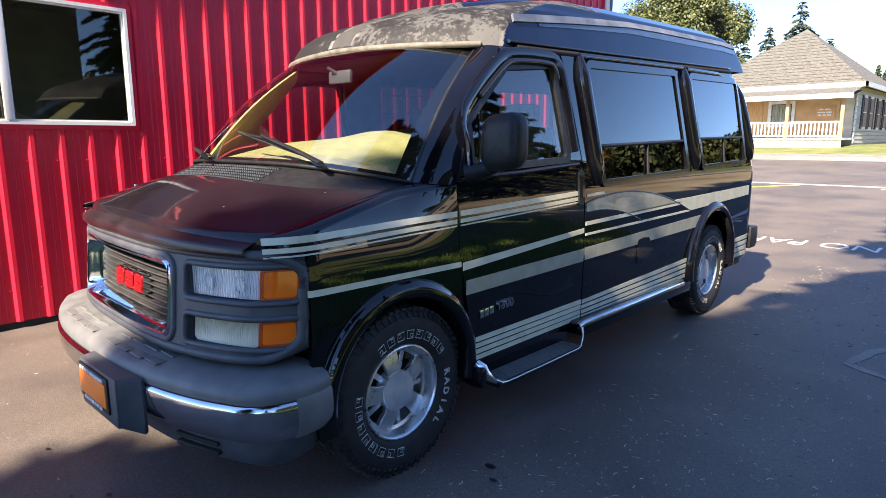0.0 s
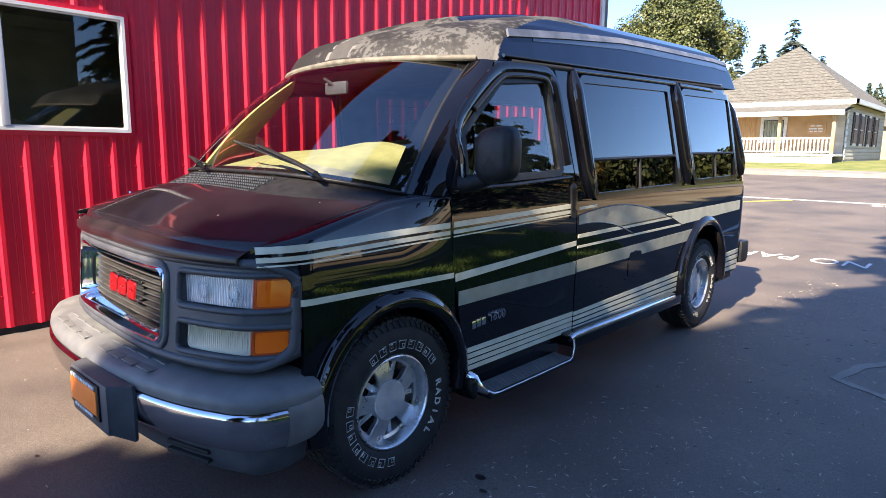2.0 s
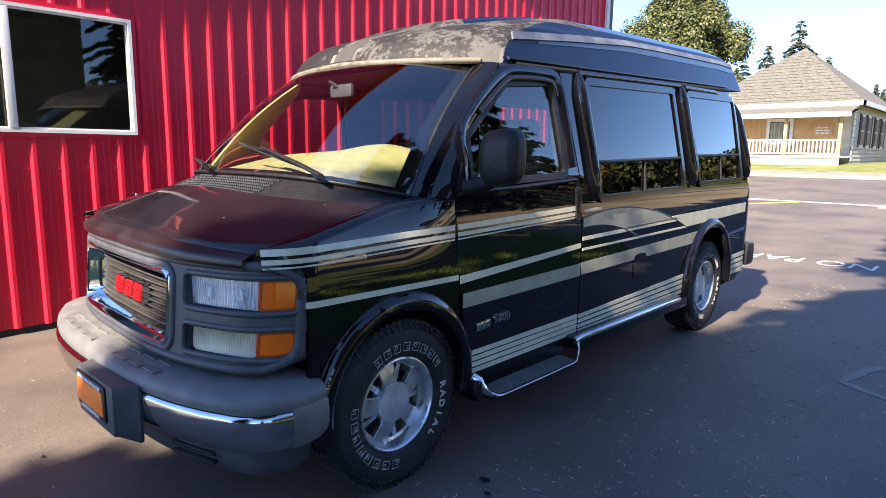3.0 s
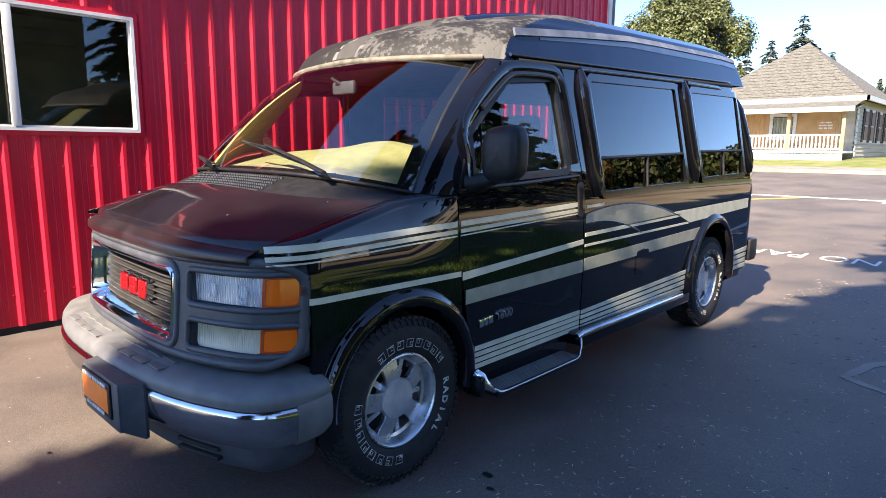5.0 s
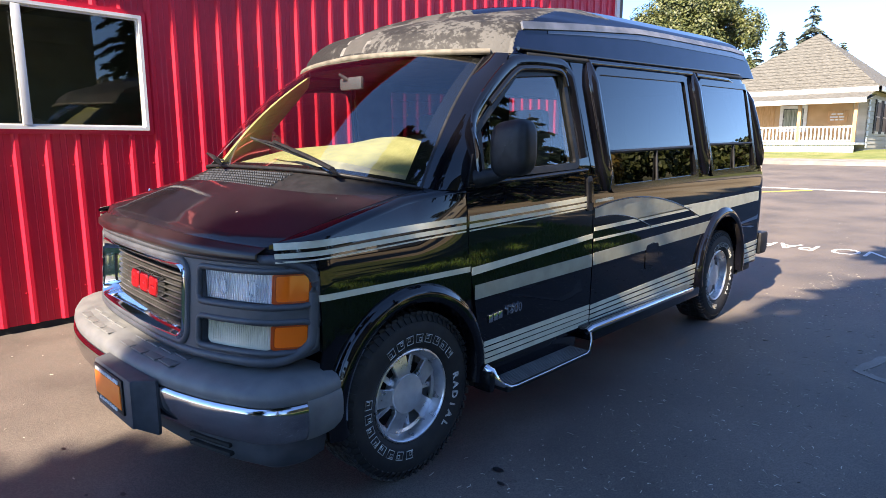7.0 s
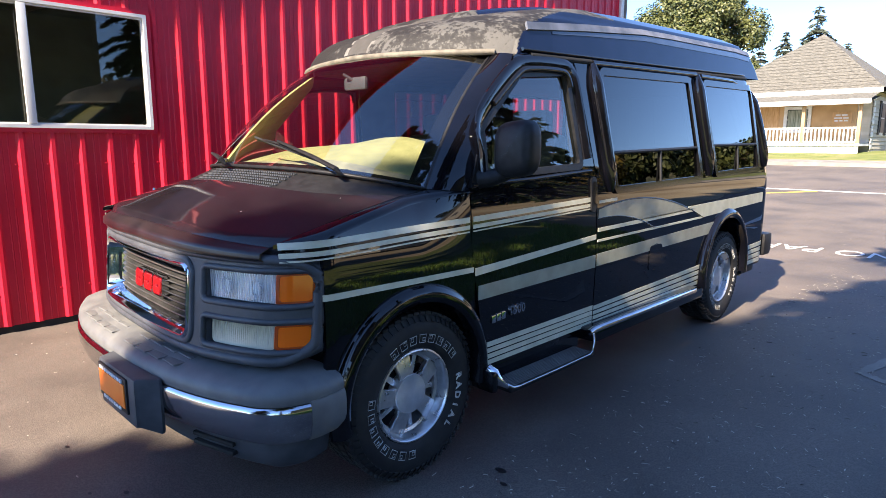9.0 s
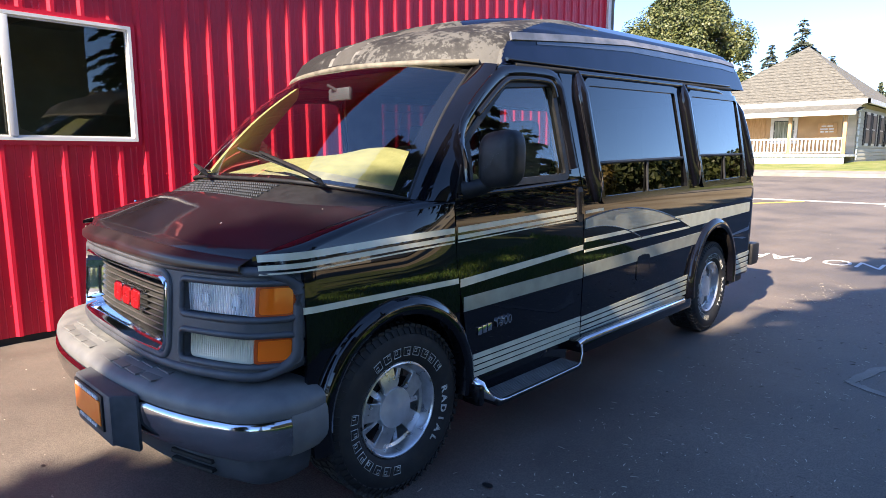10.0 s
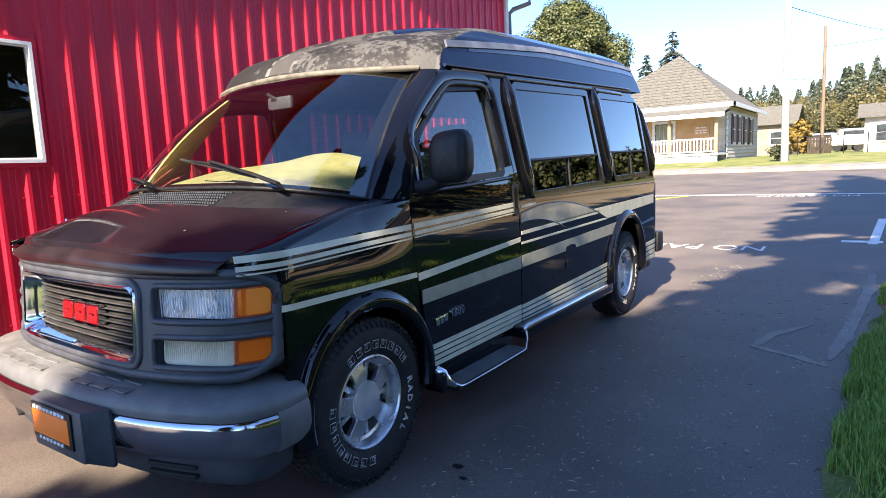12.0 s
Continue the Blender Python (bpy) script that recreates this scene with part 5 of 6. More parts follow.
# ---- grass verge beside the lot ----
EDGE = [(-9.0, 2.95), (-3.0, 2.72), (0.9, 2.62), (1.7, 2.635), (2.75, 2.67), (3.55, 2.75), (5.75, 2.9), (6.6, 3.15), (7.0, 3.7), (7.1, 5.0)]
def verge_fn(u, v):
    y = -9 + 16.1 * u
    x0 = lerp_table(EDGE, y) + 0.05 * noise.noise((0, y * 2.2, 0)) + 0.025 * noise.noise((0, y * 9, 3))
    x = x0 + (30 - x0) * v ** 2.6
    return (x, y, -0.01 + 0.07 * min(1, (x - x0) / 0.2) + 0.03 * noise.noise((x, y, 0)))
verge = surface("verge", verge_fn, 160, 40, VERGE, None, smooth=60)
tagged(verge, "earth bank of the grass verge", "verge", kind="structure")
rng = random.Random(5)
bv, bf = [], []
for i in range(85000):
    y = -1.0 + 8.0 * rng.random()
    x0 = lerp_table(EDGE, y)
    x = x0 + 0.01 + 1.7 * rng.random() ** 1.9
    thin = noise.noise((x * 3, y * 3, 0)) + min(1, (x - x0) / 0.25)
    if thin < rng.random() * 0.7:
        continue
    h = (0.035 + 0.07 * rng.random()) * (0.6 + 0.4 * min(1, (x - x0) / 0.3))
    a, lean = rng.random() * 6.283, rng.gauss(0, 0.5)
    w = 0.0018 + 0.0014 * rng.random()
    z = 0.02 + 0.05 * min(1, (x - x0) / 0.2)
    ca, sa = math.cos(a) * w, math.sin(a) * w
    la = rng.random() * 6.283
    dx, dy = math.cos(la) * h * lean, math.sin(la) * h * lean
    k = len(bv)
    bv += [(x - ca, y - sa, z - 0.02), (x + ca, y + sa, z - 0.02), (x + ca * 0.8 + dx * 0.4, y + sa * 0.8 + dy * 0.4, z + h * 0.6), (x - ca * 0.8 + dx * 0.4, y - sa * 0.8 + dy * 0.4, z + h * 0.6), (x + dx, y + dy, z + h)]
    bf += [(k, k + 1, k + 2, k + 3), (k + 3, k + 2, k + 4)]
tagged(child("grass", mesh_from("grass", bv, bf, (BLADE,), 0), None), "long green grass along the verge", "grass", kind="stuff")

# unseen tan ground, added to give the van's side its bright tan reflection
FIELD = noisy(material("reflected_field", (0.32, 0.25, 0.15), 0.95), [(0.2, 0.15, 0.085), (0.36, 0.28, 0.17), (0.42, 0.35, 0.23)], 0.5, detail=8, bump=0.6, bump_scale=12, depth=0.05)
ground_strip("reflected_field", lambda u, v: (4.6 + 0.4 * noise.noise((0, 40 * v, 0)) + 70 * u, 7.3 + 14.5 * v), 10, 30, FIELD, "pale tan field, added unseen for the van's side to mirror", "field", high=0.012)

# ---- twigs, needles and bits on the asphalt ----
LITTER = material("dry_litter", (0.3, 0.24, 0.15), 0.8)
t, n, l, b = nodes_of(LITTER)
gi = n.new("ShaderNodeNewGeometry")
rp = n.new("ShaderNodeValToRGB")
rp.color_ramp.elements[0].color, rp.color_ramp.elements[1].color = (0.02, 0.015, 0.01, 1), (0.65, 0.6, 0.5, 1)
l.new(gi.outputs["Random Per Island"], rp.inputs[0])
l.new(rp.outputs[0], b.inputs["Base Color"])
rng = random.Random(21)
tv, tf = [], []
for i in range(3600):
    near = rng.random() < 0.8
    x, y = (1.15 + 1.75 * rng.random(), -1.2 + 7.5 * rng.random() ** 1.2) if near else (-2.6 + 5.2 * rng.random(), -1.4 + 12 * rng.random())
    if abs(x) < 1.0 and -0.9 < y < 4.6:
        continue
    a, ln = rng.random() * 6.283, 0.003 + 0.016 * rng.random() ** 3
    bend = rng.gauss(0, 0.5)
    p0 = Vector((x, y, lift(y) + 0.004))
    p1v = p0 + Vector((math.cos(a), math.sin(a), 0.1)) * ln
    p2v = p1v + Vector((math.cos(a + bend), math.sin(a + bend), -0.1)) * ln
    v, f = tube_data([p0, p1v, p2v], 0.0009 + 0.0012 * rng.random(), 3)
    k = len(tv)
    tv += v
    tf += [tuple(q + k for q in z) for z in f]
tagged(child("ground_litter", mesh_from("ground_litter", tv, tf, (LITTER,), 0), None), "dry needles and twigs scattered on asphalt", "litter", kind="stuff")
OIL = material("oil_stain", (0.008, 0.008, 0.009), 0.5)
for i, (x, y, r) in enumerate(((0.32, -1.02, 0.02), (0.42, -0.98, 0.014), (0.22, -0.94, 0.017), (0.12, -1.05, 0.012), (1.22, 0.30, 0.03), (1.30, 0.22, 0.02), (1.5, -0.62, 0.02), (-0.4, -1.0, 0.015))):
    pts = [(x + r * (1 + 0.35 * noise.noise((k, i, 0))) * math.cos(k * 0.628), y + 0.6 * r * (1 + 0.35 * noise.noise((k, i, 5))) * math.sin(k * 0.628), 0.004) for k in range(10)]
    me = mesh_from("oil_spot", pts, [tuple(range(10))], (OIL,), 0)
    tagged(child("oil_spot", me, None), "small black oil spot on asphalt", "stain", kind="structure")

# ---- the red building ----
WALL_X, Y_LOW, Y_HIGH = -2.75, -2.4, 8.2
RED = noisy(material("red_steel", (0.46, 0.012, 0.035), 0.38, Specular_IOR_Level=0.3), [(0.47, 0.009, 0.029), (0.55, 0.012, 0.036)], 2.2, bump=0.03, bump_scale=12, rough=(0.32, 0.46), depth=0.01)
top_of = lambda y: min(5.9 + 0.31 * y, 7.05 - 0.31 * y)
wall = thing("wall_west", "red ribbed steel wall cladding", "wall", (WALL_X, 0, 0), kind="structure")
PITCH, PHASE = 0.208, 0.677


def wall_panel(y0, y1, z0, z1):
    """A sheet of ribbed cladding between y0 and y1; z1 None: up to the roof."""
    ps = {round(y0, 4): None, round(y1, 4): None}
    k = math.floor((y0 - PHASE) / PITCH) - 1
    while PHASE + PITCH * k < y1 + PITCH:
        c = PHASE + PITCH * k
        for d in (-0.033, -0.013, 0.013, 0.033, 0.076, 0.082, 0.088, 0.120, 0.126, 0.132):
            if y0 < c + d < y1:
                ps[round(c + d, 4)] = None
        k += 1
    if y0 < 1.855 < y1:
        ps[1.855] = None
    ys = sorted(ps)
    def depth(y):
        d = (y - PHASE) % PITCH
        d = min(d, PITCH - d)
        if d < 0.0331:
            return 0.021 * min(1, (0.033 - d) / 0.02)
        e = (y - PHASE) % PITCH
        return 0.003 if abs(e - 0.082) < 0.004 or abs(e - 0.126) < 0.004 else 0.0
    verts, faces = [], []
    for y in ys:
        zt = top_of(y) if z1 is None else z1
        x = WALL_X + depth(y)
        verts += [(x, y, z0), (x, y, zt), (x - 0.03, y, zt), (x - 0.03, y, z0)]
    for i in range(len(ys) - 1):
        a, b2 = i * 4, i * 4 + 4
        for j in range(4):
            j2 = (j + 1) % 4
            faces.append((a + j, b2 + j, b2 + j2, a + j2))
    faces.append((0, 1, 2, 3))
    faces.append(tuple(len(verts) - 4 + j for j in range(4))[::-1])
    return child("panel", mesh_from("panel", verts, faces, (RED,), 0), wall)


WIN_Y0, WIN_Y1, WIN_Z0, WIN_Z1 = -1.43, 0.40, 1.555, 2.49
BASE = 0.055
seams = [Y_LOW, WIN_Y0, -0.516, WIN_Y1] + [round(WIN_Y1 + 0.017 + 0.832 * k, 3) for k in range(1, 10)] + [Y_HIGH]
for y0, y1 in zip(seams, seams[1:]):
    if y1 <= y0:
        continue
    if WIN_Y0 - 0.01 <= y0 and y1 <= WIN_Y1 + 0.01:
        wall_panel(y0, y1, BASE, WIN_Z0)
        wall_panel(y0, y1, WIN_Z1, None)
    else:
        wall_panel(y0, y1, BASE, None)
screw_v, screw_f = revolve_data([(0.0, 0.0065), (0.005, 0.006), (0.007, 0.0)], 8)
screw_me = mesh_from("screw", screw_v, screw_f, (RED,), 30)
k = -14
while PHASE + PITCH * k < Y_HIGH:
    y = PHASE + PITCH * k - 0.045
    for z in (0.30, 1.28, 2.17, 3.1):
        if Y_LOW < y and z < top_of(y) and not (WIN_Y0 - 0.05 < y < WIN_Y1 + 0.05 and WIN_Z0 - 0.05 < z < WIN_Z1 + 0.05):
            o = new("screw", screw_me)
            o.parent = wall
            o.location = (0.0, y, z)
    k += 1
part("base_trim", box((WALL_X - 0.02, (Y_LOW + Y_HIGH) / 2, 0.04), (0.03, Y_HIGH - Y_LOW, 0.08)), CHASSIS, wall)
part("corner_trim", box((WALL_X + 0.012, Y_HIGH + 0.01, 2.22), (0.10, 0.10, 4.4), bevel=0.01), WHITE_PAINT, wall, "white corner trim")
# the rest of the building
def slab(name, pts, mat, label, thickvec):
    vv = [Vector(p) for p in pts]
    k = len(vv)
    verts = vv + [p + Vector(thickvec) for p in vv]
    faces = [tuple(range(k)), tuple(range(k, 2 * k))[::-1]] + [(i, i + k, (i + 1) % k + k, (i + 1) % k) for i in range(k)]
    bmx = bmesh.new()
    bv2 = [bmx.verts.new(p) for p in verts]
    for f in faces:
        bmx.faces.new([bv2[i] for i in f])
    bmesh.ops.recalc_face_normals(bmx, faces=bmx.faces)
    ob = part(name, bmx, mat, None, smooth=0)
    return tagged(ob, label, name.split("_")[0], kind="structure")


RIDGE = 1.855
seams_end = (("wall_end_north", Y_HIGH, -0.1), ("wall_end_south", Y_LOW, 0.1))
for nm, y, d in seams_end:
    slab(nm, [(WALL_X - 0.04, y, 0), (-12, y, 0), (-12, y, top_of(y)), (WALL_X - 0.04, y, top_of(y))], RED, "red steel end wall", (0, d, 0))
OVER = 0.445
for nm, ya, yb in (("roof_south", Y_LOW - 0.4, RIDGE), ("roof_north", RIDGE, Y_HIGH + 0.45)):
    slab(nm, [(WALL_X + OVER, ya, top_of(ya)), (-12.2, ya, top_of(ya)), (-12.2, yb, top_of(yb)), (WALL_X + OVER, yb, top_of(yb))], RED, "red steel roof with boxed eaves", (0, 0, 0.14))
gut = thing("downspout", "grey metal gutter downspout at the building corner", "gutter", (WALL_X, Y_HIGH + 0.3, 0))
zg = top_of(Y_HIGH + 0.45)
tube("pipe", [(WALL_X + 0.30, Y_HIGH + 0.42, zg + 0.02), (WALL_X + 0.30, Y_HIGH + 0.42, zg - 0.14), (WALL_X + 0.10, Y_HIGH + 0.16, zg - 0.26), (WALL_X + 0.05, Y_HIGH + 0.10, zg - 0.34), (WALL_X + 0.05, Y_HIGH + 0.10, 0.05)], 0.04, CONCRETE, gut, sides=8)
# window in the red wall
win = thing("window_1", "white vinyl sliding window with dark reflecting glass", "window", (WALL_X, (WIN_Y0 + WIN_Y1) / 2, WIN_Z0), kind="structure")
wc, wh = (WIN_Y0 + WIN_Y1) / 2, (WIN_Y1 - WIN_Y0) / 2
zc, zh = (WIN_Z0 + WIN_Z1) / 2, (WIN_Z1 - WIN_Z0) / 2
wall_map = lambda off: (lambda y, z: (WALL_X + off, y, z))
VINYL = noisy(material("white_vinyl", (0.78, 0.78, 0.76), 0.4), [(0.56, 0.56, 0.545), (0.64, 0.64, 0.625)], 5)
dom = (WIN_Y0 - 0.1, WIN_Y1 + 0.1, WIN_Z0 - 0.1, WIN_Z1 + 0.1)
patch("window_trim", cut(rrect(wc, zc, wh + 0.035, zh + 0.035, 0.002), rrect(wc, zc, wh, zh, 0.002)), dom, 0.02, wall_map(0.024), RED, win, "red trim", thick=(-0.03, 0, 0))
patch("window_frame", cut(rrect(wc, zc, wh, zh, 0.004), rrect(wc, zc, wh - 0.026, zh - 0.026, 0.004)), dom, 0.015, wall_map(0.034), VINYL, win, thick=(-0.09, 0, 0))
for a, b2, off in ((wc + 0.02, WIN_Y1 - 0.026, 0.012), (WIN_Y0 + 0.026, wc + 0.045, -0.006)):
    c2, h2 = (a + b2) / 2, (b2 - a) / 2
    sash = patch("sash", cut(rrect(c2, zc, h2, zh - 0.026, 0.003), rrect(c2, zc, h2 - 0.016, zh - 0.042, 0.003)), dom, 0.013, wall_map(off), VINYL, win, thick=(-0.03, 0, 0))
    patch("pane", rrect(c2, zc, h2 - 0.014, zh - 0.04, 0.001), dom, 0.2, wall_map(off - 0.015), HOUSE_GLASS, sash)
part("mullion", box((WALL_X + 0.02, wc + 0.03, zc), (0.035, 0.06, 2 * zh - 0.06), bevel=0.006), VINYL, win)
# the dim room behind it
ROOM = noisy(material("dim_room", (0.05, 0.045, 0.04), 0.9), [(0.26, 0.24, 0.13), (0.36, 0.33, 0.19)], 3)
for nm, c3, s3 in (("room_back", (WALL_X - 1.5, wc, 1.5), (0.1, 4, 3)), ("room_side_a", (WALL_X - 1.3, wc - 1.9, 1.5), (2.4, 0.1, 3)), ("room_side_b", (WALL_X - 1.3, wc + 1.9, 1.5), (2.4, 0.1, 3)), ("room_floor", (WALL_X - 1.3, wc, 0.05), (2.4, 3.7, 0.1)), ("room_ceiling", (WALL_X - 1.3, wc, 2.72 - 0.05), (2.4, 3.7, 0.05))):
    tagged(part(nm, box(c3, s3), ROOM, None, smooth=0), "dim room surface behind the window", "room wall", kind="structure")
# ---- trees ----
BARK = noisy(material("bark", (0.09, 0.065, 0.045), 0.9), [(0.05, 0.036, 0.025), (0.13, 0.1, 0.07)], 6, bump=0.8, bump_scale=18, stretch=(1, 1, 0.25), depth=0.03)


def leaf_material(name, c0, c1):
    m = material(name, c0, 0.55)
    t, n, l, b = nodes_of(m)
    g = n.new("ShaderNodeNewGeometry")
    r = n.new("ShaderNodeValToRGB")
    r.color_ramp.elements[0].color, r.color_ramp.elements[1].color = (*c0, 1), (*c1, 1)
    l.new(g.outputs["Random Per Island"], r.inputs[0])
    l.new(r.outputs[0], b.inputs["Base Color"])
    return m


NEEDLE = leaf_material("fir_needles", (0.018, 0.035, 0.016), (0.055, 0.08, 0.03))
# paler copy of the fir needles, with haze painted in for the far woods
NEEDLE_HAZE = leaf_material("hazy_needles", (0.035, 0.048, 0.03), (0.08, 0.092, 0.05))
# spruce green lightened and greyed: distance haze put into the colour
SPRUCE_HAZE = leaf_material("hazy_spruce_needles", (0.045, 0.06, 0.045), (0.11, 0.125, 0.09))
LEAF = leaf_material("maple_leaves", (0.03, 0.045, 0.012), (0.105, 0.11, 0.028))
LEAF_GOLD = leaf_material("autumn_leaves", (0.10, 0.065, 0.01), (0.22, 0.15, 0.025))


def trunk_data(h, r, seed, bend=0.02):
    g = random.Random(seed)
    path, rad, x, y = [], [], 0.0, 0.0
    for k in range(9):
        path.append((x, y, h * k / 8))
        rad.append(max(0.02, r * (1 - k / 8.6)) * (1.25 if k == 0 else 1))
        x, y = x + g.gauss(0, bend), y + g.gauss(0, bend)
    return tube_data(path, rad, 9)


def conifer(name, at, h, width, seed, sprays=2600, base=0.12, mat=None, label="tall dark green fir tree with drooping branches", size=1.0, tiers=2.6):
    g = random.Random(seed)
    tree = thing(name, label, "tree", at)
    ax, ay, az = at
    v, f = trunk_data(h, h * 0.014, seed)
    off = Vector(at)
    child("trunk", mesh_from("trunk", [q + off for q in v], f, (BARK,)), tree)
    verts, faces, lv, lf = [], [], [], []
    whorls = int(h * tiers)
    boughs = []
    for w in range(whorls):
        t = min(0.985, base + (1 - base) * (w + g.random() * (0.7 if tiers < 4 else 1.8)) / whorls)
        reach = width * (1 - t) ** 0.8 * (0.75 + 0.45 * g.random())
        for q in range(g.randint(4, 6) if tiers < 4 else g.randint(2, 4)):
            boughs.append((t, g.random() * 6.283, reach * (0.7 + 0.5 * g.random())))
    total = sum(b[2] for b in boughs)
    for t, a, reach in boughs:
        reach = max(reach, 0.2)
        droop = 0.30 + 0.2 * (1 - t)
        tip = Vector((math.cos(a) * reach, math.sin(a) * reach, h * t - droop * reach))
        root = Vector((0, 0, h * t))
        mid = root.lerp(tip, 0.5) + Vector((0, 0, 0.10 * reach))
        v, f = tube_data([root + off, mid + off, tip + off], [0.03 * reach ** 0.5, 0.02 * reach ** 0.5, 0.006], 4)
        k = len(lv)
        lv += v
        lf += [tuple(i + k for i in q) for q in f]
        for s in range(max(3, int(sprays * reach / total))):
            u = g.random() ** 0.7
            p = root.lerp(mid, u * 2) if u < 0.5 else mid.lerp(tip, u * 2 - 1)
            d = Vector((math.cos(a), math.sin(a), -0.25)).normalized()
            side = Vector((-math.sin(a), math.cos(a), 0)) * g.choice((-1, 1))
            w = (d * (0.3 + 0.5 * g.random()) + side * g.random() + Vector((0, 0, -0.55 * g.random()))).normalized()
            ln = size * (0.22 + 0.26 * g.random()) * (0.5 + 0.5 * min(1, reach))
            wd = w.cross(Vector((g.gauss(0, 0.3), g.gauss(0, 0.3), 1))).normalized() * ln * 0.2
            k = len(verts)
            p = p + off
            verts += [p, p + w * ln * 0.5 + wd, p + w * ln, p + w * ln * 0.5 - wd]
            faces.append((k, k + 1, k + 2, k + 3))
    child("limb", mesh_from("limb", lv, lf, (BARK,)), tree)
    child("crown", mesh_from("crown", verts, faces, (mat or NEEDLE,), 0), tree)
    return tree


def broadleaf(name, at, h, crown_r, seed, leaves=26000, mat=None, label="round broadleaf tree in full green leaf", leaf=0.22, low=0.3, clumps_n=64):
    g = random.Random(seed)
    tree = thing(name, label, "tree", at)
    off = Vector(at)
    v, f = trunk_data(h * 0.75, h * 0.028, seed, 0.08)
    child("trunk", mesh_from("trunk", [q + off for q in v], f, (BARK,)), tree)
    clumps, lv, lf = [], [], []
    for k in range(clumps_n):
        z = g.random() ** 0.8
        a = g.random() * 6.283
        prof = math.sin(math.pi * (0.12 + 0.86 * z)) ** 0.6
        rr = crown_r * prof * (0.5 + 0.5 * g.random())
        c = Vector((rr * math.cos(a), rr * math.sin(a), h * (low + (1 - low) * z * 0.93)))
        clumps.append((c, crown_r * (0.16 + 0.14 * g.random())))
        v, f = tube_data([off + Vector((0, 0, h * (low - 0.05) + 0.45 * (c.z - h * low))), off + c * 0.6 + Vector((0, 0, c.z * 0.38)), off + c], [0.07, 0.05, 0.015], 5)
        q0 = len(lv)
        lv += v
        lf += [tuple(i + q0 for i in q) for q in f]
    child("limb", mesh_from("limb", lv, lf, (BARK,)), tree)
    verts, faces = [], []
    for k in range(leaves):
        c, r = g.choice(clumps)
        d = Vector((g.gauss(0, 1), g.gauss(0, 1), g.gauss(0, 0.8))).normalized()
        p = off + c + d * r * (0.55 + 0.5 * g.random())
        nrm = (d + Vector((g.gauss(0, 0.5), g.gauss(0, 0.5), 0.5 + g.gauss(0, 0.4)))).normalized()
        s = nrm.orthogonal().normalized()
        s = (Matrix.Rotation(g.random() * 6.283, 3, nrm) @ s) * leaf * (0.6 + 0.6 * g.random())
        w = nrm.cross(s) * 0.75
        q = len(verts)
        verts += [p - s * 0.5, p + w * 0.5, p + s * 0.6, p - w * 0.5]
        faces.append((q, q + 1, q + 2, q + 3))
    child("crown", mesh_from("crown", verts, faces, (mat or LEAF,), 0), tree)
    return tree


# the trees behind the camera, which shade the van and the lot
conifer("fir_tree", (4.36, -13.0, 0), 15.4, 5.6, 3, sprays=24000, base=0.1, size=2.0)
conifer("fir_tree", (4.7, -16.0, 0), 17.6, 5.0, 13, sprays=16000, base=0.1, size=2.0)
conifer("fir_tree", (5.5, -4.0, 0), 21.0, 4.0, 6, sprays=11000, base=0.42, size=1.6)
conifer("fir_tree", (15.0, 7.0, 0), 15.0, 2.3, 4, sprays=14000, base=0.2, size=0.9)
conifer("fir_tree", (13.8, 16.6, 0.4), 7.6, 4.6, 5, sprays=26000, base=0.06, size=0.8, tiers=3.6)
conifer("fir_tree", (14.6, 20.4, 0.5), 6.0, 4.0, 7, sprays=18000, base=0.06, size=0.8, tiers=3.6)
for i, (x, y, h, r) in enumerate(((24, 47, 4.6, 3.4), (33, 52, 5.0, 4.2), (22, 58, 5.2, 4.0), (38, 66, 5.5, 4.5), (28, 70, 5.6, 4.0), (24, 40, 3.4, 2.6), (16, 52, 4.8, 3.4))):
    broadleaf("broadleaf_tree", (x, y, 1.0), h, r, 60 + i, leaves=5000, mat=(LEAF, LEAF_GOLD)[i % 2], label="broadleaf tree turning gold across the field", leaf=0.45, low=0.15)
broadleaf("shade_tree", (2.83, -12.3, 0), 10.5, 1.7, 91, leaves=15000, leaf=0.3, low=0.5, label="slim green broadleaf tree beside the firs")
# beyond the road
broadleaf("maple_tree", (-17.3, 45.0, 1.1), 12.4, 4.5, 11, leaves=110000, leaf=0.19, low=0.22, clumps_n=130)
for i, (x, y, h, w) in enumerate(((-13.1, 60, 12.0, 3.6), (-15.5, 60, 10.2, 3.0), (-17.5, 60, 9.0, 2.8), (-12.0, 66, 9.5, 3.0))):
    conifer("spruce_tree", (x, y, 1.1), h, w * 1.1, 20 + i, sprays=26000, base=0.04, mat=SPRUCE_HAZE, size=1.0, tiers=6.5, label="distant spruce tree, needles greyed for haze")

# ---- far houses ----
SIDING = noisy(material("cream_siding", (0.5, 0.44, 0.33), 0.7), [(0.40, 0.36, 0.28), (0.48, 0.44, 0.36)], 1.5, bump=0.2, bump_scale=6, stretch=(0.2, 0.2, 3))
PORCH_WALL = noisy(material("tan_siding", (0.5, 0.34, 0.17), 0.75), [(0.42, 0.26, 0.125), (0.5, 0.33, 0.17)], 1.5)
SHINGLE = noisy(material("shingle", (0.26, 0.23, 0.19), 0.9), [(0.06, 0.058, 0.05), (0.105, 0.10, 0.085), (0.15, 0.142, 0.12)], 7, detail=9, bump=0.6, bump_scale=14, stretch=(1, 3, 3), depth=0.03)
WOOD_POST = noisy(material("porch_wood", (0.5, 0.3, 0.13), 0.7), [(0.42, 0.24, 0.1), (0.56, 0.35, 0.17)], 5, stretch=(4, 4, 0.6))


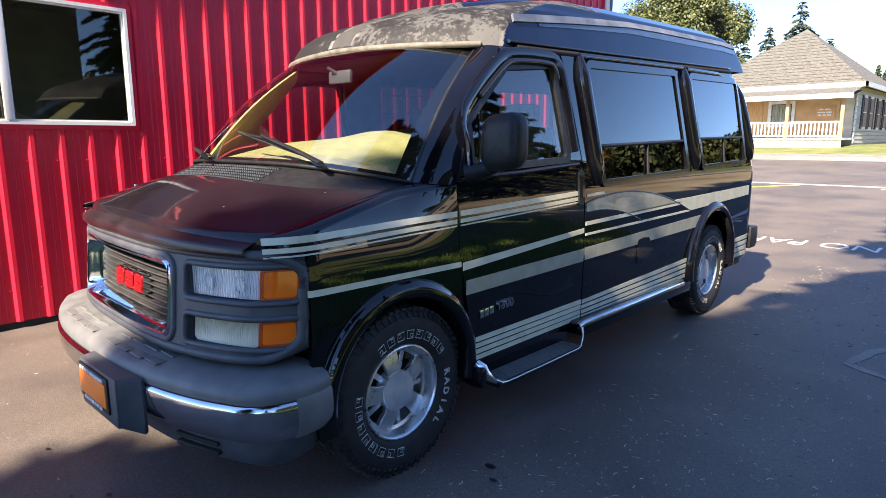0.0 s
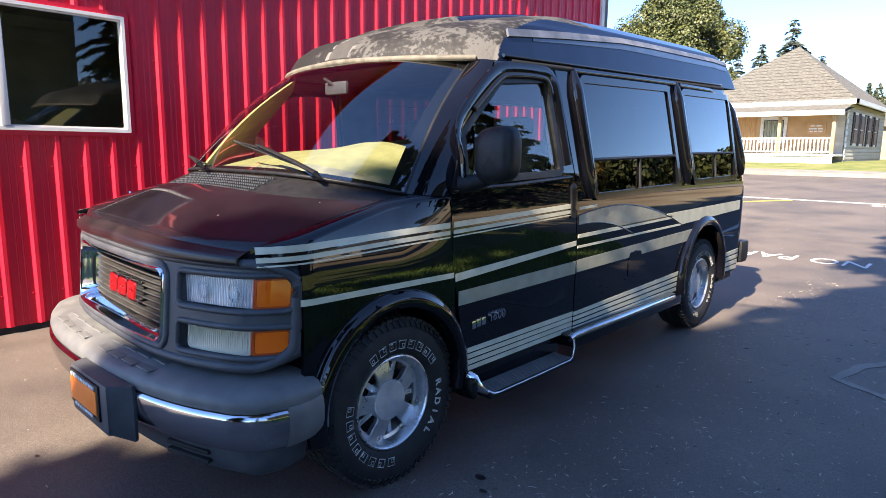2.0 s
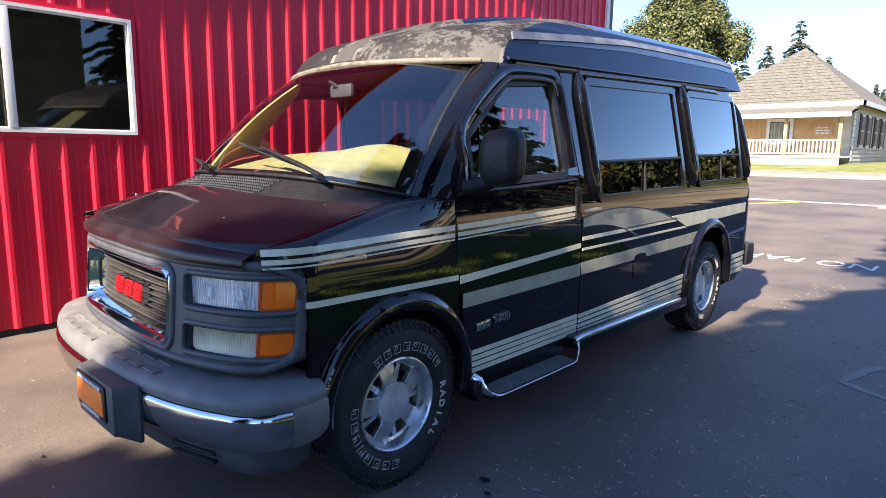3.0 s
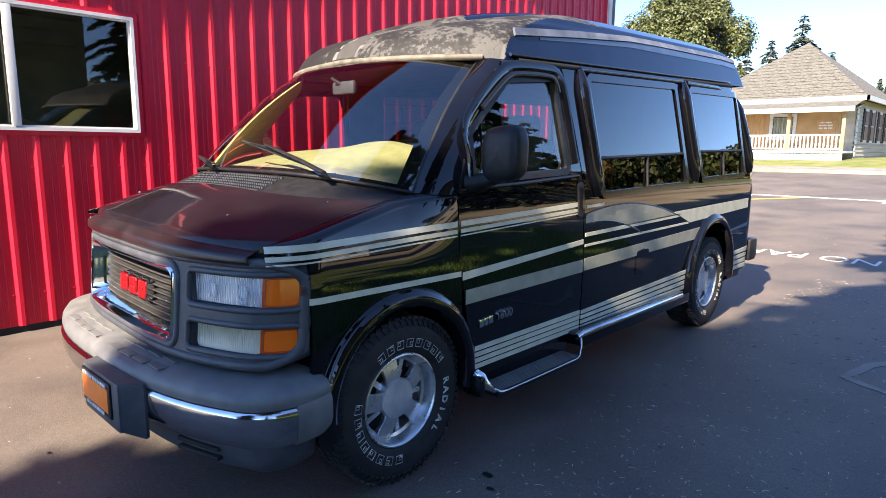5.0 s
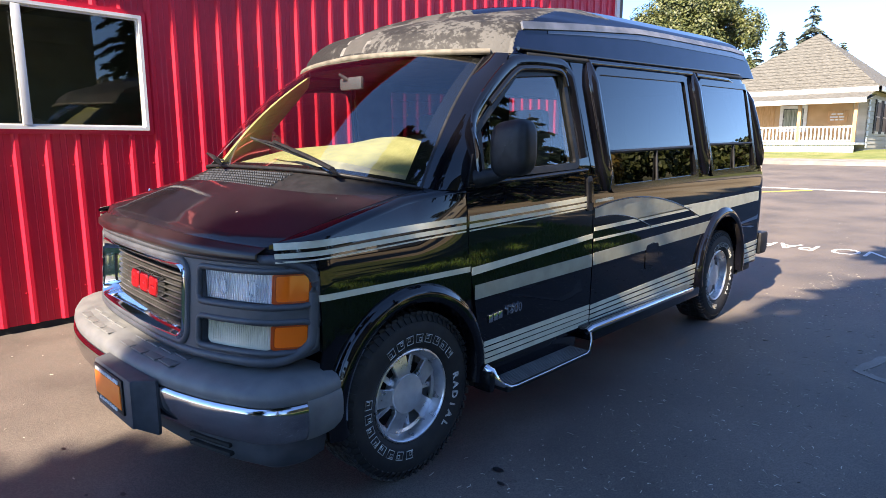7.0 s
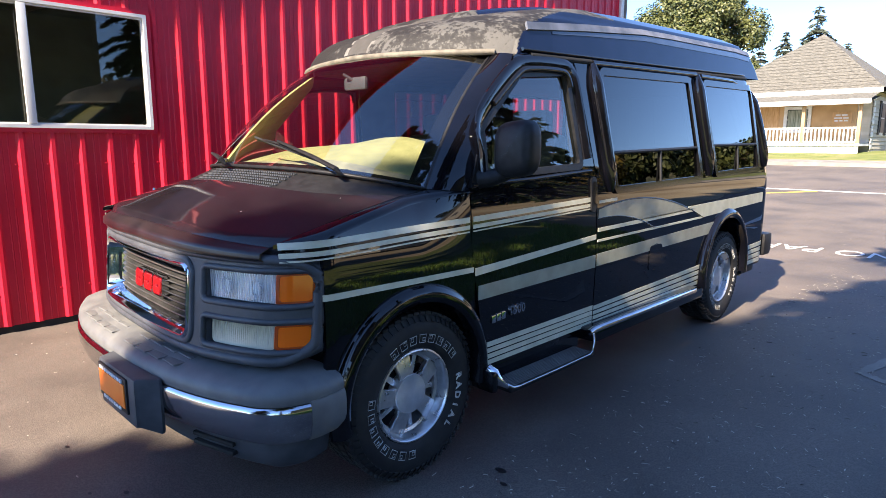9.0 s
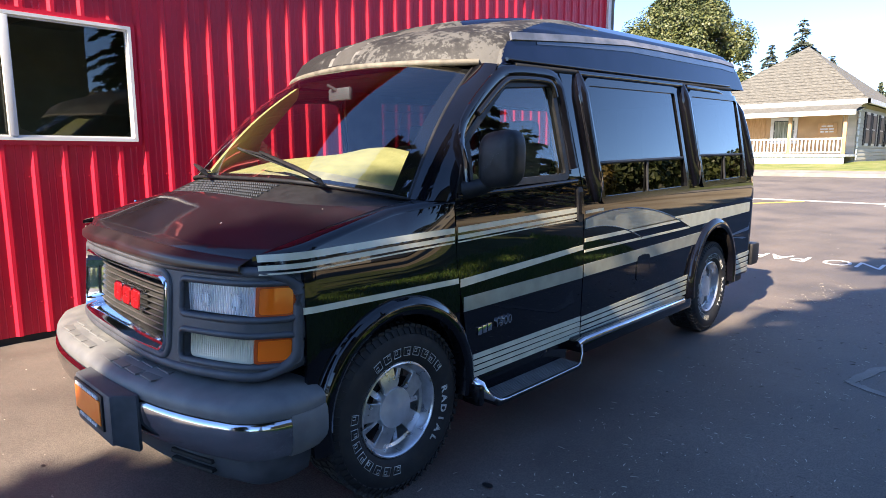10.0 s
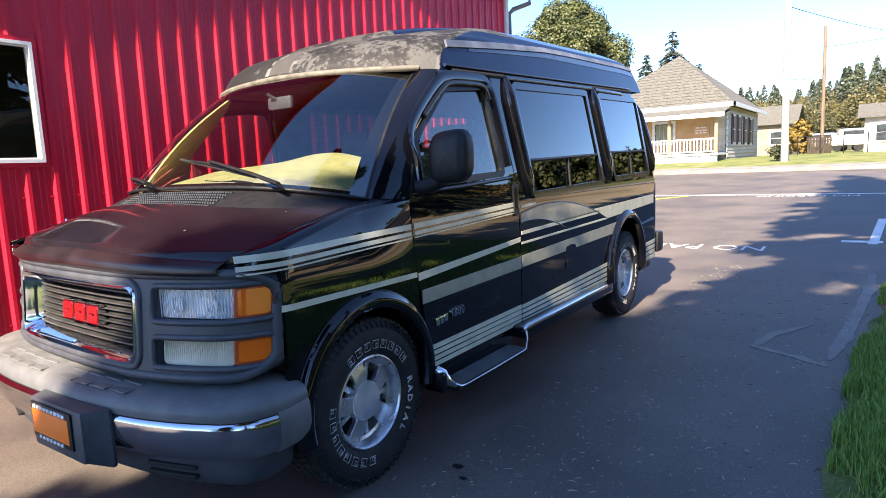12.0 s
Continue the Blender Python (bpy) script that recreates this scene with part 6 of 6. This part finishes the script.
def poly_part(name, faces_pts, mat, parent, label="", thick=0.0):
    bmx = bmesh.new()
    for pts in faces_pts:
        bmx.faces.new([bmx.verts.new(p) for p in pts])
    bmesh.ops.remove_doubles(bmx, verts=bmx.verts, dist=1e-4)
    bmesh.ops.recalc_face_normals(bmx, faces=bmx.faces)
    if thick:
        r = bmesh.ops.solidify(bmx, geom=bmx.faces[:], thickness=thick)
    return part(name, bmx, mat, parent, label, smooth=0)


HZ = 1.0
house = thing("cottage", "cream clapboard cottage with hip roof and railed porch", "house", (-6.4, 36, HZ))
X0, X1, Y0, Y1 = -9.9, -3.15, 31.0, 41.0
part("wall", box(((X0 + X1) / 2, (Y0 + Y1) / 2, HZ + 1.35), (X1 - X0, Y1 - Y0, 2.75)), SIDING, house)
for k in range(15):
    z = HZ + 0.1 + 0.18 * k
    part("clapboard", box((X1 + 0.012, (Y0 + Y1) / 2, z), (0.035, Y1 - Y0, 0.15), Matrix.Translation((X1, 0, z)) @ Matrix.Rotation(radians(-6), 4, "Y") @ Matrix.Translation((-X1, 0, -z))), SIDING, house)
part("porch_wall", box(((X0 + X1) / 2 - 0.2, Y0 - 0.03, HZ + 1.35), (X1 - X0 - 0.7, 0.06, 2.0)), PORCH_WALL, house)
peak = (-6.55, 36.0, 7.05)
ov = 0.45
e0 = 3.78
cs = [(X0 - ov, Y0 - ov, e0), (X1 + ov, Y0 - ov, e0), (X1 + ov, Y1 + ov, e0), (X0 - ov, Y1 + ov, e0)]
roof = poly_part("roof", [(cs[i], cs[(i + 1) % 4], peak) for i in range(4)] + [tuple(cs)], SHINGLE, house, "weathered brown-grey shingle hip roof")
for a, b2 in ((cs[0], cs[1]), (cs[1], cs[2])):
    m = [(a[i] + b2[i]) / 2 for i in range(3)]
    part("fascia_board", box((m[0], m[1], e0 - 0.06), (abs(a[0] - b2[0]) + 0.1 or 0.1, abs(a[1] - b2[1]) + 0.1, 0.2)), WHITE_PAINT, roof)
# shingle courses
for k in range(1, 17):
    u = k / 18
    z = e0 + (peak[2] - e0) * u
    yy = Y0 - ov + (36.0 - Y0 + ov) * u
    xa, xb = cs[0][0] + (peak[0] - cs[0][0]) * u, cs[1][0] + (peak[0] - cs[1][0]) * u
    part("shingle_course", box(((xa + xb) / 2, yy, z + 0.012), (xb - xa, 0.03, 0.002), None), SHINGLE, roof)
PF, PZ = 29.0, 1.45
part("porch_floor", box(((X0 + X1) / 2, (PF + Y0) / 2, PZ - 0.05), (X1 - X0 + 0.1, Y0 - PF + 0.1, 0.1)), WHITE_PAINT, house)
part("porch_skirt", box(((X0 + X1) / 2, PF + 0.05, (PZ + HZ) / 2 - 0.05), (X1 - X0, 0.06, PZ - HZ)), WHITE_PAINT, house)
poly_part("porch_roof", [((X0 - 0.3, PF - 0.35, 3.22), (X1 + 0.3, PF - 0.35, 3.22), (X1 + 0.3, Y0, 3.72), (X0 - 0.3, Y0, 3.72)), ((X0 - 0.3, PF - 0.35, 3.12), (X1 + 0.3, PF - 0.35, 3.12), (X1 + 0.3, Y0, 3.5), (X0 - 0.3, Y0, 3.5))], SHINGLE, house)
part("porch_beam", box(((X0 + X1) / 2, PF - 0.33, 3.17), (X1 - X0 + 0.7, 0.06, 0.2)), WHITE_PAINT, house)
for x in (X0 + 0.1, -7.6, -5.3, X1 - 0.05):
    part("porch_post", box((x, PF + 0.05, (PZ + 3.12) / 2), (0.13, 0.13, 3.12 - PZ), bevel=0.01), WOOD_POST, house)
rail = part("porch_rail", box(((X0 + X1) / 2, PF + 0.05, PZ + 0.66), (X1 - X0 - 0.1, 0.08, 0.07)), WHITE_PAINT, house, "white porch balustrade")
part("rail_foot", box(((X0 + X1) / 2, PF + 0.05, PZ + 0.08), (X1 - X0 - 0.1, 0.06, 0.06)), WHITE_PAINT, rail)
bal = box((0, 0, 0), (0.06, 0.04, 0.56))
bal_me = bpy.data.meshes.new("baluster")
bal.to_mesh(bal_me)
bal_me.materials.append(WHITE_PAINT)
for k in range(44):
    o = new("baluster", bal_me)
    o.parent = rail
    o.location = (X0 + 0.1 + 0.152 * k, PF + 0.05, PZ + 0.37)
SHUTTER = noisy(material("dark_shutter", (0.02, 0.02, 0.022), 0.7), [(0.015, 0.015, 0.017), (0.03, 0.028, 0.03)], 6)
CURTAIN = noisy(material("pale_curtain", (0.3, 0.32, 0.26), 0.9), [(0.12, 0.15, 0.11), (0.4, 0.42, 0.36)], 4, stretch=(6, 1, 0.3))


def cut_frame(x, y, z, w, h, t):
    """Four boards round an opening that faces -y."""
    bmx = bmesh.new()
    for dx, dz, sx2, sz2 in ((0, h / 2 - t / 2, w, t), (0, t / 2 - h / 2, w, t), (w / 2 - t / 2, 0, t, h - 2 * t), (t / 2 - w / 2, 0, t, h - 2 * t)):
        box_bm(bmx, (x + dx, y, z + dz), (sx2, 0.05, sz2))
    return bmx


def house_window(x, y, z, w, h, face, parent):
    """A sash window on a wall that faces -y ('s') or +x ('e')."""
    def at(a, b2, c2, sa, sb, sc):
        return ((x + a, y + b2, z + c2), (sa, sb, sc)) if face == "s" else ((x - b2, y + a, z + c2), (sb, sa, sc))
    w0 = part("window", box(*at(0, -0.03, 0, w + 0.2, 0.06, h + 0.2)), WHITE_PAINT, parent)
    part("pane", box(*at(0, -0.07, h / 4, w, 0.03, h / 2 - 0.05)), noisy(material("far_pane", (0.03, 0.04, 0.045), 0.35, Specular_IOR_Level=0.25), [(0.02, 0.025, 0.03), (0.05, 0.06, 0.065)], 3), w0)
    part("pane", box(*at(0, -0.07, -h / 4, w, 0.03, h / 2 - 0.05)), bpy.data.materials["far_pane"], w0)
    return w0
house_window(-6.05, Y0, 2.55, 0.95, 1.0, "s", house)
part("porch_door", box((-7.3, Y0 - 0.06, 2.45), (0.9, 0.06, 2.0)), WOOD_POST, house)
part("porch_sign", box((-4.25, Y0 - 0.08, 2.6), (0.75, 0.05, 0.5)), WOOD_POST, house, "brown wooden porch sign")
bm = bmesh.new()
for r, ws in ((0.11, (0.18, 0.22)), (-0.02, (0.3, 0.2)), (-0.14, (0.14, 0.12, 0.16))):
    x = -4.25 - sum(ws) / 2 - 0.02 * len(ws)
    for w in ws:
        box_bm(bm, (x + w / 2, Y0 - 0.11, 2.6 + r), (w, 0.02, 0.06))
        x += w + 0.05
part("sign_writing", bm, WHITE_PAINT, house, "pale unreadable sign lettering bars")
for y in (33.0, 34.5, 36.5, 38.3):
    house_window(X1, y, 2.6, 0.75, 1.35, "e", house)
for y in (33.0, 34.5, 36.5, 38.3):
    for d in (-0.58, 0.58):
        part("shutter", box((X1 + 0.05, y + d, 2.6), (0.05, 0.28, 1.5)), SHUTTER, house, "dark shutter")
for k in range(9):   # stepped white corner boards
    part("corner_block", box((X1 + 0.02, Y0 + (0.10 if k % 2 else 0.16), HZ + 0.3 + 0.27 * k), (0.09, 0.2 if k % 2 else 0.32, 0.2), bevel=0.01), WHITE_PAINT, house)
part("curtain", box((-6.05, Y0 - 0.085, 2.55), (0.8, 0.02, 0.85)), CURTAIN, house, "pale drawn curtain")
part("window_frame", cut_frame(-6.05, Y0 - 0.10, 2.55, 1.15, 1.2, 0.14), WHITE_PAINT, house)

def plain_house(name, x0, x1, y0, y1, z0, ze, zr, label, wallm, roofm):
    h = thing(name, label, "house", ((x0 + x1) / 2, (y0 + y1) / 2, z0))
    part("wall", box(((x0 + x1) / 2, (y0 + y1) / 2, (z0 + ze) / 2), (x1 - x0, y1 - y0, ze - z0)), wallm, h)
    ym, o = (y0 + y1) / 2, 0.35
    poly_part("roof", [((x0 - o, y0 - o, ze - 0.05), (x1 + o, y0 - o, ze - 0.05), (x1 + o, ym, zr), (x0 - o, ym, zr)), ((x0 - o, y1 + o, ze - 0.05), (x1 + o, y1 + o, ze - 0.05), (x1 + o, ym, zr), (x0 - o, ym, zr)), ((x0, y0, ze), (x0, y1, ze), (x0, ym, zr - 0.1)), ((x1, y0, ze), (x1, y1, ze), (x1, ym, zr - 0.1))], roofm, h)
    for k in range(3):
        house_window(x0 + (x1 - x0) * (k + 0.5) / 3, y0, z0 + (ze - z0) * 0.55, 0.8, 0.9, "s", h)
    return h


plain_house("bungalow", -7.5, -1.9, 48, 54, 1.1, 3.3, 4.75, "small tan bungalow with grey shingle roof", noisy(material("tan_wall", (0.34, 0.25, 0.16), 0.8), [(0.28, 0.2, 0.13), (0.38, 0.29, 0.2)], 2), SHINGLE)
plain_house("outbuilding", 2.35, 8.0, 40, 45, 1.1, 3.05, 3.9, "pale pink outbuilding with grey roof", noisy(material("pink_siding", (0.6, 0.5, 0.44), 0.7), [(0.55, 0.45, 0.4), (0.65, 0.55, 0.5)], 2), SHINGLE)
plain_house("brick_house", 5.0, 14.0, 62, 70, 1.1, 5.2, 7.0, "distant red-brown house with grey roof", noisy(material("brown_siding", (0.34, 0.16, 0.09), 0.8), [(0.3, 0.14, 0.08), (0.38, 0.19, 0.11)], 2), SHINGLE)

plain_house("neighbour_house", 26, 34, 20, 32, 0.9, 3.6, 5.4, "pale house across the lawn with a grey roof", SIDING, SHINGLE)
plain_house("neighbour_house", 30, 38, 2, 12, 0.0, 3.0, 4.6, "white house across the lawn with a grey roof", WHITE_PAINT, SHINGLE)

BROWN_SIDING = noisy(material("brown_boards", (0.13, 0.11, 0.06), 0.85), [(0.10, 0.085, 0.045), (0.17, 0.145, 0.085)], 2, stretch=(1, 1, 4))
shop = plain_house("sided_building", 13.0, 20.0, -5.0, 4.9, 0.0, 6.2, 8.2, "olive-brown sided building across the verge", BROWN_SIDING, SHINGLE)
for k in range(14):
    part("siding_board", box((12.985, -0.05, 0.35 + 0.42 * k), (0.05, 9.9, 0.36), bevel=0.012), BROWN_SIDING, shop)
for y in (-4.9, -1.6, 1.7, 4.8):
    part("corner_board", box((12.95, y, 3.1), (0.05, 0.16, 6.2)), BROWN_SIDING, shop)

# ---- poles and wires ----
def pole(name, x, y, h, r, mat, label, arms=()):
    z = lift(y) + 0.12
    p = thing(name, label, "utility pole", (x, y, z))
    tube("shaft", [(x, y, z - 0.1), (x, y, z + h * 0.5), (x, y, z + h)], [r, r * 0.9, r * 0.72], mat, p, sides=12)
    for a in arms:
        part("crossarm", box((x, y, z + a), (1.7, 0.1, 0.11)), mat, p)
        for dx in (-0.7, 0.7):
            tube("insulator", [(x + dx, y, z + a + 0.05), (x + dx, y, z + a + 0.2)], 0.05, CONCRETE, p, sides=8)
    return p


POLE_PALE = noisy(material("pale_pole", (0.6, 0.57, 0.52), 0.8), [(0.27, 0.24, 0.205), (0.38, 0.35, 0.31)], 4, stretch=(3, 3, 0.3))
POLE_WOOD = noisy(material("pole_wood", (0.3, 0.22, 0.15), 0.85), [(0.13, 0.09, 0.06), (0.2, 0.145, 0.10)], 4, stretch=(3, 3, 0.3))
pole("utility_pole", -0.2, 27.0, 10.5, 0.145, POLE_PALE, "sun-bleached pale utility pole on the verge")
pole("utility_pole", 0.0, 46.0, 8.1, 0.12, POLE_WOOD, "brown wooden utility pole in the distance")
pole("utility_pole", 5.3, 70.0, 7.0, 0.10, POLE_PALE, "thin far utility pole")
def wire(a, b, sag):
    pts = [Vector(a).lerp(Vector(b), k / 16) - Vector((0, 0, sag * 4 * (k / 16) * (1 - k / 16))) for k in range(17)]
    v, f = tube_data(pts, 0.014, 5)
    tagged(child("overhead_wire", mesh_from("overhead_wire", v, f, (CHASSIS,)), None), "thin black overhead wire", "wire")
wire((-0.2, 27, 7.05), (5.0, 62, 10.3), 0.2)
wire((0.0, 46, 7.9), (9.0, 50, 9.2), 0.2)
wire((-0.2, 27, 4.3), (0.0, 46, 6.6), 0.35)
wire((0.0, 46, 5.0), (9.0, 60, 6.2), 0.3)

# ---- fence, far vehicles, bushes, woods ----
fence = thing("wire_fence", "low grey wire fence round the lawn", "fence", (3, 36, 1.13))
for k in range(12):
    tube("post", [(-0.6 + 1.05 * k, 37.0, 1.1), (-0.6 + 1.05 * k, 37.0, 2.15)], 0.03, STEEL_DARK, fence, sides=6)
for z in (1.45, 1.8, 2.1):
    tube("rail", [(-0.6, 37.0, z), (10.95, 37.0, z)], 0.012, STEEL_DARK, fence, sides=5)


FENCE_WOOD = noisy(material("dark_fence_wood", (0.05, 0.035, 0.025), 0.85), [(0.03, 0.021, 0.015), (0.06, 0.043, 0.031)], 5, stretch=(3, 3, 0.5))
boards = thing("board_fence", "low dark brown board fence beyond the lawn", "fence", (0, 44, 1.1))
for k in range(9):
    part("board", box((-0.62 + 0.15 * k, 44.0, 1.62), (0.13, 0.03, 1.1), bevel=0.006), FENCE_WOOD, boards)
part("board_rail", box((0, 44.03, 1.95), (1.36, 0.04, 0.09)), FENCE_WOOD, boards)


def pickup(x, y, z, rz, mat, label, name="pickup_truck"):
    m = Matrix.Translation((x, y, z)) @ Matrix.Rotation(rz, 4, "Z")
    car = thing(name, label, "car", (x, y, z))
    bmx = box((0, 0, 0.74), (4.6, 1.8, 0.56), m, 0.12)
    box_bm(bmx, (0.25, 0, 1.28), (1.9, 1.6, 0.62), m, 0.22)
    part("body", bmx, mat, car)
    part("side_glass", box((0.25, 0, 1.32), (1.5, 1.64, 0.34), m, 0.1), bpy.data.materials["far_pane"], car)
    for dx in (-1.45, 1.45):
        for dy in (-0.82, 0.82):
            v, f = revolve_data([(-0.1, 0.0), (-0.1, 0.33), (0.1, 0.33), (0.1, 0.0)], 18)
            child("wheel", mesh_from("wheel", [m @ (Vector((dx, dy, 0.34)) + Vector((q[1], q[0], q[2]))) for q in v], f, (RUBBER,)), car)
    return car


WHITE_CAR = material("white_car_paint", (0.75, 0.75, 0.74), 0.3, Coat_Weight=1.0)
pickup(1.4, 50, 1.13, 0.2, WHITE_CAR, "white pickup parked beyond the lawn")
pickup(3.2, 58, 1.13, 0.1, WHITE_CAR, "white car parked in the distance", "parked_car")
pickup(-0.9, 60, 1.13, -0.2, WHITE_CAR, "white car parked in the distance", "parked_car")
broadleaf("golden_shrub", (-1.25, 46, 1.1), 2.3, 0.8, 31, leaves=2500, mat=LEAF_GOLD, label="small golden autumn tree", leaf=0.25, low=0.1)
broadleaf("bush", (-0.45, 27.6, 1.0), 0.7, 0.42, 33, leaves=1200, mat=NEEDLE, label="small dark bush by the pole", leaf=0.09, low=0.05)

rng = random.Random(9)
wv, wf, ov2, of2 = [], [], [], []
for i in range(900):
    if i % 3:
        x, y = -36 + 62 * rng.random(), 105 + 40 * rng.random()
    else:
        x, y = 48 + 20 * rng.random(), -60 + 150 * rng.random()
    hill = 3.0 + (y - 105) * 0.11 if i % 3 else 0.0
    h = (7.0 + 4.0 * rng.random()) * (0.85 + 0.2 * math.sin(x * 0.13))
    dec = rng.random() < 0.76
    vs, fs = (ov2, of2) if dec else (wv, wf)
    if dec:
        h *= 0.62
    n_l = 620
    for k in range(n_l):
        u = rng.random()
        a = rng.random() * 6.283
        r = (h * 0.36 * math.sin(math.pi * (0.15 + 0.8 * u)) if dec else h * 0.20 * (1 - u) ** 0.8 + 0.08) * (0.6 + 0.5 * rng.random())
        p = Vector((x + r * math.cos(a), y + r * math.sin(a), 1.0 + hill + h * (0.05 + 0.95 * u)))
        s = h * 0.023 * (0.6 + 0.8 * rng.random())
        d1 = Vector((rng.gauss(0, 1), rng.gauss(0, 1), rng.gauss(0, 0.7))).normalized() * s
        d2 = Vector((rng.gauss(0, 1), rng.gauss(0, 0.4), rng.gauss(0, 1))).normalized() * s
        k0 = len(vs)
        vs += [p - d1, p + d2, p + d1, p - d2]
        fs.append((k0, k0 + 1, k0 + 2, k0 + 3))
hill_v, hill_f = grid_data(lambda u, v: Vector((-70 + 140 * u, 101 + 60 * v, 0.6 + 9.5 * math.sin(math.pi * min(0.5, v * 0.9)) + 0.8 * noise.noise((u * 30, v * 9, 0)))), 70, 24)
tagged(child("hill", mesh_from("hill", hill_v, hill_f, (noisy(material("hill_scrub", (0.07, 0.07, 0.03), 0.95), [(0.03, 0.036, 0.016), (0.09, 0.08, 0.035)], 0.6, detail=9, bump=1.0, bump_scale=2, depth=0.6),), 60), None), "low scrub-covered hill behind the houses", "hill", kind="structure")
tagged(child("far_woods", mesh_from("far_woods", wv, wf, (NEEDLE_HAZE,), 0), None), "distant wooded hill of firs, paled for haze", "woods", kind="stuff")
tagged(child("far_thicket", mesh_from("far_thicket", ov2, of2, (leaf_material("thicket", (0.06, 0.06, 0.022), (0.155, 0.128, 0.046)),), 0), None), "distant brown-green broadleaf thicket", "woods", kind="stuff")
